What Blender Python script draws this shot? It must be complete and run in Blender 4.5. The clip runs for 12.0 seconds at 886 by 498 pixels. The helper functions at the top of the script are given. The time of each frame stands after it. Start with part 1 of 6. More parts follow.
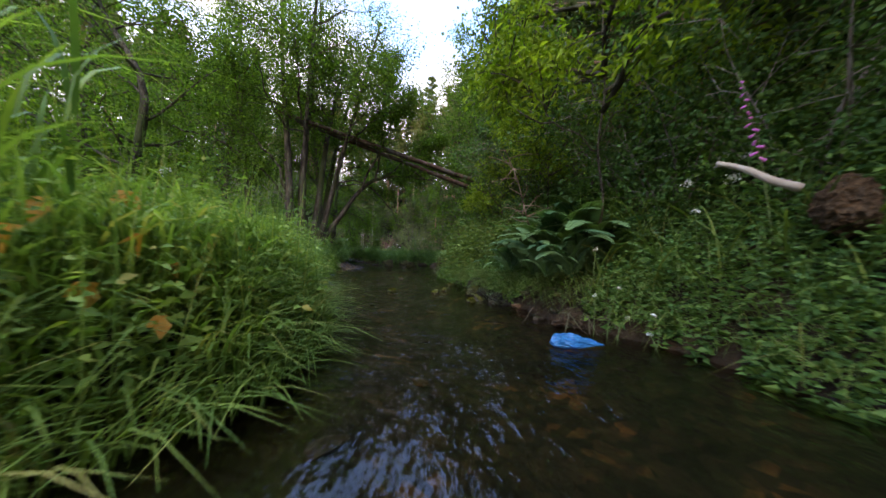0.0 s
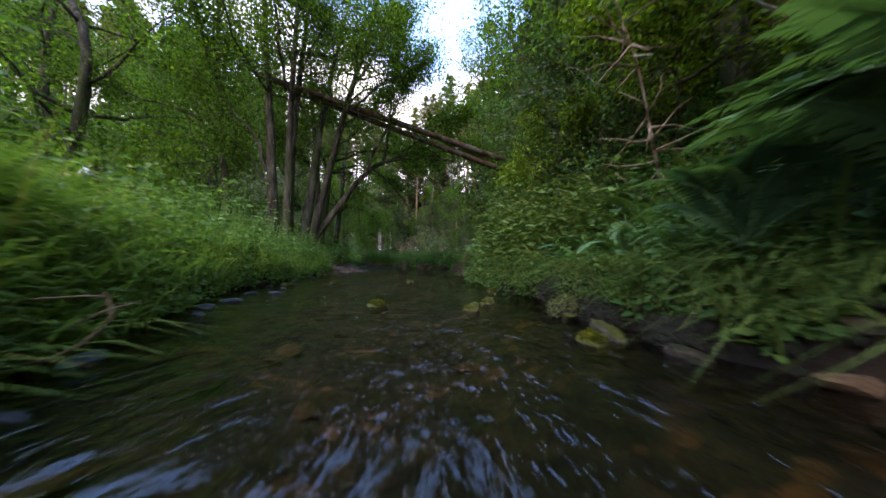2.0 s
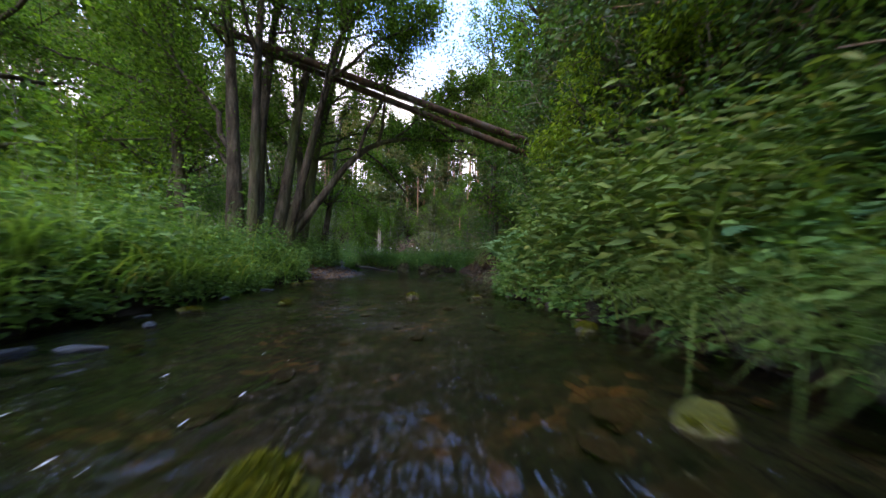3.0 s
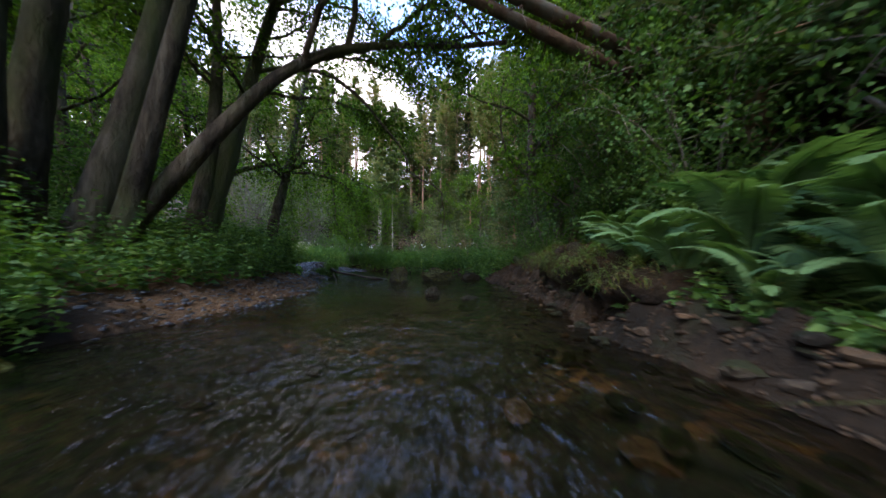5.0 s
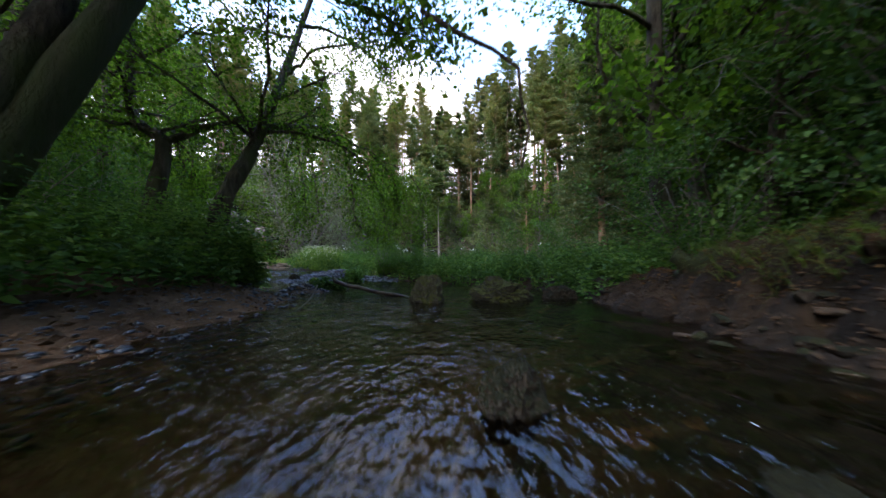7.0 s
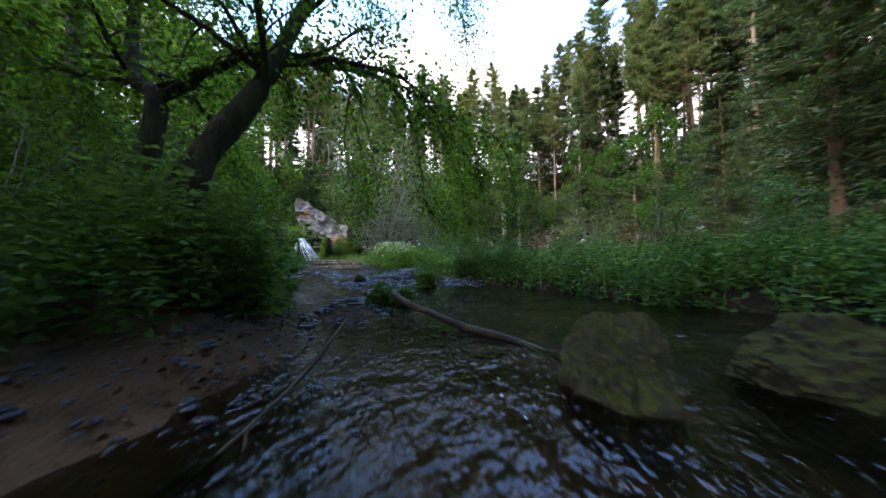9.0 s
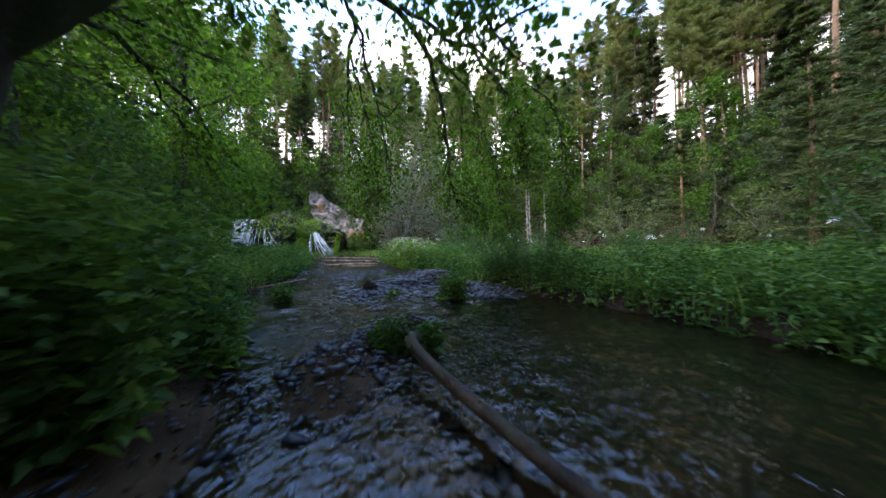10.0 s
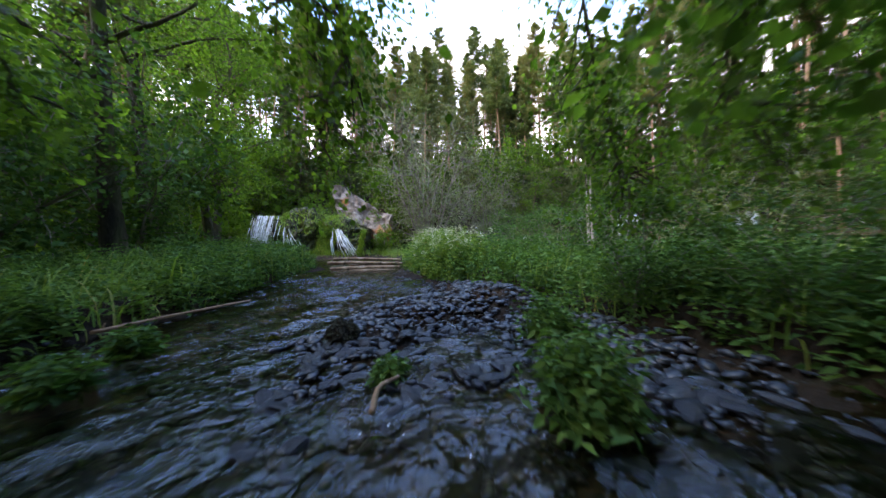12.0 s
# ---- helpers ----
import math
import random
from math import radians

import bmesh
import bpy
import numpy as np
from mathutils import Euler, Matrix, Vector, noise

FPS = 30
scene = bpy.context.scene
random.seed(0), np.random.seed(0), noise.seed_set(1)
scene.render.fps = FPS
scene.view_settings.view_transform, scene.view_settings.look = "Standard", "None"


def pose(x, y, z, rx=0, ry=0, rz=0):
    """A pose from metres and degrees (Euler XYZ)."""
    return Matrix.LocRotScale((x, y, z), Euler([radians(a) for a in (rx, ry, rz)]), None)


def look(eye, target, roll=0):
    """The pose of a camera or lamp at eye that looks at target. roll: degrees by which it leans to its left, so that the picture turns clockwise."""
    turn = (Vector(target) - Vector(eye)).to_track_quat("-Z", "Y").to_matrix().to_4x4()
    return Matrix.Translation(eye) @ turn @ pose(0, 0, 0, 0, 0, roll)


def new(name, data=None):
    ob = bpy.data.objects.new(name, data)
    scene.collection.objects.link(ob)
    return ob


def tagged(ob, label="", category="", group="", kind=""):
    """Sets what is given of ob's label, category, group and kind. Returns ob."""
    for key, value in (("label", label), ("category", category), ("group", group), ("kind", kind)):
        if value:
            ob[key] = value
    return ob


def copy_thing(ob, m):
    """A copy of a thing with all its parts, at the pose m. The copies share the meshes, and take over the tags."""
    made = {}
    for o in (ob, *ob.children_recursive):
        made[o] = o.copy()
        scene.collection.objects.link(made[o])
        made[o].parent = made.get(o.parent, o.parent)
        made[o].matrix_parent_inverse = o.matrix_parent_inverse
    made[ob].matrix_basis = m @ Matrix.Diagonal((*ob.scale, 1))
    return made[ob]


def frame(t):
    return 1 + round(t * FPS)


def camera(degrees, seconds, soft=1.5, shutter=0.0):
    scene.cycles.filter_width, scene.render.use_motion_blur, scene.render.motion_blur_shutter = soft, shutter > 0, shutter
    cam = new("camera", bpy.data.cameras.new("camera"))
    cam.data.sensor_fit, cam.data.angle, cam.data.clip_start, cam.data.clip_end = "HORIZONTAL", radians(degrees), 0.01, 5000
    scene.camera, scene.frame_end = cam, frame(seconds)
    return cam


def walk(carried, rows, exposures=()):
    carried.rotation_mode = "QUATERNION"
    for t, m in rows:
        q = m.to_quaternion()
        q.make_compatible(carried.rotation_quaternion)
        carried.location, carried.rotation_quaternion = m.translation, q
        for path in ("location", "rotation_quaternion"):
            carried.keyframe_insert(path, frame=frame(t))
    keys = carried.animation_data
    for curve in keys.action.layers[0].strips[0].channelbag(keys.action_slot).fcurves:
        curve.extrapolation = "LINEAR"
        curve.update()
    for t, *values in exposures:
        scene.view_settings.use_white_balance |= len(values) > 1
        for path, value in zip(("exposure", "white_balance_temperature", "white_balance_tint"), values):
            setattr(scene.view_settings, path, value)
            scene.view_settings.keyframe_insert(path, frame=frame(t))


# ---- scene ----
# camera ---------------------------------------------------------------
cam = camera(116.1, 12.0, 1.5, 0.38)
PATH = [
    (0.0, -0.0, 0.0, 0.571, 91.3, -1.58, -0.01),
    (0.5, -0.022, 0.486, 0.53, 91.64, -1.61, 1.15),
    (1.0, -0.065, 1.047, 0.473, 92.01, -1.27, 2.33),
    (1.5, -0.107, 1.652, 0.395, 92.21, -1.08, 3.27),
    (2.0, -0.16, 2.33, 0.321, 92.62, -0.9, 4.23),
    (2.5, -0.303, 3.108, 0.303, 92.79, -0.57, 4.57),
    (3.0, -0.472, 3.868, 0.342, 92.71, -0.49, 4.46),
    (3.2, -0.508, 4.219, 0.372, 92.68, -0.62, 4.69),
    (4.8, -0.955, 6.972, 0.447, 92.23, -0.47, 5.43),
    (5.0, -1.015, 7.265, 0.455, 92.26, -0.36, 5.61),
    (5.5, -1.13, 7.992, 0.456, 92.47, -0.36, 6.67),
    (6.0, -1.222, 8.754, 0.423, 93.05, -0.2, 8.88),
    (6.5, -1.313, 9.418, 0.39, 93.74, -0.17, 12.24),
    (7.0, -1.472, 10.009, 0.377, 94.05, -0.13, 15.81),
    (7.2, -1.533, 10.234, 0.388, 94.06, -0.13, 17.46),
    (8.8, -2.366, 11.584, 0.473, 93.2, 0.28, 30.04),
    (9.0, -2.521, 11.755, 0.508, 92.8, 0.57, 31.15),
    (9.5, -2.933, 12.22, 0.615, 91.87, 0.56, 33.0),
    (10.0, -3.379, 12.732, 0.709, 91.29, 0.56, 34.54),
    (10.5, -3.852, 13.284, 0.762, 90.92, 0.71, 36.02),
    (11.0, -4.4, 13.89, 0.774, 90.81, 0.76, 37.47),
    (11.5, -4.976, 14.558, 0.753, 90.86, 0.83, 39.3),
    (12.0, -5.475, 15.186, 0.73, 91.11, 0.77, 41.65),
]
walk(cam, [(t, pose(x, y, z, rx, ry, rz)) for t, x, y, z, rx, ry, rz in PATH], [(0.0, 1.52, 7900, 27), (2.5, 1.61, 7450, 28), (7.0, 1.66, 7400, 23), (9.0, 1.84, 7150, 23), (10.2, 1.88, 7350, 24), (12.0, 1.98, 7700, 25)])

# light ----------------------------------------------------------------
SUN_EL, SUN_AZ = 52.0, 205.0
world = bpy.data.worlds.new("world")
scene.world = world
world.use_nodes = True
wn, wl = world.node_tree.nodes, world.node_tree.links
wn.clear()
sky = wn.new("ShaderNodeTexSky")
sky.sky_type, sky.sun_disc = "NISHITA", False
sky.sun_elevation, sky.sun_rotation = radians(SUN_EL), radians(SUN_AZ)
wco, wmap, wnoise, wramp = (wn.new("ShaderNodeTexCoord"), wn.new("ShaderNodeMapping"), wn.new("ShaderNodeTexNoise"), wn.new("ShaderNodeValToRGB"))
wmap.inputs["Scale"].default_value = (1.0, 1.0, 2.2)
wnoise.inputs["Scale"].default_value, wnoise.inputs["Detail"].default_value = 1.7, 6
wramp.color_ramp.elements[0].position, wramp.color_ramp.elements[1].position = 0.30, 0.46
wramp.color_ramp.elements[0].color = (0.2, 0.2, 0.2, 1)
wmix = wn.new("ShaderNodeMix")
wmix.data_type = "RGBA"
wmix.inputs[7].default_value = (6.6, 7.2, 7.8, 1)
wbg, wout = wn.new("ShaderNodeBackground"), wn.new("ShaderNodeOutputWorld")
wbg.inputs["Strength"].default_value = 0.125
wl.new(wco.outputs["Generated"], wmap.inputs["Vector"])
wl.new(wmap.outputs["Vector"], wnoise.inputs["Vector"])
wsep, wthin = wn.new("ShaderNodeSeparateXYZ"), wn.new("ShaderNodeMath")
wthin.operation = "MULTIPLY_ADD"
wthin.inputs[1].default_value = -1.0
wl.new(wco.outputs["Generated"], wsep.inputs[0])
wcube = wn.new("ShaderNodeMath")
wcube.operation = "POWER"
wcube.inputs[1].default_value = 3.7
wl.new(wsep.outputs["Z"], wcube.inputs[0])
wl.new(wcube.outputs[0], wthin.inputs[0])
wl.new(wnoise.outputs["Fac"], wthin.inputs[2])
wl.new(wthin.outputs[0], wramp.inputs["Fac"])
wl.new(wramp.outputs["Color"], wmix.inputs[0])
wgain = wn.new("ShaderNodeVectorMath")
wgain.operation = "MULTIPLY"
wgain.inputs[1].default_value = (1.25, 2.8, 4.0)
wl.new(sky.outputs["Color"], wgain.inputs[0])
wl.new(wgain.outputs[0], wmix.inputs[6])
wl.new(wmix.outputs[2], wbg.inputs["Color"])
wl.new(wbg.outputs["Background"], wout.inputs["Surface"])
sun = new("sun", bpy.data.lights.new("sun", "SUN"))
sun.data.energy, sun.data.angle, sun.data.color = 1.1, radians(35), (1.0, 0.95, 0.84)
sun_from = Vector((math.sin(radians(SUN_AZ)) * math.cos(radians(SUN_EL)), math.cos(radians(SUN_AZ)) * math.cos(radians(SUN_EL)), math.sin(radians(SUN_EL))))
sun.matrix_world = look(sun_from * 60, (0, 0, 0))

# materials ------------------------------------------------------------


def material(name):
    m = bpy.data.materials.new(name)
    m.use_nodes = True
    nt = m.node_tree
    nt.nodes.clear()
    out = nt.nodes.new("ShaderNodeOutputMaterial")
    return m, nt.nodes, nt.links, out


def ramp(nodes, stops):
    r = nodes.new("ShaderNodeValToRGB")
    cr = r.color_ramp
    while len(cr.elements) < len(stops):
        cr.elements.new(0.5)
    for e, (p, c) in zip(cr.elements, stops):
        e.position, e.color = p, (*c, 1)
    return r


def noise_node(nodes, links, scale, detail=4, vec=None, rough=0.55):
    n = nodes.new("ShaderNodeTexNoise")
    n.inputs["Scale"].default_value, n.inputs["Detail"].default_value, n.inputs["Roughness"].default_value = scale, detail, rough
    if vec:
        links.new(vec, n.inputs["Vector"])
    return n


def mix_rgb(nodes, links, a, b, fac, blend="MIX"):
    m = nodes.new("ShaderNodeMix")
    m.data_type, m.blend_type = "RGBA", blend
    for sock, v in ((m.inputs[0], fac), (m.inputs[6], a), (m.inputs[7], b)):
        if isinstance(v, (int, float)):
            sock.default_value = v
        elif isinstance(v, tuple):
            sock.default_value = (*v, 1)
        else:
            links.new(v, sock)
    return m.outputs[2]


def surface_mat(name, stops, scale=3.0, fine=40.0, rough=0.8, bump=0.4, bump_dist=0.02, spots=None, stretch=(1, 1, 1), world_space=True, island=0.0):
    """Mottled solid surface: colour from a wide noise, grain and relief from a fine one; spots: (colour, scale, low, high)."""
    m, n, l, out = material(name)
    co = n.new("ShaderNodeTexCoord")
    mp = n.new("ShaderNodeMapping")
    mp.inputs["Scale"].default_value = stretch
    l.new(co.outputs["Object"], mp.inputs["Vector"])
    big = noise_node(n, l, scale, 5, mp.outputs["Vector"])
    small = noise_node(n, l, fine, 6, mp.outputs["Vector"], 0.7)
    add = n.new("ShaderNodeMath")
    add.operation = "MULTIPLY_ADD"
    add.inputs[1].default_value, add.inputs[2].default_value = 0.45, -0.22
    l.new(small.outputs["Fac"], add.inputs[0])
    tot = n.new("ShaderNodeMath")
    l.new(big.outputs["Fac"], tot.inputs[0])
    l.new(add.outputs[0], tot.inputs[1])
    fac = tot.outputs[0]
    if island:
        g = n.new("ShaderNodeNewGeometry")
        k = n.new("ShaderNodeMath")
        k.operation = "MULTIPLY_ADD"
        k.inputs[1].default_value, k.inputs[2].default_value = island, -island / 2
        l.new(g.outputs["Random Per Island"], k.inputs[0])
        t2 = n.new("ShaderNodeMath")
        l.new(fac, t2.inputs[0])
        l.new(k.outputs[0], t2.inputs[1])
        fac = t2.outputs[0]
    r = ramp(n, stops)
    l.new(fac, r.inputs["Fac"])
    col = r.outputs["Color"]
    if spots:
        c, s, lo, hi = spots
        sn = noise_node(n, l, s, 5, mp.outputs["Vector"])
        sr = ramp(n, [(lo, (0, 0, 0)), (hi, (1, 1, 1))])
        l.new(sn.outputs["Fac"], sr.inputs["Fac"])
        col = mix_rgb(n, l, col, c, sr.outputs["Color"])
    b = n.new("ShaderNodeBump")
    b.inputs["Strength"].default_value, b.inputs["Distance"].default_value = bump, bump_dist
    l.new(small.outputs["Fac"], b.inputs["Height"])
    p = n.new("ShaderNodeBsdfPrincipled")
    p.inputs["Roughness"].default_value = rough
    p.inputs["Specular IOR Level"].default_value = 0.38 if rough < 0.5 else 0.2
    l.new(col, p.inputs["Base Color"])
    l.new(b.outputs["Normal"], p.inputs["Normal"])
    l.new(p.outputs["BSDF"], out.inputs["Surface"])
    return m


def leaf_mat(name, stops, trans=0.35, rough=0.5, tree=0.0):
    """Leaf: hue varies from leaf to leaf and in wide patches, light shines through."""
    m, n, l, out = material(name)
    g = n.new("ShaderNodeNewGeometry")
    co = n.new("ShaderNodeTexCoord")
    big = noise_node(n, l, 1.3, 3, co.outputs["Object"])
    k = n.new("ShaderNodeMath")
    k.operation = "MULTIPLY_ADD"
    k.inputs[1].default_value = 0.75
    l.new(g.outputs["Random Per Island"], k.inputs[0])
    k2 = n.new("ShaderNodeMath")
    k2.operation = "MULTIPLY_ADD"
    k2.inputs[1].default_value, k2.inputs[2].default_value = 0.6, -0.18
    l.new(big.outputs["Fac"], k2.inputs[0])
    l.new(k2.outputs[0], k.inputs[2])
    fac = k.outputs[0]
    if tree:
        oi, k3 = n.new("ShaderNodeObjectInfo"), n.new("ShaderNodeMath")
        k3.operation = "MULTIPLY_ADD"
        k3.inputs[1].default_value, k3.inputs[2].default_value = tree, -tree / 2
        l.new(oi.outputs["Random"], k3.inputs[0])
        k4 = n.new("ShaderNodeMath")
        l.new(fac, k4.inputs[0])
        l.new(k3.outputs[0], k4.inputs[1])
        fac = k4.outputs[0]
    r = ramp(n, stops)
    l.new(fac, r.inputs["Fac"])
    p = n.new("ShaderNodeBsdfPrincipled")
    p.inputs["Roughness"].default_value = rough
    p.inputs["Specular IOR Level"].default_value = 0.09
    l.new(r.outputs["Color"], p.inputs["Base Color"])
    t = n.new("ShaderNodeBsdfTranslucent")
    tc = mix_rgb(n, l, r.outputs["Color"], (1.35, 1.45, 0.5), 1.0, "MULTIPLY")
    l.new(tc, t.inputs["Color"])
    mx = n.new("ShaderNodeMixShader")
    mx.inputs["Fac"].default_value = trans
    l.new(p.outputs["BSDF"], mx.inputs[1])
    l.new(t.outputs["BSDF"], mx.inputs[2])
    l.new(mx.outputs["Shader"], out.inputs["Surface"])
    return m


M_SOIL = surface_mat("forest_soil", [(0.3, (0.007, 0.005, 0.003)), (0.5, (0.020, 0.012, 0.007)), (0.66, (0.045, 0.026, 0.014)), (0.8, (0.030, 0.034, 0.012))], 2.2, 18, 0.95, 1.0, 0.08, ((0.030, 0.045, 0.014), 0.9, 0.60, 0.74))


def bed_on(m):
    """Adds the stream bed to the soil: rusty pebbles wherever the ground lies under the water line."""
    n, l = m.node_tree.nodes, m.node_tree.links
    p = next(k for k in n if k.type == "BSDF_PRINCIPLED")
    soil = p.inputs["Base Color"].links[0].from_socket
    co, sx = n.new("ShaderNodeTexCoord"), n.new("ShaderNodeSeparateXYZ")
    l.new(co.outputs["Object"], sx.inputs[0])
    vo = n.new("ShaderNodeTexVoronoi")
    vo.inputs["Scale"].default_value = 17.0
    l.new(co.outputs["Object"], vo.inputs["Vector"])
    patch = noise_node(n, l, 1.9, 7, co.outputs["Object"], 0.68)
    cell = n.new("ShaderNodeSeparateColor")
    l.new(vo.outputs["Color"], cell.inputs[0])
    k = n.new("ShaderNodeMath")
    k.operation = "MULTIPLY_ADD"
    k.inputs[1].default_value = 0.30
    l.new(cell.outputs[0], k.inputs[0])
    k2 = n.new("ShaderNodeMath")
    k2.operation = "MULTIPLY_ADD"
    k2.inputs[1].default_value, k2.inputs[2].default_value = 1.3, -0.34
    l.new(patch.outputs["Fac"], k2.inputs[0])
    l.new(k2.outputs[0], k.inputs[2])
    bed = ramp(n, [(0.2, (0.020, 0.022, 0.020)), (0.45, (0.042, 0.040, 0.030)), (0.62, (0.080, 0.060, 0.038)), (0.82, (0.34, 0.155, 0.06))])
    l.new(k.outputs[0], bed.inputs["Fac"])
    wet = ramp(n, [(0.46, (1, 1, 1)), (0.5, (0, 0, 0))])
    sh = n.new("ShaderNodeMath")
    sh.operation = "MULTIPLY_ADD"
    sh.inputs[1].default_value, sh.inputs[2].default_value = 0.5, 0.5
    l.new(sx.outputs["Z"], sh.inputs[0])
    l.new(sh.outputs[0], wet.inputs["Fac"])
    mp = n.new("ShaderNodeMapping")
    mp.inputs["Location"].default_value, mp.inputs["Scale"].default_value = (1.35, -4.0, 0), (0.32, 0.345, 0)
    l.new(co.outputs["Object"], mp.inputs["Vector"])
    ln = n.new("ShaderNodeVectorMath")
    ln.operation = "LENGTH"
    l.new(mp.outputs["Vector"], ln.inputs[0])
    edge = noise_node(n, l, 2.5, 5, co.outputs["Object"], 0.65)
    ed = n.new("ShaderNodeMath")
    l.new(ln.outputs["Value"], ed.inputs[0])
    l.new(edge.outputs["Fac"], ed.inputs[1])
    mk = ramp(n, [(0.95, (1, 1, 1)), (1.0, (0, 0, 0))])
    hf = n.new("ShaderNodeMath")
    hf.operation = "MULTIPLY"
    hf.inputs[1].default_value = 0.66
    l.new(ed.outputs[0], hf.inputs[0])
    l.new(hf.outputs[0], mk.inputs["Fac"])
    mud = ramp(n, [(0.35, (0.065, 0.034, 0.018)), (0.6, (0.15, 0.085, 0.045))])
    l.new(edge.outputs["Fac"], mud.inputs["Fac"])
    soil = mix_rgb(n, l, soil, mud.outputs["Color"], mk.outputs["Color"])
    half = mix_rgb(n, l, (0.0, 0.0, 0.0), mk.outputs["Color"], 0.9)
    p.inputs["Specular IOR Level"].default_value = 0.2
    l.new(mix_rgb(n, l, soil, mix_rgb(n, l, bed.outputs["Color"], mud.outputs["Color"], half), wet.outputs["Color"]), p.inputs["Base Color"])


bed_on(M_SOIL)
M_EARTH = surface_mat("bank_earth", [(0.3, (0.014, 0.009, 0.006)), (0.5, (0.036, 0.022, 0.013)), (0.7, (0.075, 0.045, 0.026))], 5, 40, 0.95, 0.9, 0.02)
M_BARK = surface_mat("alder_bark", [(0.34, (0.026, 0.020, 0.014)), (0.55, (0.085, 0.067, 0.046)), (0.74, (0.17, 0.14, 0.10))], 7, 24, 0.92, 1.0, 0.09, ((0.060, 0.075, 0.022), 1.6, 0.46, 0.64), (1, 1, 0.25))
M_PINE_BARK = surface_mat("pine_bark", [(0.3, (0.14, 0.078, 0.046)), (0.5, (0.27, 0.155, 0.092)), (0.75, (0.40, 0.25, 0.155))], 1.2, 20, 0.9, 0.8, 0.03, ((0.13, 0.11, 0.09), 0.5, 0.5, 0.6), (1, 1, 0.4))
M_PALE_BARK = surface_mat("pale_bark", [(0.3, (0.16, 0.13, 0.105)), (0.6, (0.32, 0.27, 0.22))], 2, 20, 0.85, 0.5, 0.02, None, (1, 1, 0.3))
M_TWIG = surface_mat("grey_twig", [(0.3, (0.10, 0.085, 0.07)), (0.7, (0.23, 0.20, 0.165))], 4, 30, 0.9, 0.3, 0.01)
M_DEADWOOD = surface_mat("dead_wood", [(0.3, (0.10, 0.060, 0.036)), (0.5, (0.22, 0.14, 0.085)), (0.7, (0.36, 0.26, 0.18))], 3, 35, 0.85, 0.6, 0.01, ((0.06, 0.045, 0.03), 5, 0.55, 0.68), (1, 1, 1))
M_ALDER = leaf_mat("alder_leaf", [(0.15, (0.032, 0.070, 0.014)), (0.5, (0.066, 0.130, 0.025)), (0.85, (0.12, 0.205, 0.038))], 0.64)
M_BRIGHT = leaf_mat("sapling_leaf", [(0.15, (0.06, 0.11, 0.010)), (0.5, (0.12, 0.195, 0.017)), (0.85, (0.21, 0.29, 0.032))], 0.45)
M_GRASS = leaf_mat("grass_blade", [(0.1, (0.058, 0.118, 0.028)), (0.45, (0.116, 0.205, 0.048)), (0.8, (0.20, 0.285, 0.070)), (0.93, (0.34, 0.27, 0.10))], 0.4, 0.45)
M_HERB = leaf_mat("herb_leaf", [(0.15, (0.045, 0.100, 0.030)), (0.5, (0.088, 0.172, 0.050)), (0.85, (0.150, 0.245, 0.070))], 0.4)
# darker copy of the herb leaf: shade of the trees put into the colour
M_HERB_SHADED = leaf_mat("shade_herb_leaf", [(0.15, (0.027, 0.074, 0.022)), (0.5, (0.054, 0.122, 0.034)), (0.85, (0.098, 0.180, 0.045))], 0.35)
# grass blade at about 0.6 of its brightness, canopy shade painted into it
M_GRASS_SHADED = leaf_mat("shade_grass_blade", [(0.1, (0.034, 0.070, 0.018)), (0.45, (0.066, 0.115, 0.028)), (0.8, (0.115, 0.165, 0.040)), (0.98, (0.22, 0.18, 0.07))], 0.3, 0.45)
M_FERN = leaf_mat("fern_frond", [(0.15, (0.034, 0.090, 0.044)), (0.5, (0.060, 0.132, 0.060)), (0.85, (0.098, 0.182, 0.074))], 0.3)
M_NEEDLE = leaf_mat("pine_needle", [(0.05, (0.060, 0.105, 0.045)), (0.45, (0.125, 0.165, 0.064)), (0.75, (0.20, 0.205, 0.080)), (1.0, (0.26, 0.19, 0.085))], 0.3, 0.5, 0.6)
M_SPRUCE = leaf_mat("spruce_needle", [(0.1, (0.034, 0.062, 0.030)), (0.5, (0.068, 0.095, 0.042)), (0.85, (0.115, 0.126, 0.050))], 0.28, 0.5, 0.4)
M_WILLOW = leaf_mat("willow_leaf", [(0.1, (0.050, 0.078, 0.034)), (0.5, (0.095, 0.125, 0.052)), (0.85, (0.165, 0.185, 0.080))], 0.35, 0.5, 0.3)
M_SILVER = leaf_mat("silver_willow_leaf", [(0.1, (0.095, 0.120, 0.075)), (0.5, (0.165, 0.195, 0.125)), (0.85, (0.25, 0.275, 0.185))], 0.3)
M_STONE = surface_mat("wet_stone", [(0.25, (0.007, 0.010, 0.015)), (0.5, (0.018, 0.024, 0.035)), (0.7, (0.042, 0.047, 0.056)), (0.85, (0.075, 0.060, 0.047))], 6, 60, 0.32, 0.35, 0.006, None, (1, 1, 1), True, 0.3)


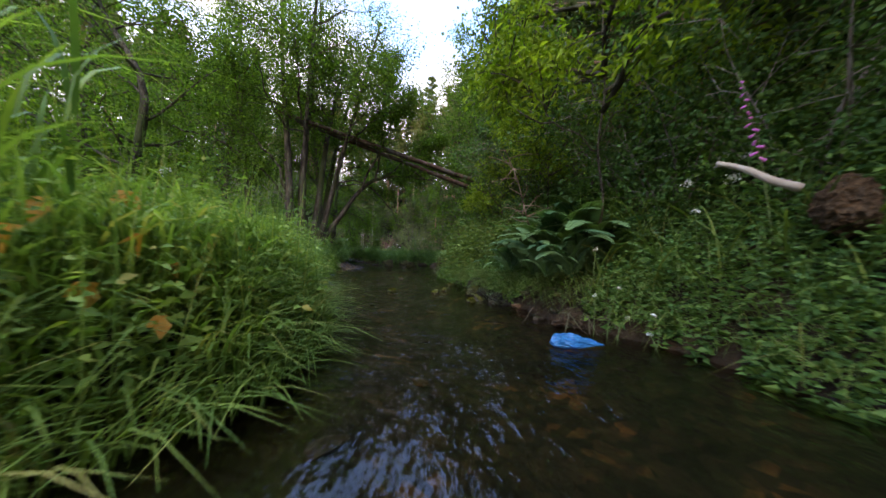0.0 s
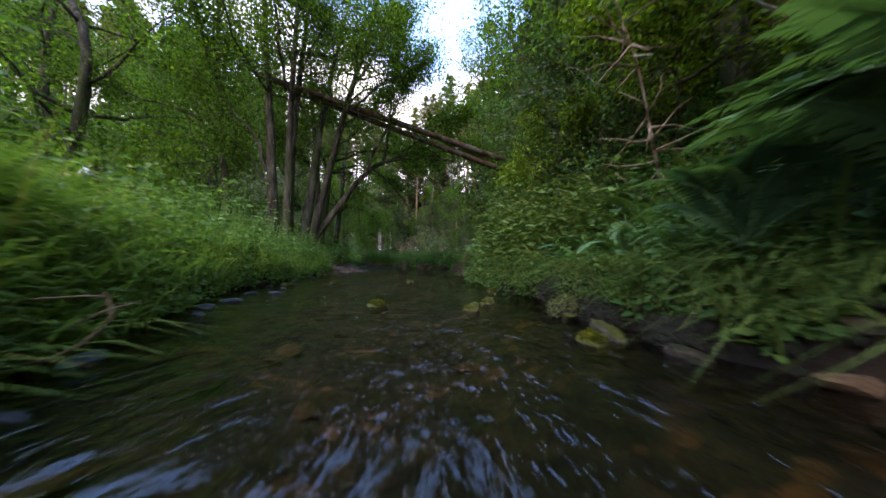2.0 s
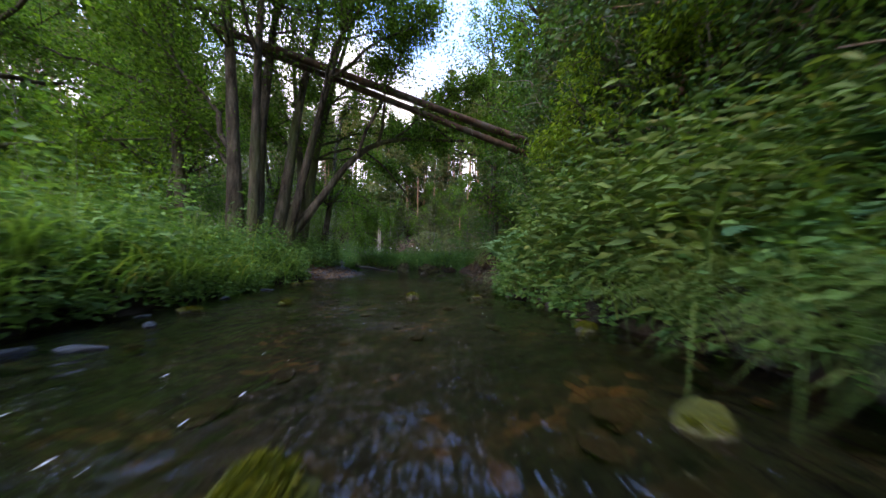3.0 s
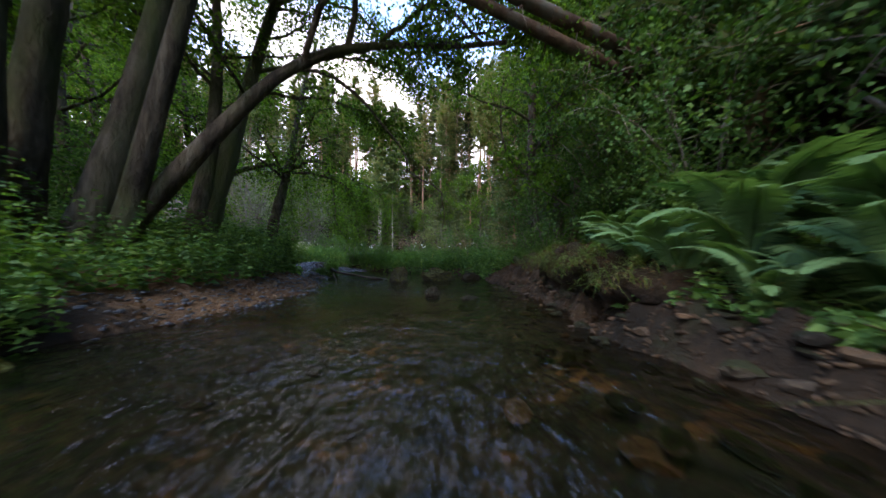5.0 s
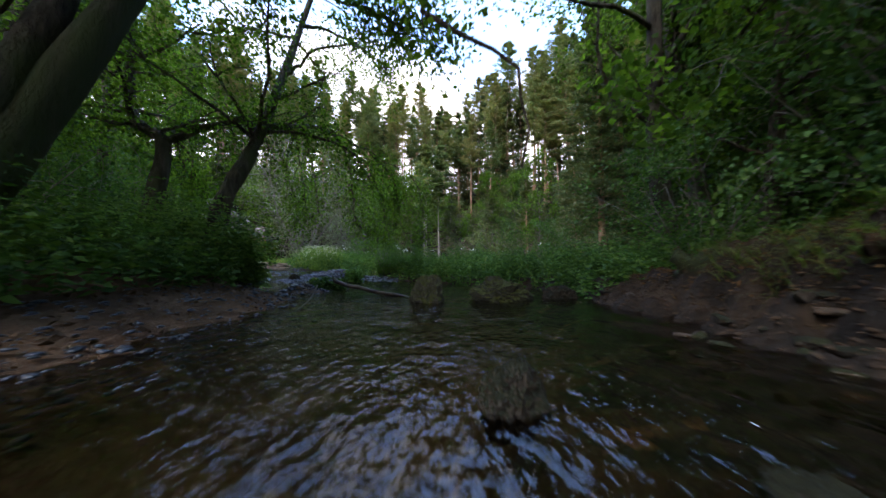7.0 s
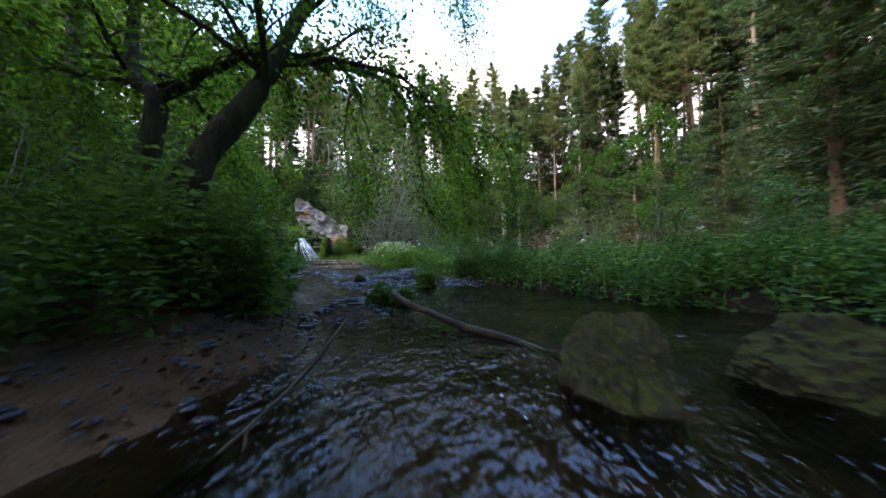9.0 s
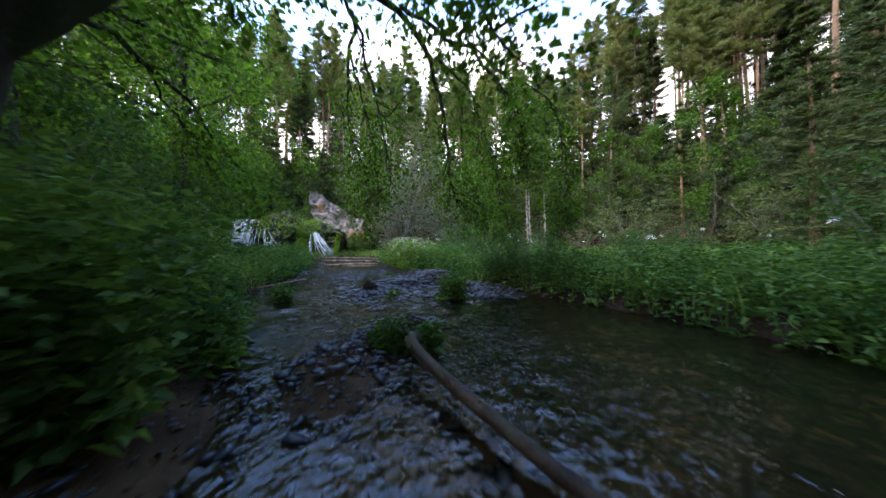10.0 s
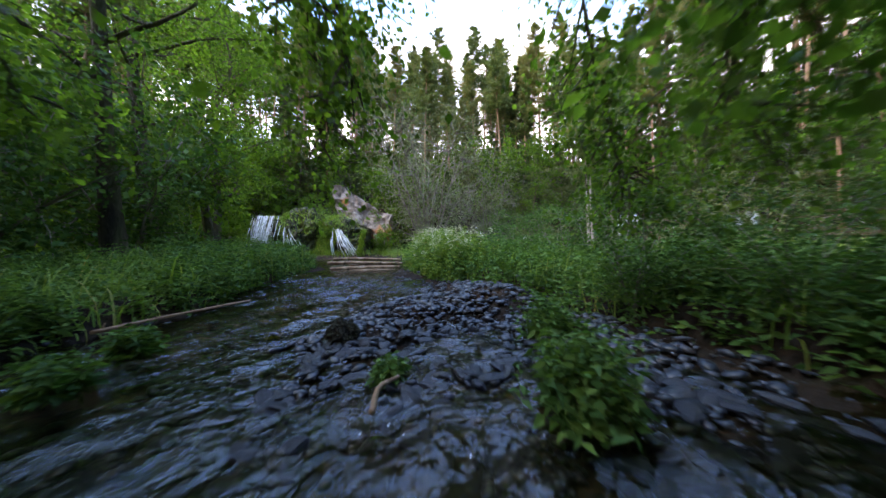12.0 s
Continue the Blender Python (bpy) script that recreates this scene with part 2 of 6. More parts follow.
def water_mat():
    """Clear brown stream water: the bed shows through, gloss rises at low angles."""
    m, n, l, out = material("stream_water")
    co = n.new("ShaderNodeTexCoord")
    mp = n.new("ShaderNodeMapping")
    mp.inputs["Scale"].default_value = (1.0, 0.55, 1.0)
    l.new(co.outputs["Object"], mp.inputs["Vector"])
    a = noise_node(n, l, 8.5, 2, mp.outputs["Vector"], 0.5)
    b = noise_node(n, l, 24, 2, mp.outputs["Vector"])
    s = n.new("ShaderNodeMath")
    s.operation = "MULTIPLY_ADD"
    s.inputs[1].default_value = 0.5
    l.new(b.outputs["Fac"], s.inputs[0])
    l.new(a.outputs["Fac"], s.inputs[2])
    calm = noise_node(n, l, 0.45, 2, co.outputs["Object"])
    cr = ramp(n, [(0.36, (0.28, 0.28, 0.28)), (0.58, (1, 1, 1))])
    l.new(calm.outputs["Fac"], cr.inputs["Fac"])
    h = n.new("ShaderNodeMath")
    h.operation = "MULTIPLY"
    l.new(s.outputs[0], h.inputs[0])
    l.new(cr.outputs["Color"], h.inputs[1])
    bp = n.new("ShaderNodeBump")
    bp.inputs["Strength"].default_value, bp.inputs["Distance"].default_value = 1.0, 0.04
    l.new(h.outputs[0], bp.inputs["Height"])
    fr = n.new("ShaderNodeFresnel")
    fr.inputs["IOR"].default_value = 1.55
    l.new(bp.outputs["Normal"], fr.inputs["Normal"])
    tr = n.new("ShaderNodeBsdfTransparent")
    tr.inputs["Color"].default_value = (0.66, 0.60, 0.47, 1)
    gl = n.new("ShaderNodeBsdfGlossy")
    gl.inputs["Roughness"].default_value = 0.06
    l.new(bp.outputs["Normal"], gl.inputs["Normal"])
    mx = n.new("ShaderNodeMixShader")
    l.new(fr.outputs["Fac"], mx.inputs["Fac"])
    l.new(tr.outputs["BSDF"], mx.inputs[1])
    l.new(gl.outputs["BSDF"], mx.inputs[2])
    l.new(mx.outputs["Shader"], out.inputs["Surface"])
    return m


M_WATER = water_mat()

# mesh helpers ---------------------------------------------------------
rng = np.random.default_rng(7)


def mesh_np(name, verts, quads=None, tris=None, smooth=False):
    me = bpy.data.meshes.new(name)
    verts = np.asarray(verts, dtype=np.float32)
    loops, starts, n = [], [], 0
    for arr, k in ((quads, 4), (tris, 3)):
        if arr is not None and len(arr):
            arr = np.asarray(arr, dtype=np.int32)
            loops.append(arr.ravel())
            starts.append(n + np.arange(len(arr), dtype=np.int32) * k)
            n += arr.size
    loops, starts = np.concatenate(loops), np.concatenate(starts)
    me.vertices.add(len(verts))
    me.vertices.foreach_set("co", verts.ravel())
    me.loops.add(len(loops))
    me.loops.foreach_set("vertex_index", loops)
    me.polygons.add(len(starts))
    me.polygons.foreach_set("loop_start", starts)
    me.update(calc_edges=True)
    if smooth:
        me.polygons.foreach_set("use_smooth", np.ones(len(starts), dtype=bool))
    return me


def part(name, me, mat, parent=None, label=""):
    """One mesh object, under a thing where parent is given."""
    if isinstance(me, bmesh.types.BMesh):
        bm, me = me, bpy.data.meshes.new(name)
        bm.to_mesh(me)
        bm.free()
    if mat and not me.materials:
        me.materials.append(mat)
    ob = new(name, me)
    if parent:
        ob.parent = parent
    if label:
        ob["label"] = label
    return ob


def thing(name, at=(0, 0, 0), rz=0.0, s=1.0):
    e = new(name)
    e.empty_display_size = 0.1
    e.matrix_basis = pose(*at, 0, 0, rz) @ Matrix.Scale(s, 4)
    return e


class Soup:
    """Collects vertices, quads and triangles of one mesh."""

    def __init__(self):
        self.v, self.q, self.t, self.n = [], [], [], 0

    def add(self, v, q=None, t=None):
        v = np.asarray(v, dtype=np.float64).reshape(-1, 3)
        if q is not None and len(q):
            self.q.append(np.asarray(q).reshape(-1, 4) + self.n)
        if t is not None and len(t):
            self.t.append(np.asarray(t).reshape(-1, 3) + self.n)
        self.v.append(v)
        self.n += len(v)

    def mesh(self, name, smooth=False):
        return mesh_np(name, np.concatenate(self.v), np.concatenate(self.q) if self.q else None, np.concatenate(self.t) if self.t else None, smooth)


def smooth_line(pts, n):
    """n points on a Catmull-Rom line through pts."""
    p = np.asarray(pts, dtype=float)
    p = np.vstack([2 * p[0] - p[1], p, 2 * p[-1] - p[-2]])
    u = np.linspace(0, len(p) - 3 - 1e-6, n)
    i = u.astype(int)
    f = (u - i)[:, None]
    a, b, c, d = p[i], p[i + 1], p[i + 2], p[i + 3]
    return 0.5 * (2 * b + (c - a) * f + (2 * a - 5 * b + 4 * c - d) * f**2 + (3 * b - a - 3 * c + d) * f**3)


def tube(soup, pts, r0, r1, sides=7, wob=0.0, flare=0.0):
    p = np.asarray(pts, dtype=float)
    n = len(p)
    d = np.gradient(p, axis=0)
    d /= np.linalg.norm(d, axis=1)[:, None] + 1e-9
    ref = np.where(np.abs(d[:, 2:3]) > 0.9, np.array([[1.0, 0, 0]]), np.array([[0, 0, 1.0]]))
    a = np.cross(d, ref)
    a /= np.linalg.norm(a, axis=1)[:, None]
    for i in range(1, n):
        if np.dot(a[i], a[i - 1]) < 0:
            a[i] = -a[i]
    b = np.cross(d, a)
    u = np.linspace(0, 1, n)
    r = r0 + (r1 - r0) * u
    r = r * (1 + flare * np.exp(-u * n * 0.8))
    if wob:
        r = r * (1 + wob * rng.standard_normal(n))
    th = np.arange(sides) * 2 * math.pi / sides
    v = p[:, None, :] + r[:, None, None] * (np.cos(th)[None, :, None] * a[:, None, :] + np.sin(th)[None, :, None] * b[:, None, :])
    if wob:
        v = v + rng.standard_normal(v.shape) * (wob * 0.5 * r)[:, None, None]
    i = np.arange(n - 1)[:, None] * sides
    j = np.arange(sides)[None, :]
    k = (j + 1) % sides
    q = np.stack([i + j, i + k, i + sides + k, i + sides + j], -1).reshape(-1, 4)
    cap = np.array([[(n - 1) * sides + c, (n - 1) * sides + c + 1, (n - 1) * sides] for c in range(1, sides - 1)])
    cap0 = np.array([[c + 1, c, 0] for c in range(1, sides - 1)])
    soup.add(v.reshape(-1, 3), q, np.concatenate([cap, cap0]))


def unit(v):
    return v / (np.linalg.norm(v, axis=-1, keepdims=True) + 1e-9)


def leaves(soup, at, along, size, width=0.55, fold=0.18, droop=0.0):
    """One folded leaf of two triangles at each place; along: the way that it points."""
    at, along = np.asarray(at, dtype=float), unit(np.asarray(along, dtype=float))
    n = len(at)
    size = np.broadcast_to(np.asarray(size, dtype=float), (n,))[:, None]
    side = unit(np.cross(along, rng.standard_normal((n, 3))))
    nor = np.cross(side, along)
    nor *= np.where(nor[:, 2:3] < 0, -1, 1)
    mid = at + along * size * 0.45 + nor * size * fold
    tip = at + along * size - np.array([0, 0, 1.0]) * size * droop
    v = np.stack([at, mid + side * size * width * 0.5, tip, mid - side * size * width * 0.5], 1)
    k = np.arange(n)[:, None] * 4
    soup.add(v.reshape(-1, 3), None, np.concatenate([k + np.array([[0, 1, 2]]), k + np.array([[0, 2, 3]])]))


def spikes(soup, at, along, size, width=0.2):
    """One thin triangle at each place: a tuft of needles seen from afar."""
    at, along = np.asarray(at, dtype=float), unit(np.asarray(along, dtype=float))
    n = len(at)
    size = np.asarray(size, dtype=float)[:, None]
    side = unit(np.cross(along, rng.standard_normal((n, 3)))) * size * width
    v = np.stack([at - side, at + side, at + along * size], 1)
    soup.add(v.reshape(-1, 3), None, np.arange(3 * n).reshape(-1, 3))


def blades(soup, at, height, width, lean, segs=4, curl=1.0, way=None):
    """Grass blades: bent tapering strips. lean: horizontal reach of the tip as a share of the height."""
    at = np.asarray(at, dtype=float)
    n = len(at)
    height, width, lean = (np.broadcast_to(np.asarray(a, dtype=float), (n,)) for a in (height, width, lean))
    th = rng.uniform(0, 2 * math.pi, n) if way is None else way
    d = np.stack([np.cos(th), np.sin(th), np.zeros(n)], 1)
    s = np.stack([-np.sin(th), np.cos(th), np.zeros(n)], 1)
    u = np.linspace(0, 1, segs + 1)[None, :, None]
    H, L, Wd = height[:, None, None], (lean * height)[:, None, None], width[:, None, None]
    up = H * (u - 0.5 * curl * lean[:, None, None] * u**3)
    c = at[:, None, :] + d[:, None, :] * L * u**2 + np.array([0, 0, 1.0]) * up
    w = Wd * (1 - u**1.6) * (0.55 + 0.9 * u * (1 - u) * 2) + 0.0006
    v = np.stack([c - s[:, None, :] * w / 2, c + s[:, None, :] * w / 2], 2).reshape(n, -1, 3)
    m = 2 * (segs + 1)
    base = np.arange(n)[:, None, None] * m
    row = np.arange(segs)[None, :, None] * 2
    q = base + row + np.array([[[0, 1, 3, 2]]])
    soup.add(v.reshape(-1, 3), q.reshape(-1, 4))


# ground ---------------------------------------------------------------
LEFT = [(-1.3, -30), (-1.2, -3), (-1.05, 0.5), (-0.7, 1.0), (-0.8, 1.9), (-1.4, 3.0), (-2.0, 4.1), (-2.45, 5.0), (-2.75, 6.5), (-3.1, 7.6), (-3.1, 8.4), (-2.85, 9.5), (-3.05, 10.7), (-3.35, 11.4), (-3.55, 12.0), (-3.7, 12.5), (-4.1, 13.1), (-5.5, 13.5), (-7.4, 14.2), (-9.0, 14.5), (-9.9, 15.7), (-11.4, 17.1), (-13.4, 18.7), (-17.0, 19.2), (-23.5, 20.0)]
RIGHT = [(-20.0, 25.5), (-14.0, 23.3), (-12.0, 21.3), (-11.0, 20.0), (-9.9, 19.15), (-8.6, 18.85), (-7.3, 18.6), (-6.5, 18.3), (-5.5, 18.0), (-4.1, 17.1), (-3.2, 16.6), (-2.4, 15.9), (-1.3, 15.5), (-0.7, 14.6), (-0.75, 13.4), (-0.5, 12.6), (-0.4, 11.6), (-0.35, 10.7), (-0.2, 9.9), (-0.35, 9.2), (-0.1, 8.3), (-0.1, 6.8), (0.15, 6.0), (0.4, 4.9), (0.56, 4.0), (0.72, 3.3), (1.1, 2.3), (1.5, 1.6), (1.6, 0.9), (1.6, -3), (1.5, -30)]
STREAM = np.array(LEFT + RIGHT, dtype=float)
VALLEY = np.array([(1.9, -30), (1.9, 0), (1.5, 2.2), (1.0, 4.5), (1.1, 7), (1.5, 9), (1.6, 12.5), (2.4, 15.5), (4.0, 19), (4.5, 23), (3.0, 29), (-2.0, 35.5), (-9.5, 37.5), (-16, 33.5), (-21, 29.5), (-23.2, 25.2), (-26.2, 20.6), (-28, 15), (-29, 5), (-29, -30)], dtype=float)


def poly_dist(px, py, poly):
    """Distance to a closed outline, minus inside."""
    d = np.full(px.shape, 1e9)
    inside = np.zeros(px.shape, dtype=bool)
    for (ax, ay), (bx, by) in zip(poly, np.roll(poly, -1, axis=0)):
        ex, ey = bx - ax, by - ay
        t = np.clip(((px - ax) * ex + (py - ay) * ey) / (ex * ex + ey * ey + 1e-12), 0, 1)
        d = np.minimum(d, np.hypot(px - ax - t * ex, py - ay - t * ey))
        if ey != 0:
            c = (ay > py) != (by > py)
            inside ^= c & (px < ex * (py - ay) / ey + ax)
    return np.where(inside, -d, d)


def waves(x, y, seed, octaves=5, scale=1.0):
    """Cheap smooth noise, about -1 to 1."""
    r = np.random.default_rng(seed)
    z, amp, f = np.zeros_like(x, dtype=float), 1.0, 1.0 / scale
    for _ in range(octaves):
        for _ in range(3):
            a = r.uniform(0, 2 * math.pi)
            z = z + amp / 3 * np.sin(f * (x * math.cos(a) + y * math.sin(a)) * 2 + r.uniform(0, 6.28) + 1.3 * np.sin(f * (y * math.cos(a) - x * math.sin(a)) + r.uniform(0, 6.28)))
        amp *= 0.55
        f *= 1.9
    return z


def step(x, a, b):
    t = np.clip((x - a) / (b - a), 0, 1)
    return t * t * (3 - 2 * t)


def upstream(x, y):
    """Rise of the water surface towards the falls."""
    s = (-x * 0.72 + y * 0.69)
    return 0.34 * step(s, 16.2, 21.5) + 0.25 * step(s, 26, 34)


def bar(x, y):
    """Share of the gravel bar, 0 to 1."""
    u = ((x + 6.75) * -0.72 + (y - 16.45) * 0.69) / 2.8
    v = ((x + 6.75) * 0.69 + (y - 16.45) * 0.72) / 1.8
    u2 = ((x + 4.75) * -0.72 + (y - 14.4) * 0.69) / 1.4
    v2 = ((x + 4.75) * 0.69 + (y - 14.4) * 0.72) / 0.9
    wet = 0.55 * (1 - step(np.hypot(x + 5.85, y - 15.5), 0.6, 1.5))
    return np.maximum((1 - step(np.hypot(u, v), 0.6, 1.15)) * (1 - wet), 0.87 * (1 - step(np.hypot(u2, v2), 0.6, 1.1)))


def ground_z(x, y):
    x, y = np.asarray(x, dtype=float), np.asarray(y, dtype=float)
    d = poly_dist(x, y, STREAM)
    hd = np.maximum(poly_dist(x, y, VALLEY), 0)
    w = upstream(x, y)
    small = waves(x, y, 3, 5, 0.8)
    wide = waves(x, y, 5, 3, 5.0)
    beach = step(x, -9.5, -5.5) * (1 - step(x, -2.9, -2.0)) * step(y, 8.3, 9.6) * (1 - step(y, 14.0, 15.0))
    bed = -0.05 - 0.20 * step(-d, 0.0, 0.9) + 0.03 * small
    bed = bed + bar(x, y) * (0.222 + 0.055 * small) + 0.11 * step(y, 16.5, 19) * (x < -3)
    rooty = step(x, -1.2, -0.5) * step(y, 8.4, 9.6) * (1 - step(y, 12.9, 14.2)) * (1 - step(x, 3, 5))
    steep = (1 - rooty) * step(d, 0.0, 0.3) * (0.24 + 0.05 * small) + rooty * (0.09 * step(d, 0, 0.15) + 0.36 * step(d, 0.34 - 0.22 * step(y, 10.5, 11.3) + 0.06 * small, 0.48 + 0.35 * step(y, 10.5, 11.3) + 0.06 * small) + 0.24 * np.clip(d - 0.45, 0, 2.2) + (0.08 * waves(x, y, 8, 4, 0.35) + 0.05 * waves(x, y, 9, 3, 0.09)) * step(d, 0.0, 0.2))
    gentle = 0.02 + step(d, 0.0, 1.6) * 0.42
    crumble = 0.045 * waves(x, y, 9, 3, 0.09) * step(d, 0.0, 0.15) * (1 - step(d, 0.6, 1.4)) * step(x, -0.8, -0.2)
    bank = crumble + steep * (1 - beach) + gentle * beach + 0.03 * np.minimum(d, 25) + 0.07 * wide * step(d, 0.5, 4) + 0.03 * small
    z = np.where(d < 0, bed, bank - 0.05) + w * np.where(d < 0, 1, np.clip(1 - d / 12, 0, 1))
    rise = 1.05 * np.minimum(hd, 2.2) + 0.62 * np.clip(hd - 2.2, 0, 17) + 0.10 * np.clip(hd - 19.2, 0, 120)
    return z + rise * (1 + 0.06 * wide) + 0.12 * small * step(hd, 0, 3)


def lines(lo, hi, core_lo, core_hi, fine, grow):
    a = list(np.arange(core_lo, core_hi, fine))
    s, v = fine, core_hi
    while v < hi:
        a.append(v)
        s *= grow
        v += s
    a.append(hi)
    s, v = fine, core_lo
    while True:
        s *= grow
        v -= s
        if v < lo:
            break
        a.insert(0, v)
    a.insert(0, lo)
    return np.array(a)


def sheet(xs, ys, zf):
    X, Y = np.meshgrid(xs, ys)
    Z = zf(X, Y)
    v = np.stack([X, Y, Z], -1).reshape(-1, 3)
    i = np.arange(len(ys) - 1)[:, None] * len(xs)
    j = np.arange(len(xs) - 1)[None, :]
    q = np.stack([i + j, i + j + 1, i + j + len(xs) + 1, i + j + len(xs)], -1).reshape(-1, 4)
    return v, q


gxs = np.unique(np.concatenate([lines(-420, 420, -12.0, 4.0, 0.13, 1.10), np.arange(-1.2, 1.6, 0.05)]))
gys = np.unique(np.concatenate([lines(-300, 480, -1.0, 22.0, 0.13, 1.10), np.arange(1.5, 14.2, 0.065)]))
v, q = sheet(gxs, gys, ground_z)
ground = part("ground", mesh_np("ground", v, q, None, True), M_SOIL)
tagged(ground, "brown forest soil with moss and leaf litter on steep banks", "ground", kind="structure")

# water: a fine sheet with real ripples, cut to the stream
gx, gy = np.arange(-24, 1.9, 0.06), np.arange(-8, 26, 0.06)


def water_z(x, y):
    s = -x * 0.72 + y * 0.69
    lively = 0.25 + 0.75 * np.clip(waves(x, y, 11, 2, 1.6) + 0.35, 0, 1) + 2.6 * step(s, 13.5, 15.5) * (1 - step(s, 19.5, 21.5))
    return upstream(x, y) + lively * (0.009 * waves(x * 0.9, y * 0.55, 21, 3, 0.12) + 0.006 * waves(x, y, 23, 2, 0.3))


v, q = sheet(gx, gy, water_z)
keep = poly_dist(v[:, 0], v[:, 1], STREAM) < 0.3
kq = keep[q].all(1)
q = q[kq]
used = np.unique(q)
remap = np.zeros(len(v), dtype=int)
remap[used] = np.arange(len(used))
water = part("water", mesh_np("water", v[used], remap[q], None, True), M_WATER)
tagged(water, "shallow rippling brown stream water over stones", "water", kind="structure")

# trees ----------------------------------------------------------------


def bend_path(start, way, length, n=7, wander=0.12, lift=0.0):
    p, d, out = np.array(start, dtype=float), unit(np.array(way, dtype=float)), []
    for i in range(n):
        out.append(p.copy())
        d = unit(d + rng.standard_normal(3) * wander + np.array([0, 0, lift]))
        p = p + d * length / (n - 1)
    return np.array(out)


def leaf_cloud(tips, ways, count, spread, size, width=0.75, fold=0.18):
    tips, ways = np.asarray(tips), unit(np.asarray(ways))
    idx = rng.integers(0, len(tips), count)
    at = tips[idx] + rng.normal(size=(count, 3)) * spread
    s = Soup()
    leaves(s, at, ways[idx] + rng.normal(size=(count, 3)) * 0.9 + np.array([0, 0, -0.3]), rng.uniform(0.6, 1.15, count) * size, width, fold)
    return s.mesh("crown")


def twig_sprays(soup, limb, ln, twigs, tips, ways, first=2, sag=-0.02):
    n = len(limb)
    for k in range(twigs):
        j = min(first + int(k * (n - first) / twigs) + rng.integers(0, 2), n - 2)
        w = unit(limb[j + 1] - limb[j])
        sub = bend_path(limb[j], w + rng.normal(size=3) * 0.7, ln * rng.uniform(0.28, 0.5), 6, 0.22, sag)
        tube(soup, sub, 0.012, 0.004, 3)
        tips.extend(sub[1:])
        ways.extend(sub[1:] - sub[:-1])


def broadleaf(name, height, radius, lean=(0, 0), bare=0.3, spread=0.42, n_limb=16, leaf=0.085, count=14000, label="", leaf_m=None, bark=None, seed=1, twigs=5, near=True):
    """A deciduous tree: trunk, limbs and a crown of single leaves."""
    global rng
    rng = np.random.default_rng(seed)
    tree = thing(name)
    top = np.array([lean[0] * height, lean[1] * height, height])
    mid = top * 0.5 + np.array([rng.normal() * 0.3 - lean[0] * height * 0.14, rng.normal() * 0.3 - lean[1] * height * 0.14, 0])
    line = smooth_line([(0, 0, -0.25), mid * 0.45 + rng.normal(size=3) * 0.08, mid, top * 0.78 + rng.normal(size=3) * 0.15, top], 16)
    s = Soup()
    tube(s, line, radius, radius * 0.12, 9, 0.05, 0.55)
    part("trunk", s.mesh("trunk", True), bark or M_BARK, tree)
    tips, ways, joined, fine = [], [], Soup(), Soup()
    for i in range(n_limb):
        u = bare + (1 - bare) * (i + rng.uniform(0, 0.8)) / n_limb
        at = line[min(int(u * 15), 14)]
        th = i * 2.4 + rng.uniform(-0.5, 0.5)
        ln = height * spread * (1.15 - 0.75 * u) * rng.uniform(0.75, 1.2)
        limb = bend_path(at, (math.cos(th), math.sin(th), 0.35 + 0.5 * u), ln, 8, 0.16, 0.02)
        s = Soup() if near else joined
        tube(s, limb, radius * (1.0 - 0.75 * u) * 0.42, 0.008, 5, 0.04)
        twig_sprays(fine if near else joined, limb, ln, twigs, tips, ways)
        if near:
            part("limb", s.mesh("limb", True), bark or M_BARK, tree)
    if near:
        part("twigwork", fine.mesh("twigwork", True), bark or M_BARK, tree)["kind"] = "stuff"
    else:
        part("branchwork", joined.mesh("branchwork", True), bark or M_BARK, tree)["kind"] = "stuff"
    part("crown", leaf_cloud(tips, ways, count, height * 0.021, leaf), leaf_m or M_ALDER, tree)
    return tagged(tree, label, "tree")


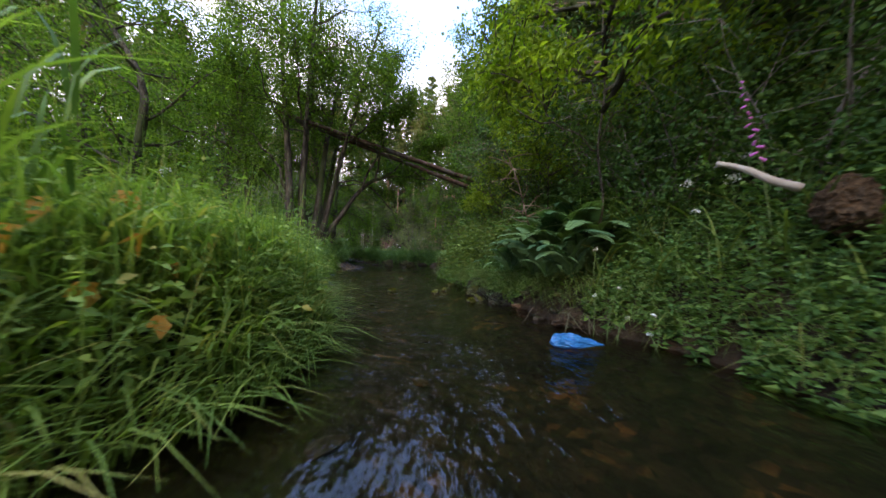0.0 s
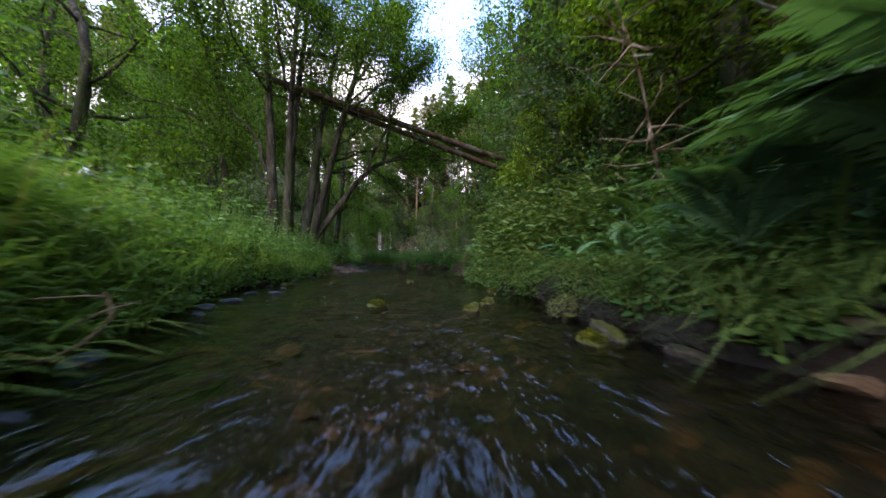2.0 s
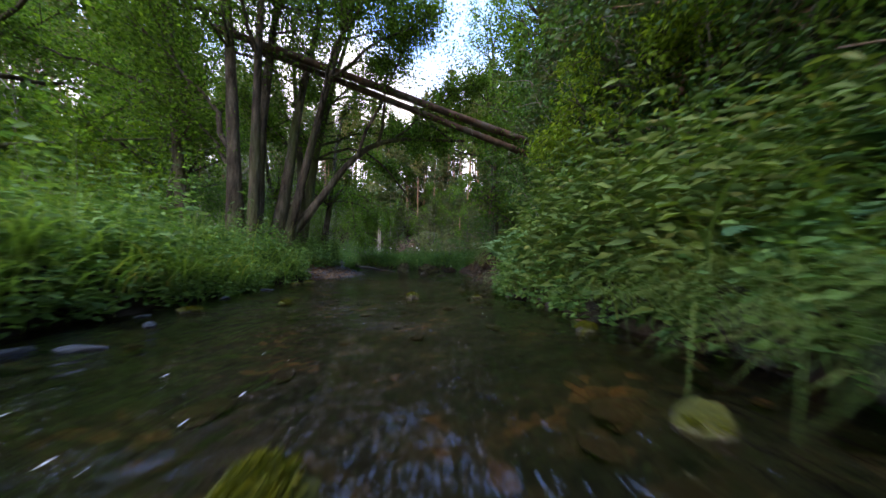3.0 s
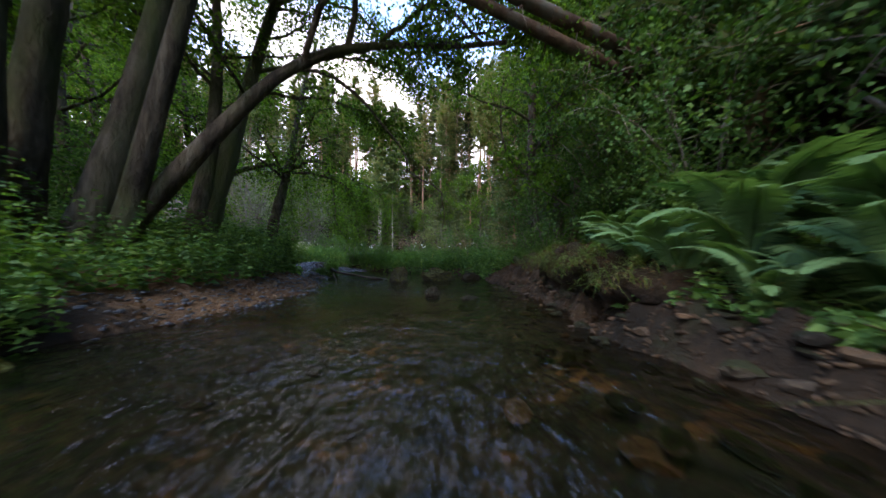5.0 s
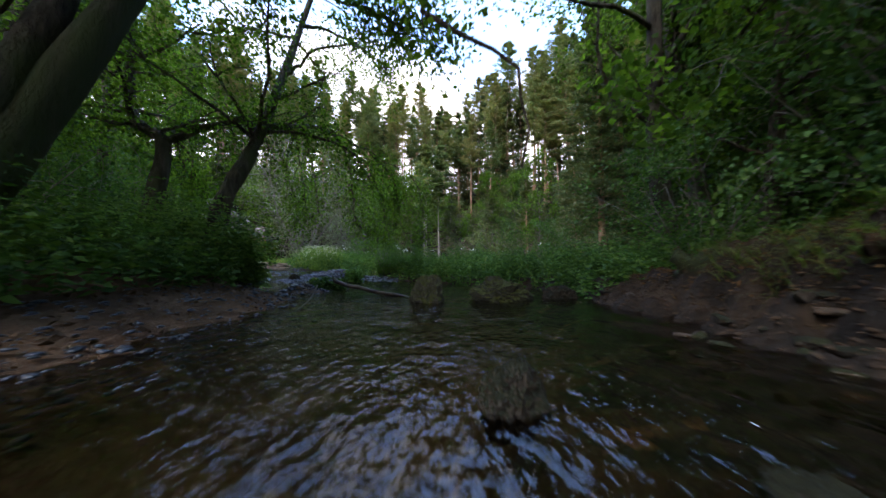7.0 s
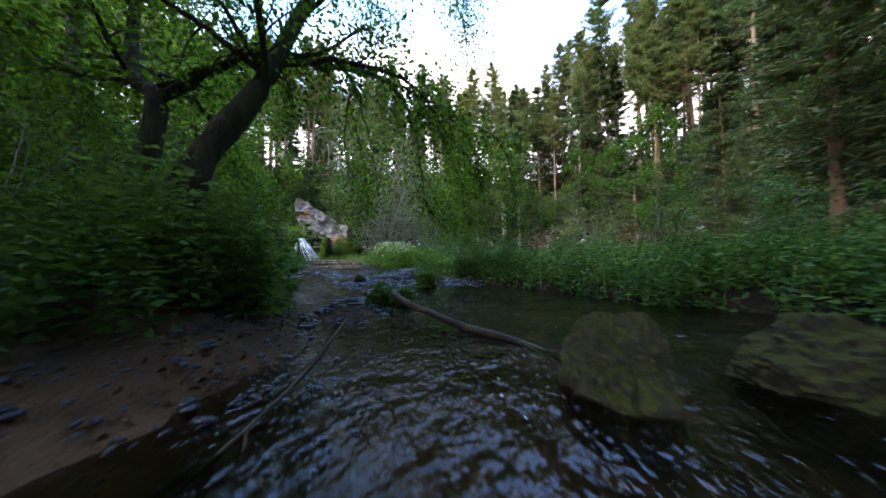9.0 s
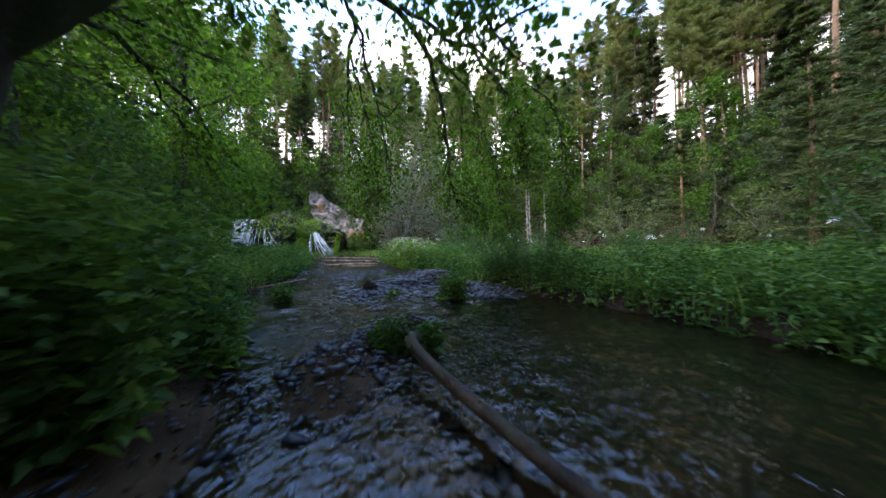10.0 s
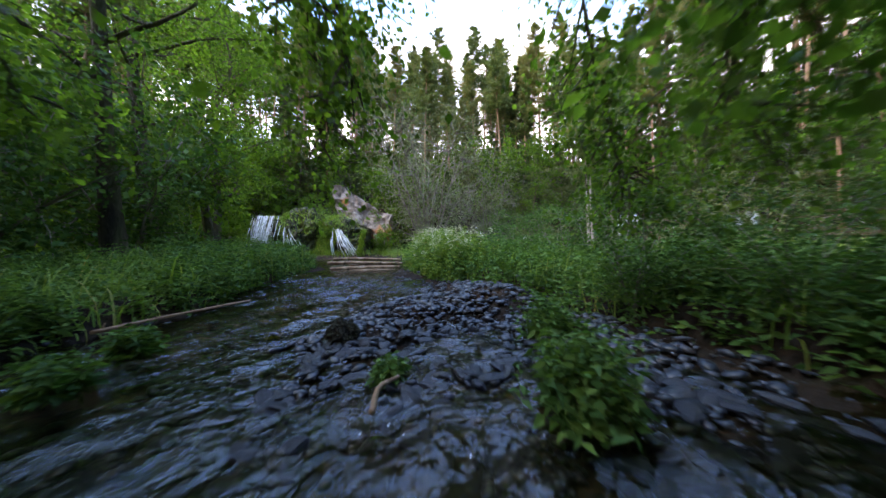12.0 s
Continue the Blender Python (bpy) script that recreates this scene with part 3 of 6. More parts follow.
def shaped_tree(name, trunks, limbs, count, label, leaf=0.085, seed=1, extra=8, twigs=7, spread=0.16, leaf_m=None, bark=None, reach=1.6, width=0.75, low=9):
    """A tree whose trunk and main limbs follow given lines (world places, the first point is its foot)."""
    global rng
    rng = np.random.default_rng(seed)
    foot = np.array(trunks[0][0][0], dtype=float)
    tree = thing(name, tuple(foot))
    tips, ways, fine = [], [], Soup()
    for pts, r0, r1 in trunks:
        line = smooth_line(np.array(pts) - foot - np.array([0, 0, 0.0]), 18)
        s = Soup()
        tube(s, line, r0, r1, 10, 0.045, 0.45)
        part("trunk", s.mesh("trunk", True), bark or M_BARK, tree)
        for i in range(extra):
            j = rng.integers(low, 17)
            th = rng.uniform(0, 6.28)
            limb = bend_path(line[j], (math.cos(th), math.sin(th), 0.5), reach * rng.uniform(0.7, 1.4), 7, 0.18, 0.0)
            s = Soup()
            tube(s, limb, 0.03, 0.007, 5, 0.04)
            twig_sprays(fine, limb, reach, twigs, tips, ways, 1)
            part("limb", s.mesh("limb", True), bark or M_BARK, tree)
    for pts, r0, r1, leafy in limbs:
        line = smooth_line(np.array(pts) - foot, 22)
        wander = np.cumsum(rng.normal(size=(22, 3)) * 0.026, 0)
        line += wander - wander[0] - np.linspace(0, 1, 22)[:, None] * (wander[-1] - wander[0])
        s = Soup()
        tube(s, line, r0, r1, 7, 0.05)
        if leafy:
            twig_sprays(fine, line, 1.4, leafy, tips, ways, 6, -0.04)
            twig_sprays(fine, line, 0.9, leafy, tips, ways, 12, -0.09)
        part("limb", s.mesh("limb", True), bark or M_BARK, tree)
    part("twigwork", fine.mesh("twigwork", True), bark or M_BARK, tree)["kind"] = "stuff"
    part("crown", leaf_cloud(tips, ways, count, spread, leaf, width), leaf_m or M_ALDER, tree)
    return tagged(tree, label, "tree")


def conifer(name, height, radius, bare, reach, whorls, label, needle_m, bark, seed, tuft=6, droop=0.0, cone=False, blade=0.38, boughs=5):
    """Pine or spruce: straight trunk, dead stubs below, whorls of boughs with needle sprays."""
    global rng
    rng = np.random.default_rng(seed)
    tree = thing(name)
    line = smooth_line([(0, 0, -0.4), (rng.normal() * 0.12, rng.normal() * 0.12, height * 0.5), (rng.normal() * 0.2, rng.normal() * 0.2, height)], 9)
    s = Soup()
    tube(s, line, radius, radius * 0.1, 7, 0.02, 0.3)
    part("trunk", s.mesh("trunk", True), bark, tree)
    s, sn = Soup(), Soup()
    for i in range(9):
        z = bare * height * rng.uniform(0.25, 1.0)
        th = rng.uniform(0, 6.28)
        tube(s, bend_path((0, 0, z), (math.cos(th), math.sin(th), -0.1), rng.uniform(0.5, 1.8), 3, 0.12), 0.022, 0.006, 3)
    at, way = [], []
    for w in range(whorls):
        u = (w + rng.uniform(0, 0.6)) / whorls
        z = height * (bare + (1 - bare) * u * 0.985)
        prof = (1 - u) ** 0.85 if cone else min(1.0, 0.45 + 1.6 * u) * (1 - u) ** 0.72
        for k in range(boughs):
            th = rng.uniform(0, 6.28)
            ln = reach * max(prof, 0.07) * (rng.uniform(0.6, 1.15) if cone else rng.uniform(0.3, 1.35))
            b = bend_path((0, 0, z), (math.cos(th), math.sin(th), 0.18 - droop), ln, 6, 0.1, 0.05)
            tube(s, b[[0, 2, 5]], 0.026, 0.006, 3)
            u = rng.uniform(0.18, 1.0, tuft * 5) * 4.999
            m = u.astype(int)
            on = b[m] + (b[m + 1] - b[m]) * (u - m)[:, None]
            at.append(on + rng.normal(size=on.shape) * np.array([0.13, 0.13, 0.05]) * (0.25 + 0.55 * ln))
            way.append(unit(b[m + 1] - b[m]) + rng.normal(size=on.shape) * np.array([0.8, 0.8, 0.4]))
    part("branchwork", s.mesh("branchwork"), bark, tree)["kind"] = "stuff"
    at, way = np.concatenate(at), np.concatenate(way)
    spikes(sn, at, way, rng.uniform(0.6, 1.3, len(at)) * blade, 0.15)
    part("needles", sn.mesh("needles"), needle_m, tree)["kind"] = "stuff"
    return tagged(tree, label, "tree")


def shrub(name, height, width, n_stem, n_leaf, leaf, label, leaf_m, bark, seed, lance=0.5, subs=5):
    """A bush of many stems from the ground, leafy almost to the foot."""
    global rng
    rng = np.random.default_rng(seed)
    b = thing(name)
    s, tips, ways = Soup(), [], []
    for i in range(n_stem):
        th, o = rng.uniform(0, 6.28), rng.uniform(0.1, 1.0)
        stem = bend_path((0.12 * math.cos(th), 0.12 * math.sin(th), -0.1), (o * math.cos(th) * width / height, o * math.sin(th) * width / height, 1), height * rng.uniform(0.7, 1.1), 8, 0.1)
        tube(s, stem, 0.009 * height, 0.004, 3)
        for k in range(subs):
            j = rng.integers(1, 8)
            sub = bend_path(stem[min(j, 7)], rng.normal(size=3) * 0.7 + np.array([math.cos(th) * 0.5, math.sin(th) * 0.5, 0.3]), height * rng.uniform(0.15, 0.34), 5, 0.2)
            tube(s, sub, 0.0035 * height, 0.003, 3)
            tips.extend(sub[1:])
            ways.extend(sub[1:] - sub[:-1])
    part("stemwork", s.mesh("stemwork", True), bark, b)["kind"] = "stuff"
    if n_leaf:
        part("foliage", leaf_cloud(tips, ways, n_leaf, height * 0.04, leaf, lance), leaf_m, b)["kind"] = "stuff"
    return tagged(b, label, "shrub")


def z_at(x, y):
    return float(ground_z(np.array([x]), np.array([y]))[0])


placed = set()


def put(proto, x, y, rz=0.0, s=1.0, tilt=(0, 0), dz=0.0):
    """Puts a thing on the ground: the first time itself, then copies."""
    m = pose(x, y, z_at(x, y) + dz, tilt[0], tilt[1], rz) @ Matrix.Scale(s, 4)
    if proto.name not in placed:
        placed.add(proto.name)
        proto.matrix_basis = m
        return proto
    c = copy_thing(proto, m)
    c.matrix_basis = m
    return c


ALDER_LABEL = "alder with dark bark and small round green leaves beside the stream"
alder_a = broadleaf("alder_tree", 10.5, 0.17, (0.03, 0.0), 0.30, 0.34, 18, 0.085, 8800, ALDER_LABEL, seed=11)
alder_b = broadleaf("alder_tree", 9.5, 0.15, (0.16, 0.03), 0.34, 0.36, 16, 0.085, 8200, ALDER_LABEL, seed=12)
alder_c = broadleaf("alder_tree", 8.0, 0.13, (-0.08, 0.05), 0.22, 0.42, 18, 0.085, 9000, ALDER_LABEL, seed=13)
for proto, x, y, rz, s in [(alder_c, -8.4, 10.7, 200, 1.0), (alder_b, -9.5, 12.5, 150, 1.0), (alder_a, -12.0, 9.0, 75, 1.0), (alder_c, -11.5, 4.0, 0, 1.0), (alder_b, -15.5, 11.0, 190, 1.0), (alder_c, -9.3, 7.8, 50, 1.15), (alder_c, 2.7, 5.2, 220, 0.95), (alder_a, 1.7, 16.0, 50, 0.95), (alder_a, 0.9, 15.4, 170, 1.0), (alder_c, 2.4, 8.0, 330, 0.9), (alder_c, 2.3, 12.2, 30, 1.1), (alder_b, -13.6, 15.0, 300, 1.05), (alder_a, -16.0, 15.6, 210, 1.1), (alder_c, -18.6, 17.2, 10, 1.2), (alder_a, -20.5, 17.5, 95, 1.0)]:
    put(proto, x, y, rz, s)

birch = broadleaf("birch_tree", 9.0, 0.09, (0.04, 0.02), 0.2, 0.3, 16, 0.15, 4200, "slim leafy tree at the foot of the slope", seed=14, near=False)
for x, y, rz, s in [(2.6, 15.6, 0, 1.0), (3.4, 18.3, 70, 1.1), (4.6, 21.5, 140, 1.0), (4.4, 26.0, 20, 0.9), (3.4, 10.4, 280, 0.9), (2.7, 6.6, 100, 0.8), (-0.5, 30.5, 60, 0.9), (1.5, 14.6, 10, 1.0), (-5.0, 38.5, 45, 0.8), (-14.5, 36.0, 10, 0.8), (-2.0, 37.0, 130, 0.8)]:
    put(birch, x, y, rz, s)
# the alder stool on the flat bank: five stems from one foot, and its single neighbour
shaped_tree("alder_tree", [
    ([(-4.95, 9.05, 0.1), (-4.97, 8.95, 1.0), (-5.0, 8.88, 2.2), (-5.12, 8.85, 4.0), (-5.4, 8.9, 6.5), (-5.6, 9.0, 9.6)], 0.19, 0.03),
    ([(-4.7, 9.1, 0.1), (-4.76, 9.2, 1.6), (-4.85, 9.38, 3.4), (-4.8, 9.6, 6.0), (-4.6, 9.8, 9.6)], 0.17, 0.03),
    ([(-4.62, 8.97, 0.1), (-4.58, 8.9, 2.0), (-4.55, 8.83, 4.0), (-4.4, 8.7, 6.5), (-4.2, 8.6, 9.0)], 0.11, 0.03),
    ([(-4.55, 9.35, 0.1), (-4.47, 9.7, 2.0), (-4.45, 10.04, 4.0), (-4.3, 10.5, 6.5), (-4.0, 10.9, 9.2)], 0.15, 0.03),
    ([(-4.47, 9.59, 0.1), (-4.09, 9.65, 2.0), (-3.66, 9.71, 4.0), (-3.05, 9.8, 6.5), (-2.5, 9.9, 9.0)], 0.11, 0.03),
], [
    ([(-5.0, 8.88, 2.3), (-5.35, 8.7, 3.2), (-6.0, 8.5, 4.2), (-7.0, 8.2, 5.0)], 0.06, 0.01, 9),
    ([(-5.0, 8.88, 1.9), (-5.5, 9.0, 2.7), (-6.2, 9.1, 3.4), (-7.2, 9.0, 4.2)], 0.045, 0.01, 3),
    ([(-4.55, 8.83, 4.2), (-4.4, 8.3, 5.0), (-4.2, 7.6, 5.9), (-4.1, 7.0, 6.6)], 0.04, 0.01, 9),
    ([(-3.8, 9.69, 3.4), (-3.2, 9.2, 4.6), (-2.4, 8.9, 5.6), (-1.9, 8.7, 6.4)], 0.04, 0.01, 10),
    ([(-3.5, 9.72, 4.5), (-2.6, 10.0, 5.4), (-1.8, 10.2, 6.0), (-1.2, 10.3, 6.4)], 0.04, 0.01, 9),
], 58000, "many-stemmed alder with grey-brown trunks on the flat bank", seed=20, extra=11, reach=1.9, leaf=0.068, spread=0.24, low=11)
shaped_tree("alder_tree", [([(-6.38, 9.31, 0.1), (-6.5, 9.3, 1.2), (-6.65, 9.29, 2.4), (-6.85, 9.27, 4.0), (-7.1, 9.3, 6.2), (-7.2, 9.4, 8.8)], 0.14, 0.03)], [([(-6.8, 9.28, 3.6), (-7.3, 8.8, 4.0), (-8.2, 8.2, 4.3), (-9.2, 7.6, 4.5)], 0.045, 0.01, 9), ([(-6.85, 9.27, 4.2), (-6.5, 8.7, 5.0), (-6.2, 8.0, 5.8), (-6.0, 7.3, 6.4)], 0.04, 0.01, 9)], 20000, "tall alder with a straight dark trunk on the flat bank", seed=26, extra=13, reach=1.8, leaf=0.068, spread=0.22, low=8)
shaped_tree("alder_tree", [([(-4.72, 9.5, 0.15), (-4.2, 9.77, 1.1), (-3.69, 10.04, 2.0), (-3.35, 10.4, 2.75), (-2.9, 10.95, 3.45), (-2.1, 11.3, 3.75), (-1.3, 11.4, 3.75), (-0.5, 11.2, 3.6)], 0.105, 0.03)], [([(-2.9, 10.95, 3.4), (-2.2, 11.6, 4.0), (-1.2, 12.2, 4.0)], 0.04, 0.01, 7), ([(-3.2, 10.6, 3.0), (-2.5, 10.5, 4.5), (-1.9, 10.5, 5.8), (-1.4, 10.5, 6.8)], 0.045, 0.01, 10), ([(-2.4, 11.2, 3.65), (-1.6, 11.3, 4.5), (-0.8, 11.3, 5.1), (-0.1, 11.2, 5.3)], 0.04, 0.01, 10), ([(-1.6, 11.4, 3.75), (-0.9, 11.6, 4.1), (-0.2, 11.7, 4.2), (0.5, 11.7, 4.0)], 0.03, 0.01, 8), ([(-2.8, 11.0, 3.5), (-2.6, 10.8, 5.2), (-2.4, 10.7, 7.0), (-2.1, 10.7, 8.4)], 0.045, 0.01, 10)], 20000, "leaning alder arching low over the stream", seed=21, extra=1, reach=1.3, leaf=0.068)
shaped_tree("alder_tree", [([(-4.74, 10.5, 0.1), (-4.79, 10.85, 0.9), (-4.85, 11.25, 2.1), (-4.91, 11.8, 4.0), (-4.6, 12.2, 6.4), (-4.0, 12.4, 8.8)], 0.18, 0.04), ([(-4.76, 10.55, 0.3), (-4.88, 10.9, 1.5), (-5.08, 11.2, 2.6), (-5.37, 11.5, 4.0), (-5.7, 11.7, 6.0), (-5.9, 11.8, 8.0)], 0.13, 0.04)], [([(-4.89, 11.62, 3.35), (-4.1, 11.5, 3.6), (-3.2, 11.4, 3.4), (-2.5, 11.5, 2.75), (-2.15, 11.55, 2.3), (-1.88, 11.4, 1.8), (-1.5, 11.55, 1.52), (-1.46, 11.6, 0.95)], 0.036, 0.006, 1), ([(-4.9, 11.7, 3.7), (-4.0, 12.2, 4.4), (-3.0, 12.5, 4.5), (-2.0, 12.7, 4.0)], 0.04, 0.01, 8), ([(-4.9, 11.6, 3.3), (-4.2, 12.2, 3.6), (-3.3, 12.8, 3.6), (-2.4, 13.1, 3.3)], 0.035, 0.008, 9), ([(-4.75, 12.0, 5.2), (-3.9, 12.4, 5.7), (-3.0, 13.0, 5.4), (-2.4, 13.4, 4.7)], 0.04, 0.01, 9), ([(-4.6, 12.2, 6.2), (-3.6, 12.2, 6.8), (-2.5, 12.2, 6.7)], 0.04, 0.01, 9), ([(-4.8, 11.9, 4.8), (-3.9, 11.3, 5.4), (-2.9, 11.0, 5.6)], 0.03, 0.01, 8), ([(-5.2, 11.35, 3.2), (-5.7, 10.8, 3.9), (-6.2, 10.4, 4.5)], 0.035, 0.01, 8)], 28000, "thick two-stemmed alder leaning towards the stream", seed=22, extra=9, reach=1.6, leaf=0.068)
shaped_tree("alder_tree", [([(-4.95, 12.35, 0.1), (-4.97, 12.42, 0.8), (-5.0, 12.52, 1.25), (-5.1, 12.87, 1.9), (-5.17, 13.1, 2.42), (-5.31, 13.58, 3.65), (-5.44, 14.04, 4.98), (-5.3, 14.4, 6.6)], 0.125, 0.04)], [
    ([(-5.18, 13.12, 2.45), (-5.35, 13.9, 2.95), (-5.32, 14.8, 3.3), (-5.29, 15.45, 3.1), (-5.31, 15.75, 2.4), (-5.33, 15.88, 1.8), (-5.35, 15.95, 1.35)], 0.05, 0.006, 10),
    ([(-5.35, 13.9, 2.95), (-5.7, 14.5, 3.2), (-6.0, 14.95, 2.75), (-6.05, 15.15, 2.2), (-6.0, 15.25, 1.4)], 0.022, 0.004, 6),
    ([(-5.32, 14.8, 3.3), (-4.9, 15.6, 3.2), (-4.7, 16.4, 2.8), (-4.75, 16.9, 2.2)], 0.025, 0.006, 16),
    ([(-5.7, 14.5, 3.2), (-6.6, 15.1, 3.4), (-7.2, 15.6, 3.1), (-7.4, 16.0, 2.3), (-7.35, 16.1, 1.65)], 0.025, 0.006, 13),
    ([(-6.3, 14.9, 3.35), (-6.8, 15.5, 3.1), (-7.0, 15.9, 2.5), (-7.0, 16.1, 1.8)], 0.018, 0.005, 11),
    ([(-5.29, 15.45, 3.1), (-5.4, 16.4, 3.0), (-5.3, 17.0, 2.4), (-5.25, 17.4, 1.4)], 0.02, 0.005, 14),
    ([(-5.4, 16.2, 3.05), (-5.8, 17.0, 2.8), (-5.9, 17.6, 2.1), (-5.85, 17.9, 1.2)], 0.015, 0.005, 14),
    ([(-4.9, 15.6, 3.2), (-4.4, 16.7, 2.9), (-4.3, 17.6, 2.2), (-4.4, 18.0, 1.3)], 0.015, 0.005, 18),
    ([(-5.44, 14.04, 4.98), (-5.1, 14.9, 5.5), (-4.8, 15.7, 5.3), (-4.7, 16.4, 4.7)], 0.035, 0.008, 9),
    ([(-5.31, 13.58, 3.65), (-4.9, 13.9, 4.3), (-4.4, 14.3, 4.5), (-3.9, 14.6, 4.2)], 0.03, 0.008, 9),
], 21000, "crooked mossy alder with long limbs drooping over the gravel", seed=23, extra=7, reach=1.4, spread=0.17, leaf=0.054)
shaped_tree("alder_tree", [([(-6.1, 12.3, 0.2), (-6.2, 12.45, 1.2), (-6.32, 12.58, 2.15), (-6.9, 12.5, 2.65), (-7.3, 12.6, 4.4)], 0.125, 0.04)], [([(-6.32, 12.58, 2.15), (-5.9, 12.8, 2.5), (-5.5, 13.0, 2.6), (-5.15, 13.15, 2.45), (-4.7, 13.5, 2.5), (-4.2, 13.9, 2.3), (-3.9, 14.2, 1.8)], 0.055, 0.008, 7), ([(-6.5, 12.55, 2.3), (-7.1, 13.1, 2.65), (-7.65, 13.7, 2.45), (-8.36, 14.49, 1.98), (-8.5, 14.8, 1.6)], 0.032, 0.005, 4), ([(-7.3, 13.3, 2.6), (-7.5, 13.7, 2.2), (-7.45, 13.9, 1.7)], 0.014, 0.004, 3), ([(-7.65, 13.7, 2.45), (-8.2, 13.9, 2.5), (-8.9, 14.3, 2.3)], 0.014, 0.004, 3), ([(-6.9, 12.5, 2.65), (-7.6, 12.3, 2.6), (-8.3, 12.3, 2.3)], 0.025, 0.005, 3)], 13000, "alder forking low into crooked spreading limbs", seed=24, extra=8, reach=1.4, leaf=0.058)

PINE_LABEL = "tall slender pine with an orange-brown trunk on the slope"
SPRUCE_LABEL = "dark conical spruce on the wooded slope"
pine_a = conifer("pine_tree", 17, 0.13, 0.50, 2.5, 19, PINE_LABEL, M_NEEDLE, M_PINE_BARK, 31, 32, blade=0.22, boughs=5)
pine_b = conifer("pine_tree", 19, 0.14, 0.57, 2.6, 18, PINE_LABEL, M_NEEDLE, M_PINE_BARK, 32, 32, blade=0.22, boughs=5)
pine_c = conifer("pine_tree", 15, 0.12, 0.42, 2.4, 20, PINE_LABEL, M_NEEDLE, M_PINE_BARK, 34, 32, blade=0.22, boughs=5)
spruce_a = conifer("spruce_tree", 15, 0.17, 0.06, 2.5, 26, SPRUCE_LABEL, M_SPRUCE, M_PINE_BARK, 33, 26, 0.25, True, 0.21, 7)
for x, y, s in [(-29.0, 39.5, 1.1), (-25.5, 43.0, 0.9), (-36, 37, 0.9), (2.5, 11.3, 0.6), (3.6, 13.6, 0.9), (4.2, 8.6, 0.9), (3.4, 5.6, 0.8), (4.6, 2.9, 0.9), (6.5, 11.5, 1.0), (7, 17.5, 0.9), (3.9, -0.3, 0.85), (7.5, 21.5, 0.85), (6.8, 26.0, 0.7), (6.3, 6.0, 1.0), (7.0, 0.5, 1.0), (3.5, -3.5, 0.9), (6.2, 14.6, 1.0), (5.4, 19.0, 0.8), (9, 8.5, 1.0), (9.5, 3.5, 1.0)]:
    put(spruce_a, x, y, x * 50, s)
for x, y, s in [(2.2, 17.4, 0.62), (2.0, 21.0, 0.7), (0.9, 19.4, 0.62), (3.0, 24.2, 0.7), (5.2, 23.5, 0.9), (1.5, 27.0, 0.6), (3.2, 9.4, 0.8), (3.1, 12.6, 0.8), (3.0, 6.8, 0.7), (3.8, 28.5, 0.8), (-1.0, 33.5, 0.6), (2.3, 9.0, 0.62), (2.1, 10.5, 0.6), (2.3, 12.0, 0.62), (2.2, 7.4, 0.6), (3.1, 1.6, 0.75), (3.0, 3.3, 0.75)]:
    put(spruce_a, x, y, x * 50, s)
pr = np.random.default_rng(99)
taken = [(-29, 39.5), (2.7, 11.3), (3.4, 14.4), (4.4, 9), (6.5, 12.5)]
n_pine, tries = 0, 0
while n_pine < 420 and tries < 60000:
    tries += 1
    x, y = pr.uniform(-50, 26), pr.uniform(-6, 60)
    hd = float(poly_dist(np.array([x]), np.array([y]), VALLEY)[0])
    if hd < 6 or hd > 32 or (x < -30 and y < 3) or min(math.hypot(x - a, y - b) for a, b in taken) < 1.15:
        continue
    taken.append((x, y))
    put((pine_a, pine_b, pine_c, pine_b, pine_a, spruce_a)[pr.integers(0, 6)], x, y, pr.uniform(0, 360), pr.uniform(0.85, 1.25) if x > -7 else pr.uniform(0.62, 1.05), (pr.normal() * 1.5, pr.normal() * 1.5))
    n_pine += 1
pale_a = conifer("pine_tree", 15, 0.11, 0.45, 2.4, 12, "slim pale-stemmed pine at the edge of the meadow", M_NEEDLE, M_PALE_BARK, 35, 14)
for x, y, s in [(-9.0, 35.2, 0.8), (-9.9, 34.3, 0.75), (-10.2, 34.6, 0.8)]:
    put(pale_a, x, y, x * 70, s)

willow = shrub("willow_bush", 3.0, 2.4, 12, 2200, 0.19, "grey-green willow bush at the edge of the meadow", M_WILLOW, M_TWIG, 41, 0.35)
hazel = shrub("hazel_bush", 3.2, 2.8, 10, 3200, 0.15, "leafy green bush under the trees", M_ALDER, M_TWIG, 42, 0.75)
# leaves take the darkened herb colour, with shade painted in
nearbush = shrub("hazel_bush", 3.2, 2.8, 12, 7000, 0.095, "dense leafy green bush near the stream", M_HERB_SHADED, M_TWIG, 47, 0.7, 8)
brightbush = shrub("maple_bush", 4.2, 3.2, 12, 7000, 0.11, "bright yellow-green leafy bush behind the stream bank", M_BRIGHT, M_TWIG, 48, 0.7, 9)
young = shrub("young_tree", 6.0, 3.0, 7, 4200, 0.22, "young broad-leaved tree on the slope", M_ALDER, M_TWIG, 43, 0.7, 9)
youngspruce = conifer("young_spruce", 6.0, 0.07, 0.04, 1.9, 14, "young bushy green spruce on the slope", M_SPRUCE, M_TWIG, 44, 24, 0.2, True, 0.16, 7)
bare_tree = shrub("silver_willow", 7.0, 3.6, 18, 11000, 0.13, "silvery half-bare willow with many thin grey stems", M_SILVER, M_TWIG, 45, 0.35, 14)
put(bare_tree, -19.5, 29.5, 0, 1.5), put(bare_tree, -16.5, 32.0, 90, 0.8)
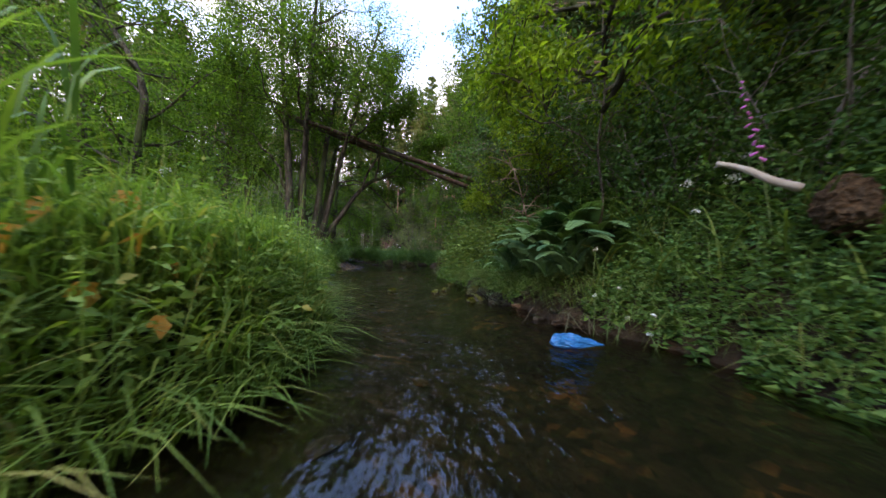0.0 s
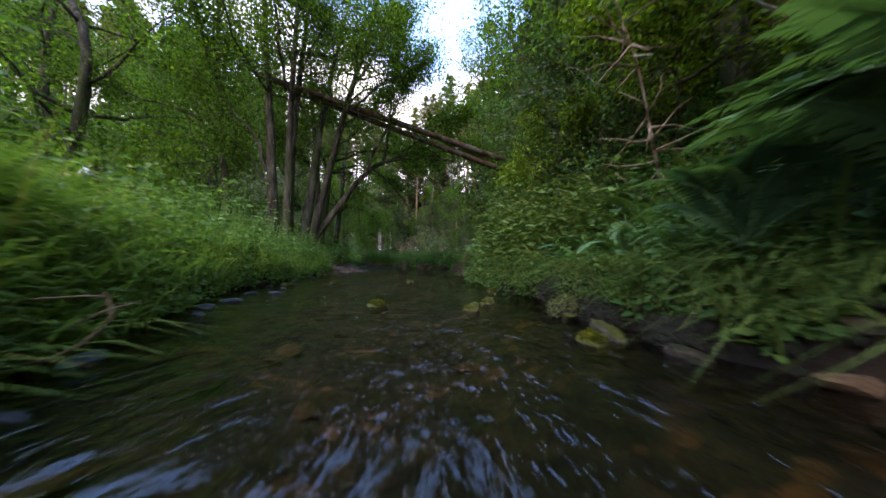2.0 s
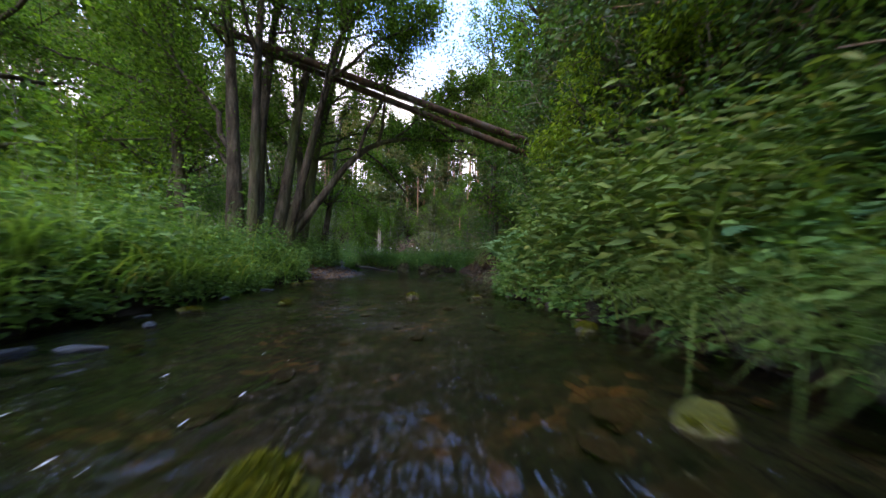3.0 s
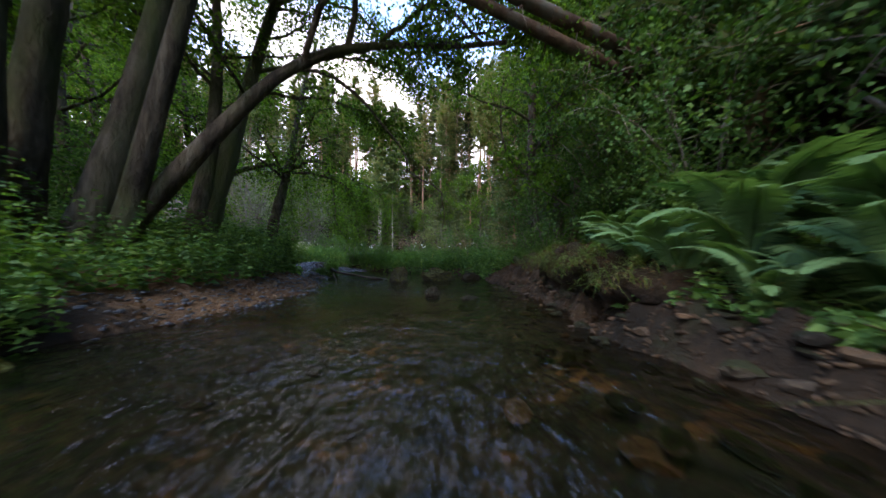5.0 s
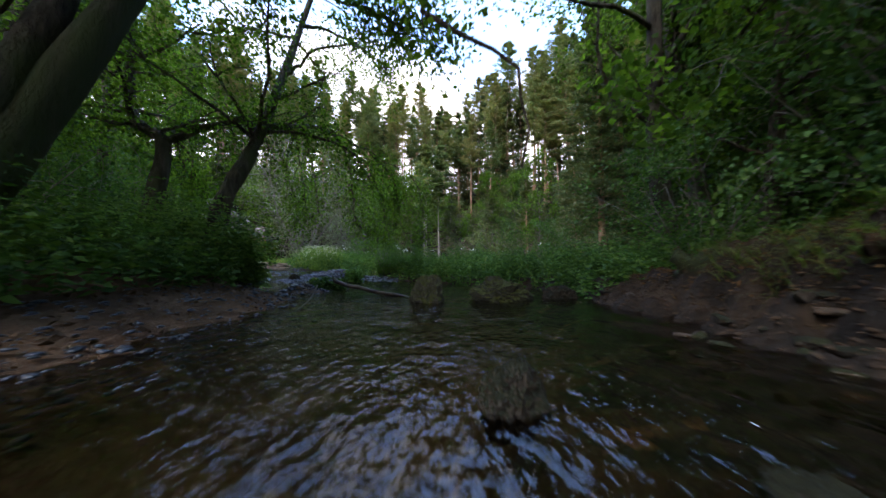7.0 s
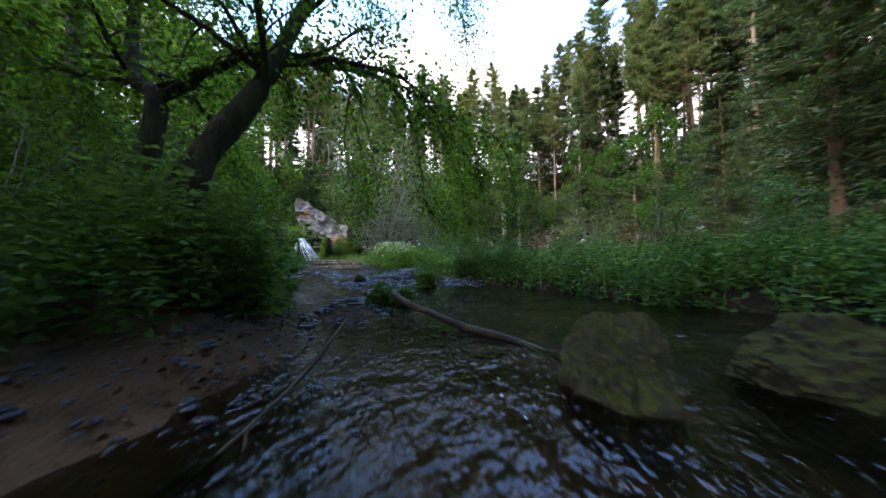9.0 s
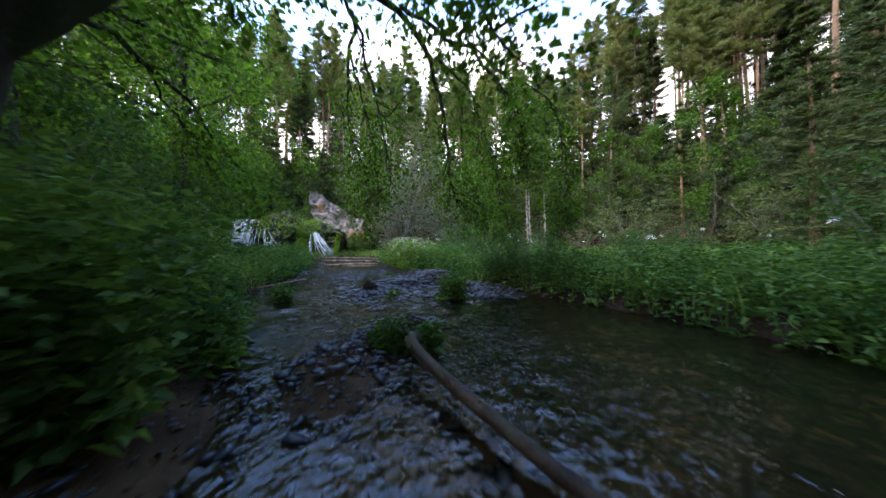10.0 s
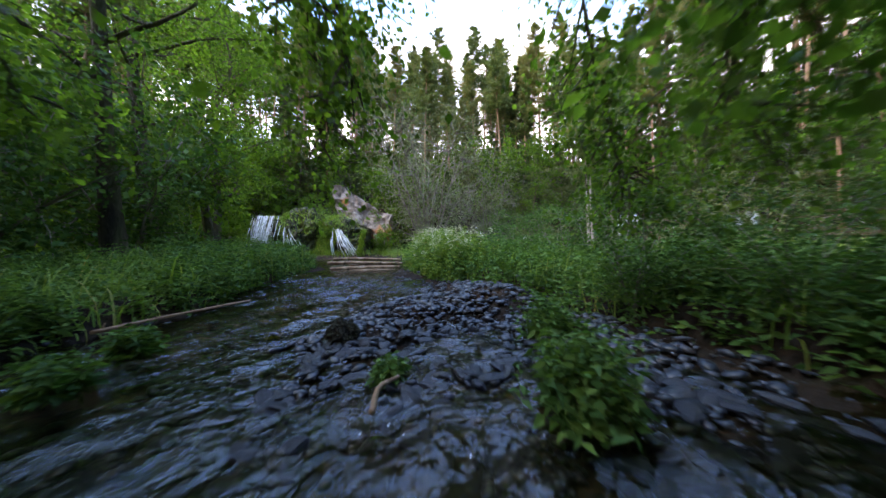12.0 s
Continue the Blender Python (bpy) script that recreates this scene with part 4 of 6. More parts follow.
dead_bush = shrub("dead_bush", 2.2, 2.6, 26, 0, 0.1, "pale dry leafless bush in front of the wood", None, M_DEADWOOD, 46, 0.3, 12)
put(dead_bush, -6.3, 32.2, 0, 1.0), put(dead_bush, -1.0, 30.5, 0, 0.8)
taken = [(-6.3, 32.2)]
n, tries = 0, 0
while n < 170 and tries < 30000:
    tries += 1
    x, y = pr.uniform(-40, 10), pr.uniform(-8, 46)
    hd = float(poly_dist(np.array([x]), np.array([y]), VALLEY)[0])
    d = float(poly_dist(np.array([x]), np.array([y]), STREAM)[0])
    cliff = math.hypot(x + 24.5, y - 26.0) < 4.5 or (-29 < x < -19 and 18 < y < 26)
    poles = -14 < x < -5 and 27 < y < 37
    if cliff or poles or hd < 0.5 or hd > 12 or d < 2.6 or (y < 15 and x > -1 and (hd > 6 or n > 150)) or min(math.hypot(x - a, y - b) for a, b in taken) < 1.7:
        continue
    taken.append((x, y))
    if y < 15 and x > -1:
        k, s = 1, pr.uniform(0.5, 0.8)
    else:
        k = pr.choice(4, p=(0.26, 0.08, 0.07, 0.59) if x > -8 else (0.26, 0.20, 0.16, 0.38))
        s = pr.uniform(0.75, 1.3) * (0.8 if hd < 3 else 1.0)
    put((willow, hazel, young, youngspruce)[k], x, y, pr.uniform(0, 360), s)
    n += 1
# maple bush at (-9.2, 9.2): its light leaf colour stands in for lit foliage
for x, y, k, s in [(-22.2, 28.6, hazel, 0.9), (-23.6, 29.6, young, 0.9), (-21.6, 27.0, hazel, 0.5), (-25.8, 26.2, hazel, 0.7), (-21.0, 27.0, hazel, 0.6), (-28.5, 22.5, hazel, 0.8), (-27.0, 24.0, hazel, 0.7), (2.0, 13.0, nearbush, 0.9), (2.9, 16.2, young, 0.75), (0.9, 14.3, nearbush, 0.6), (-7.4, 20.7, nearbush, 0.42), (-8.6, 21.8, nearbush, 0.4), (-5.9, 18.45, nearbush, 0.36), (-4.9, 18.1, nearbush, 0.30), (-3.1, 18.4, nearbush, 0.28), (-5.3, 20.6, nearbush, 0.25), (-1.2, 16.6, nearbush, 0.4), (1.6, 10.6, nearbush, 0.6), (2.1, 9.3, nearbush, 0.9), (1.9, 11.8, nearbush, 0.8), (2.4, 10.6, nearbush, 1.1), (2.2, 7.2, nearbush, 0.8), (2.0, 13.6, nearbush, 0.9), (2.4, 3.6, nearbush, 0.8), (2.6, 0.4, nearbush, 0.8), (2.3, 1.75, nearbush, 0.45), (2.15, 2.65, nearbush, 0.5), (4.2, 20.5, young, 0.9), (3.3, 24.5, willow, 1.0), (1.5, 29.5, willow, 1.1), (-3.5, 33.0, willow, 1.2), (-13.0, 33.0, willow, 1.0), (-7.5, 11.5, nearbush, 0.7), (-9.2, 9.2, brightbush, 0.6), (-6.6, 7.6, hazel, 0.6), (-13.5, 12.0, hazel, 1.0), (-17.0, 15.0, young, 1.0), (-20.5, 14.0, young, 1.1), (-23.0, 17.0, hazel, 1.2), (-15.5, 8.0, young, 1.1), (-18, 4, young, 1.2), (-14, 1, young, 1.1), (-20, 10, youngspruce, 1.1), (-11, -1, hazel, 1.0), (-24, 13, youngspruce, 1.2), (-25.5, 17.2, young, 0.9), (-11.4, 12.9, nearbush, 1.0), (-10.2, 12.2, nearbush, 0.8), (-13.4, 13.4, nearbush, 1.2), (-12.2, 10.6, brightbush, 1.1), (-15.0, 15.2, nearbush, 1.2), (-16.5, 12.0, young, 1.1), (-13.0, 10.8, young, 1.0)]:
    put(k, x, y, x * 90, s)

sapling = shaped_tree("sapling", [([(1.45, 2.65, 0.75), (1.5, 2.6, 1.1), (1.43, 2.58, 1.6), (1.5, 2.6, 2.2), (1.47, 2.6, 2.9), (1.55, 2.6, 4.2)], 0.012, 0.006)], [([(1.45, 2.6, 1.6), (0.9, 2.7, 2.2), (0.5, 2.8, 2.5)], 0.008, 0.003, 11), ([(1.45, 2.6, 1.7), (2.0, 2.5, 2.3), (2.5, 2.5, 2.5)], 0.008, 0.003, 11), ([(1.42, 2.58, 2.1), (1.2, 3.2, 2.8), (1.0, 3.6, 3.2)], 0.008, 0.003, 11)], 5200, "young willow sapling with bright yellow-green leaves", 0.10, 25, 7, 6, 0.10, M_BRIGHT, M_BARK, 1.0, 0.34)
for x, y, s, rz in [(1.9, 5.2, 0.8, 60), (1.6, 7.6, 0.9, 160)]:
    c = copy_thing(sapling, pose(x, y, z_at(x, y), 0, 0, rz) @ Matrix.Scale(s, 4))

# fallen poles over the stream ----------------------------------------


def log_along(name, pts, r0, r1, label, mat, stubs=10, strips=0, seed=1, stub_len=0.25):
    """A log with its broken stubs and hanging bark, each a part."""
    global rng
    rng = np.random.default_rng(seed)
    foot = np.array(pts[0], dtype=float)
    lg = thing(name, tuple(foot))
    line = smooth_line(np.array(pts) - foot, 20)
    s = Soup()
    tube(s, line, r0, r1, 9, 0.04)
    part("stem", s.mesh("stem", True), mat, lg)
    for i in range(stubs):
        j = rng.integers(1, 19)
        s = Soup()
        tube(s, bend_path(line[j], rng.normal(size=3) + np.array([0, 0, -0.2]), stub_len * rng.uniform(0.4, 1.5), 4, 0.15), min(0.012, r0 * 0.6), min(0.004, r0 * 0.3), 4)
        part("stub", s.mesh("stub", True), mat, lg)
    for i in range(strips):
        j = rng.integers(5, 19)
        s = Soup()
        tube(s, bend_path(line[j] - np.array([0, 0, r0 * 0.8]), (rng.normal() * 0.3, rng.normal() * 0.3, -1), rng.uniform(0.15, 0.5), 5, 0.15), 0.007, 0.003, 4)
        part("bark_strip", s.mesh("bark_strip", True), M_TWIG, lg)
    return tagged(lg, label, "log")


M_POLE = surface_mat("fallen_pine_bark", [(0.3, (0.035, 0.021, 0.014)), (0.55, (0.085, 0.052, 0.034)), (0.75, (0.16, 0.105, 0.07))], 4, 40, 0.9, 0.7, 0.012, ((0.09, 0.08, 0.065), 3, 0.5, 0.62))
M_WETWOOD = surface_mat("wet_drift_wood", [(0.3, (0.015, 0.010, 0.007)), (0.5, (0.042, 0.028, 0.018)), (0.72, (0.11, 0.074, 0.047))], 4, 35, 0.6, 0.6, 0.01, ((0.05, 0.055, 0.025), 3, 0.52, 0.66))
log_along("fallen_log", [(-5.7, 9.02, 5.2), (-3.4, 9.88, 4.72), (-0.7, 10.89, 4.15), (3.2, 12.35, 3.33), (4.4, 12.8, 3.08)], 0.075, 0.115, "long fallen pine trunk lying across the stream", M_POLE, 30, 16, 51)
log_along("fallen_log", [(-5.2, 9.47, 5.1), (-3.2, 10.15, 4.57), (-0.85, 10.94, 3.95), (2.03, 11.92, 3.19), (3.4, 12.38, 2.83)], 0.065, 0.10, "long fallen pine trunk lying across the stream", M_POLE, 34, 26, 52)

# stones ---------------------------------------------------------------


def stone_mesh(seed, flat=0.6, rough=0.22, sub=2):
    r = np.random.default_rng(seed)
    bm = bmesh.new()
    bmesh.ops.create_icosphere(bm, subdivisions=sub, radius=1.0)
    off = Vector(r.uniform(-50, 50, 3))
    cut = [Vector(unit(r.normal(size=3))) for _ in range(9)]
    lim = r.uniform(0.52, 0.85, 9)
    for v in bm.verts:
        n = v.co.normalized()
        k = 1 + rough * noise.noise(n * 1.4 + off) + rough * 0.4 * noise.noise(n * 4.0 + off)
        p = n * k
        for c, m in zip(cut, lim):
            e = p.dot(c) - m
            if e > 0:
                p -= c * e * 0.85
        v.co = Vector((p.x, p.y * 0.85, p.z * flat))
    me = bpy.data.meshes.new("stone")
    bm.to_mesh(me)
    bm.free()
    return me


def object_mat(name, stops, rough, moss=None, scale=5.0):
    """Stone colour that differs from piece to piece; moss: colour of a cover on upward faces."""
    m, n, l, out = material(name)
    oi, co, g = n.new("ShaderNodeObjectInfo"), n.new("ShaderNodeTexCoord"), n.new("ShaderNodeNewGeometry")
    a = noise_node(n, l, scale, 5, g.outputs["Position"])
    b = noise_node(n, l, scale * 9, 5, g.outputs["Position"], 0.7)
    k = n.new("ShaderNodeMath")
    k.operation = "MULTIPLY_ADD"
    k.inputs[1].default_value = 0.6
    l.new(oi.outputs["Random"], k.inputs[0])
    k2 = n.new("ShaderNodeMath")
    k2.operation = "MULTIPLY_ADD"
    k2.inputs[1].default_value, k2.inputs[2].default_value = 0.5, -0.08
    l.new(a.outputs["Fac"], k2.inputs[0])
    l.new(k2.outputs[0], k.inputs[2])
    r = ramp(n, stops)
    l.new(k.outputs[0], r.inputs["Fac"])
    col = mix_rgb(n, l, r.outputs["Color"], (0.0, 0.0, 0.0), 0.0)
    sp = ramp(n, [(0.38, (0.55, 0.55, 0.55)), (0.64, (1.35, 1.32, 1.28))])
    l.new(b.outputs["Fac"], sp.inputs["Fac"])
    col = mix_rgb(n, l, col, sp.outputs["Color"], 1.0, "MULTIPLY")
    p = n.new("ShaderNodeBsdfPrincipled")
    p.inputs["Roughness"].default_value = rough
    p.inputs["Specular IOR Level"].default_value = 0.38 if rough < 0.5 else 0.2
    if moss:
        sx = n.new("ShaderNodeSeparateXYZ")
        l.new(g.outputs["Normal"], sx.inputs[0])
        ad = n.new("ShaderNodeMath")
        l.new(sx.outputs["Z"], ad.inputs[0])
        l.new(a.outputs["Fac"], ad.inputs[1])
        mr = ramp(n, [(0.75, (0, 0, 0)), (1.0, (1, 1, 1))])
        l.new(ad.outputs[0], mr.inputs["Fac"])
        mc = ramp(n, [(0.35, tuple(c * 0.5 for c in moss)), (0.65, moss)])
        l.new(b.outputs["Fac"], mc.inputs["Fac"])
        col = mix_rgb(n, l, col, mc.outputs["Color"], mr.outputs["Color"])
        rr = n.new("ShaderNodeMapRange")
        rr.inputs["To Min"].default_value, rr.inputs["To Max"].default_value = rough, 0.95
        l.new(mr.outputs["Color"], rr.inputs["Value"])
        l.new(rr.outputs["Result"], p.inputs["Roughness"])
    bp = n.new("ShaderNodeBump")
    bp.inputs["Strength"].default_value, bp.inputs["Distance"].default_value = 0.8, 0.02
    l.new(b.outputs["Fac"], bp.inputs["Height"])
    l.new(bp.outputs["Normal"], p.inputs["Normal"])
    l.new(col, p.inputs["Base Color"])
    l.new(p.outputs["BSDF"], out.inputs["Surface"])
    return m


M_SLATE = object_mat("dark_slate", [(0.1, (0.008, 0.011, 0.018)), (0.5, (0.016, 0.021, 0.031)), (0.88, (0.034, 0.040, 0.050)), (0.98, (0.08, 0.060, 0.045))], 0.4)
M_BROWNSTONE = object_mat("brown_stone", [(0.1, (0.024, 0.018, 0.013)), (0.45, (0.050, 0.034, 0.022)), (0.75, (0.10, 0.054, 0.028)), (0.95, (0.10, 0.075, 0.055))], 0.55)
M_DARKROCK = object_mat("dark_damp_rock", [(0.1, (0.007, 0.006, 0.005)), (0.5, (0.017, 0.013, 0.009)), (0.9, (0.038, 0.028, 0.019))], 0.7, (0.011, 0.012, 0.004))
M_OLIVE = object_mat("olive_boulder", [(0.1, (0.022, 0.020, 0.013)), (0.5, (0.045, 0.042, 0.026)), (0.9, (0.075, 0.070, 0.044))], 0.7, (0.048, 0.054, 0.012))
M_MOSSY = object_mat("mossy_stone", [(0.1, (0.022, 0.020, 0.015)), (0.5, (0.050, 0.044, 0.030)), (0.9, (0.09, 0.078, 0.055))], 0.8, (0.045, 0.048, 0.006))
M_BOULDER = object_mat("boulder_stone", [(0.1, (0.018, 0.014, 0.011)), (0.5, (0.040, 0.030, 0.021)), (0.9, (0.075, 0.056, 0.040))], 0.7, (0.020, 0.022, 0.007))
M_MOSS = leaf_mat("moss", [(0.15, (0.022, 0.028, 0.003)), (0.5, (0.054, 0.060, 0.005)), (0.85, (0.105, 0.098, 0.007))], 0.3)
rng = np.random.default_rng(70)
STONES = [stone_mesh(100 + i, 0.6 + 0.12 * (i % 3), 0.34, 3) for i in range(8)]


def stone(name, mat, x, y, z, sx, sy, sz, rz, label, group="", k=None):
    me = STONES[(k if k is not None else int(abs(x * 37 + y * 91))) % 8].copy()
    me.materials.append(mat)
    ob = new(name, me)
    ob.matrix_basis = pose(x, y, z, 0, 0, rz) @ Matrix.Diagonal((sx, sy, sz, 1))
    return tagged(ob, label, "stone", group)


for x, y, s, h in [(-0.76, 4.25, 0.12, 0.09), (-0.98, 6.53, 0.11, 0.09), (0.37, 3.52, 0.10, 0.08), (0.47, 3.62, 0.11, 0.09), (0.03, 4.5, 0.075, 0.07), (-0.1, 4.2, 0.10, 0.07), (-0.35, 6.6, 0.09, 0.05), (-2.3, 5.6, 0.10, 0.06), (-1.9, 6.0, 0.09, 0.06), (0.62, 4.55, 0.13, 0.12), (0.15, 5.35, 0.10, 0.08), (-8.2, 16.0, 0.09, 0.07), (-5.9, 17.9, 0.10, 0.07), (-2.9, 7.7, 0.12, 0.06), (-3.0, 8.2, 0.14, 0.06)]:
    m = stone("mossy_stone", M_MOSSY, x, y, -0.01, s * 0.8, s * 0.7, h, x * 300, "wet stone capped with bright yellow-green moss", "mossy stones in the stream")
    a, q = rng.uniform(0, 6.28, 420), np.sqrt(rng.uniform(0, 0.72, 420))
    tuft = Soup()
    up = np.stack([np.cos(a) * q, np.sin(a) * q * 0.85, 0.64 * np.sqrt(1 - q * q)], 1)
    leaves(tuft, up * 0.86, up * 0.5 + rng.normal(size=up.shape) * 0.6 + np.array([0, 0, 0.4]), rng.uniform(0.12, 0.26, 420), 0.5)
    part("moss", tuft.mesh("moss"), M_MOSS, m)["kind"] = "stuff"
rng = np.random.default_rng(77)
for i in range(430):
    x, y = rng.uniform(0.0, 1.7), rng.uniform(2.2, 6.2)
    dd = float(poly_dist(np.array([x]), np.array([y]), STREAM)[0])
    if -0.12 < dd < 0.42:
        s = rng.uniform(0.02, 0.06)
        stone("bank_stone", (M_DARKROCK, M_DARKROCK, M_BOULDER, M_BROWNSTONE)[i % 4], x, y, max(z_at(x, y), -0.05) + s * 0.2, s * 1.3, s, s * 0.9, rng.uniform(0, 360), "dark damp rock in the bank at the water's edge", "rocks in the bank", i)
for i in range(340):
    x, y = rng.uniform(-0.85, 0.6), rng.uniform(6.3, 12.0)
    dd = float(poly_dist(np.array([x]), np.array([y]), STREAM)[0])
    if -0.4 < dd < 0.50:
        s = rng.uniform(0.02, 0.065)
        stone("shore_stone", (M_BROWNSTONE, M_DARKROCK, M_BOULDER, M_DARKROCK, M_BROWNSTONE, M_DARKROCK, M_BOULDER)[i % 7], x, y, max(z_at(x, y), -0.06) + s * 0.3, s * 1.2, s * 0.9, s * 0.8, rng.uniform(0, 360), "damp brown stone at the foot of the bank", "stones on the shore", i)
for i, (x, y) in enumerate([(-1.14, 2.82), (-1.23, 2.49), (-1.4, 3.1), (-1.75, 3.8), (-2.0, 4.3), (-2.2, 4.75), (-2.5, 5.4), (-1.9, 4.0), (-2.02, 4.82), (-2.7, 6.2), (-2.2, 5.2), (-2.85, 6.9)]):
    s = 0.03 + 0.03 * ((i * 37) % 10) / 10
    stone("bank_stone", M_SLATE, x + 0.1, y, 0.0, s * 1.5, s, s * 0.7, i * 50, "flat grey stone at the water's edge", "stones on the shore", i)
for i in range(70):
    x, y = rng.uniform(-2.6, 0.2), rng.uniform(0.6, 9.0)
    if float(poly_dist(np.array([x]), np.array([y]), STREAM)[0]) < -0.3:
        s = rng.uniform(0.04, 0.09)
        stone("bed_stone", M_BROWNSTONE, x, y, z_at(x, y) + s * 0.2, s * 1.3, s, s * 0.5, rng.uniform(0, 360), "rusty brown stone under the shallow water", "stones on the stream bed", i)

# gravel: the stones of the bar, the nearest as pieces of it
gravel = thing("gravel_bar", (-6.6, 15.0, 0.0))
tagged(gravel, "bar of dark wet slate stones in the stream", "gravel", kind="structure")
x, y = rng.uniform(-13.5, -2.6, 60000), rng.uniform(8.6, 21.5, 60000)
b, d = bar(x, y), poly_dist(x, y, STREAM)
s_up = -x * 0.72 + y * 0.69
beach = (x < -2.4) & (y < 13.8) & (d > -0.35) & (d < 0.75)
riffle = (s_up > 15.5) & (s_up < 20.5) & (d < 0.1)
dens = np.where(b > 0.05, 0.95 * np.clip(b * 1.8, 0.25, 1), 0) + np.where(beach, np.where(d < 0.15, 0.8, 0.5), 0) + np.where(riffle, 0.12, 0)
ok = rng.uniform(size=len(x)) < dens
x, y = x[ok], y[ok]
zz = ground_z(x, y)
size = rng.lognormal(-3.5, 0.5, len(x)).clip(0.014, 0.072) * np.where((y < 13.6) & (b[ok] < 0.1), 0.5, np.where(y < 15.0, 0.72, 1.0))
small_stones = [stone_mesh(200 + i, 0.5, 0.36, 2) for i in range(6)]
for me in small_stones:
    me.materials.append(M_SLATE)
near = (x > -7.6) & (x < -4.6) & (y > 13.9) & (y < 17.3)
chosen = set(np.where(near)[0][np.argsort(-size[near])][:300].tolist())
ico = stone_mesh(300, 0.52, 0.34, 1)
iv = np.empty(len(ico.vertices) * 3, dtype=np.float32)
ico.vertices.foreach_get("co", iv)
iv = iv.reshape(-1, 3)
it = np.array([list(f.vertices) for f in ico.polygons])
s = Soup()
for i in range(len(x)):
    if i in chosen:
        o = part("stone", small_stones[i % 6], None, gravel)
        o.matrix_basis = pose(x[i] + 6.6, y[i] - 15.0, zz[i] + size[i] * 0.25 + 0.02, rng.uniform(-26, 26), rng.uniform(-26, 26), rng.uniform(0, 360)) @ Matrix.Diagonal((size[i] * rng.uniform(0.95, 1.4), size[i] * rng.uniform(0.8, 1.1), size[i] * rng.uniform(0.6, 1.0), 1))
    else:
        th = rng.uniform(0, 6.28)
        R = np.array([[math.cos(th), -math.sin(th), 0], [math.sin(th), math.cos(th), 0], [rng.uniform(-0.2, 0.2), rng.uniform(-0.2, 0.2), 0.8]])
        s.add((iv * rng.uniform(0.8, 1.25, 3)) @ R.T * size[i] + np.array([x[i], y[i], zz[i] + size[i] * 0.25 + 0.02]), None, it)
o = part("pebbles", s.mesh("pebbles"), M_STONE)
tagged(o, "dark wet slate pebbles along the shore", "gravel", kind="stuff")

for i in range(60):
    x, y = rng.uniform(-0.7, 0.5), rng.uniform(7.0, 13.6)
    dd = float(poly_dist(np.array([x]), np.array([y]), STREAM)[0])
    if -0.25 < dd < 0.3:
        s = rng.uniform(0.03, 0.07)
        stone("bank_stone", (M_DARKROCK, M_BOULDER, M_BROWNSTONE)[i % 3], x, y, max(z_at(x, y), -0.05) + s * 0.1, s * 1.3, s, s * 0.8, rng.uniform(0, 360), "dark damp rock in the bank at the water's edge", "rocks in the bank", i)
x, y = rng.uniform(-0.8, 2.6, 17000), rng.uniform(7.2, 14.2, 17000)
ok = (poly_dist(x, y, STREAM) > 0.02) & (poly_dist(x, y, STREAM) < 1.9)
x, y = x[ok], y[ok]
zz = ground_z(x, y)
s = Soup()
for i in range(len(x)):
    th, k = rng.uniform(0, 6.28), rng.uniform(0.008, 0.024)
    R = np.array([[math.cos(th), -math.sin(th), 0], [math.sin(th), math.cos(th), 0], [rng.uniform(-0.3, 0.3), rng.uniform(-0.3, 0.3), 1.0]])
    s.add((iv * rng.uniform(0.8, 1.3, 3)) @ R.T * k + np.array([x[i], y[i], zz[i]]), None, it)
tagged(part("earth_clods", s.mesh("earth_clods"), M_EARTH), "crumbling clods of dark earth on the bank", "earth", kind="stuff")

# the turf edge that overhangs the undercut bank
u = np.linspace(0, 1, 320)
ey = 8.75 + 4.3 * u
ex = np.interp(ey, [q[1] for q in RIGHT[::-1]], [q[0] for q in RIGHT[::-1]])
out = 0.20 + 0.09 * waves(ey, ey * 0, 15, 4, 0.5) + 0.25 * step(-u, -0.08, 0) + 0.34 * step(u, 0.42, 0.72)
rows = []
for d, lift in [(0.95, 0.015), (0.72, 0.03), (0.5, 0.045), (0.3, 0.05), (0.1, 0.03), (0.0, -0.02), (0.0, -0.07), (0.07, -0.12), (0.3, -0.2)]:
    far = ground_z(ex + 0.62 + out * 0.5, ey)
    dd = out + d * 0.75
    rough = 0.02 * waves(ey, ey * 0 + d * 2 + lift * 9, 17, 4, 0.22) + 0.022 * waves(ey, ey * 0 + d * 1.5 + lift * 12, 18, 4, 0.06)
    zz = np.where(dd > 0.55, ground_z(ex + dd, ey), far - 0.16 * (0.62 - dd).clip(0, 1)) + lift + rough
    rows.append(np.stack([ex + dd + rough, ey, zz], 1))
v = np.stack(rows, 1).reshape(-1, 3)
i, j = np.arange(319)[:, None] * 9, np.arange(8)[None, :]
q = np.stack([i + j, i + j + 1, i + j + 10, i + j + 9], -1).reshape(-1, 4)
tagged(part("bank_edge", mesh_np("bank_edge", v, q, None, True), M_SOIL), "overhanging edge of brown earth above the undercut bank", "earth bank", kind="structure")
turf = np.stack(rows, 1)[:, 1:6].reshape(-1, 3)

# waterfalls and cliff -------------------------------------------------
M_CLIFF = surface_mat("cliff_rock", [(0.3, (0.14, 0.112, 0.095)), (0.48, (0.23, 0.188, 0.165)), (0.7, (0.31, 0.265, 0.235))], 2.0, 11, 0.9, 1.0, 0.10, ((0.34, 0.15, 0.05), 0.6, 0.56, 0.64))
M_WETROCK = surface_mat("wet_moss_rock", [(0.3, (0.010, 0.012, 0.008)), (0.5, (0.026, 0.032, 0.013)), (0.75, (0.095, 0.115, 0.025))], 2.4, 14, 0.6, 0.9, 0.05)


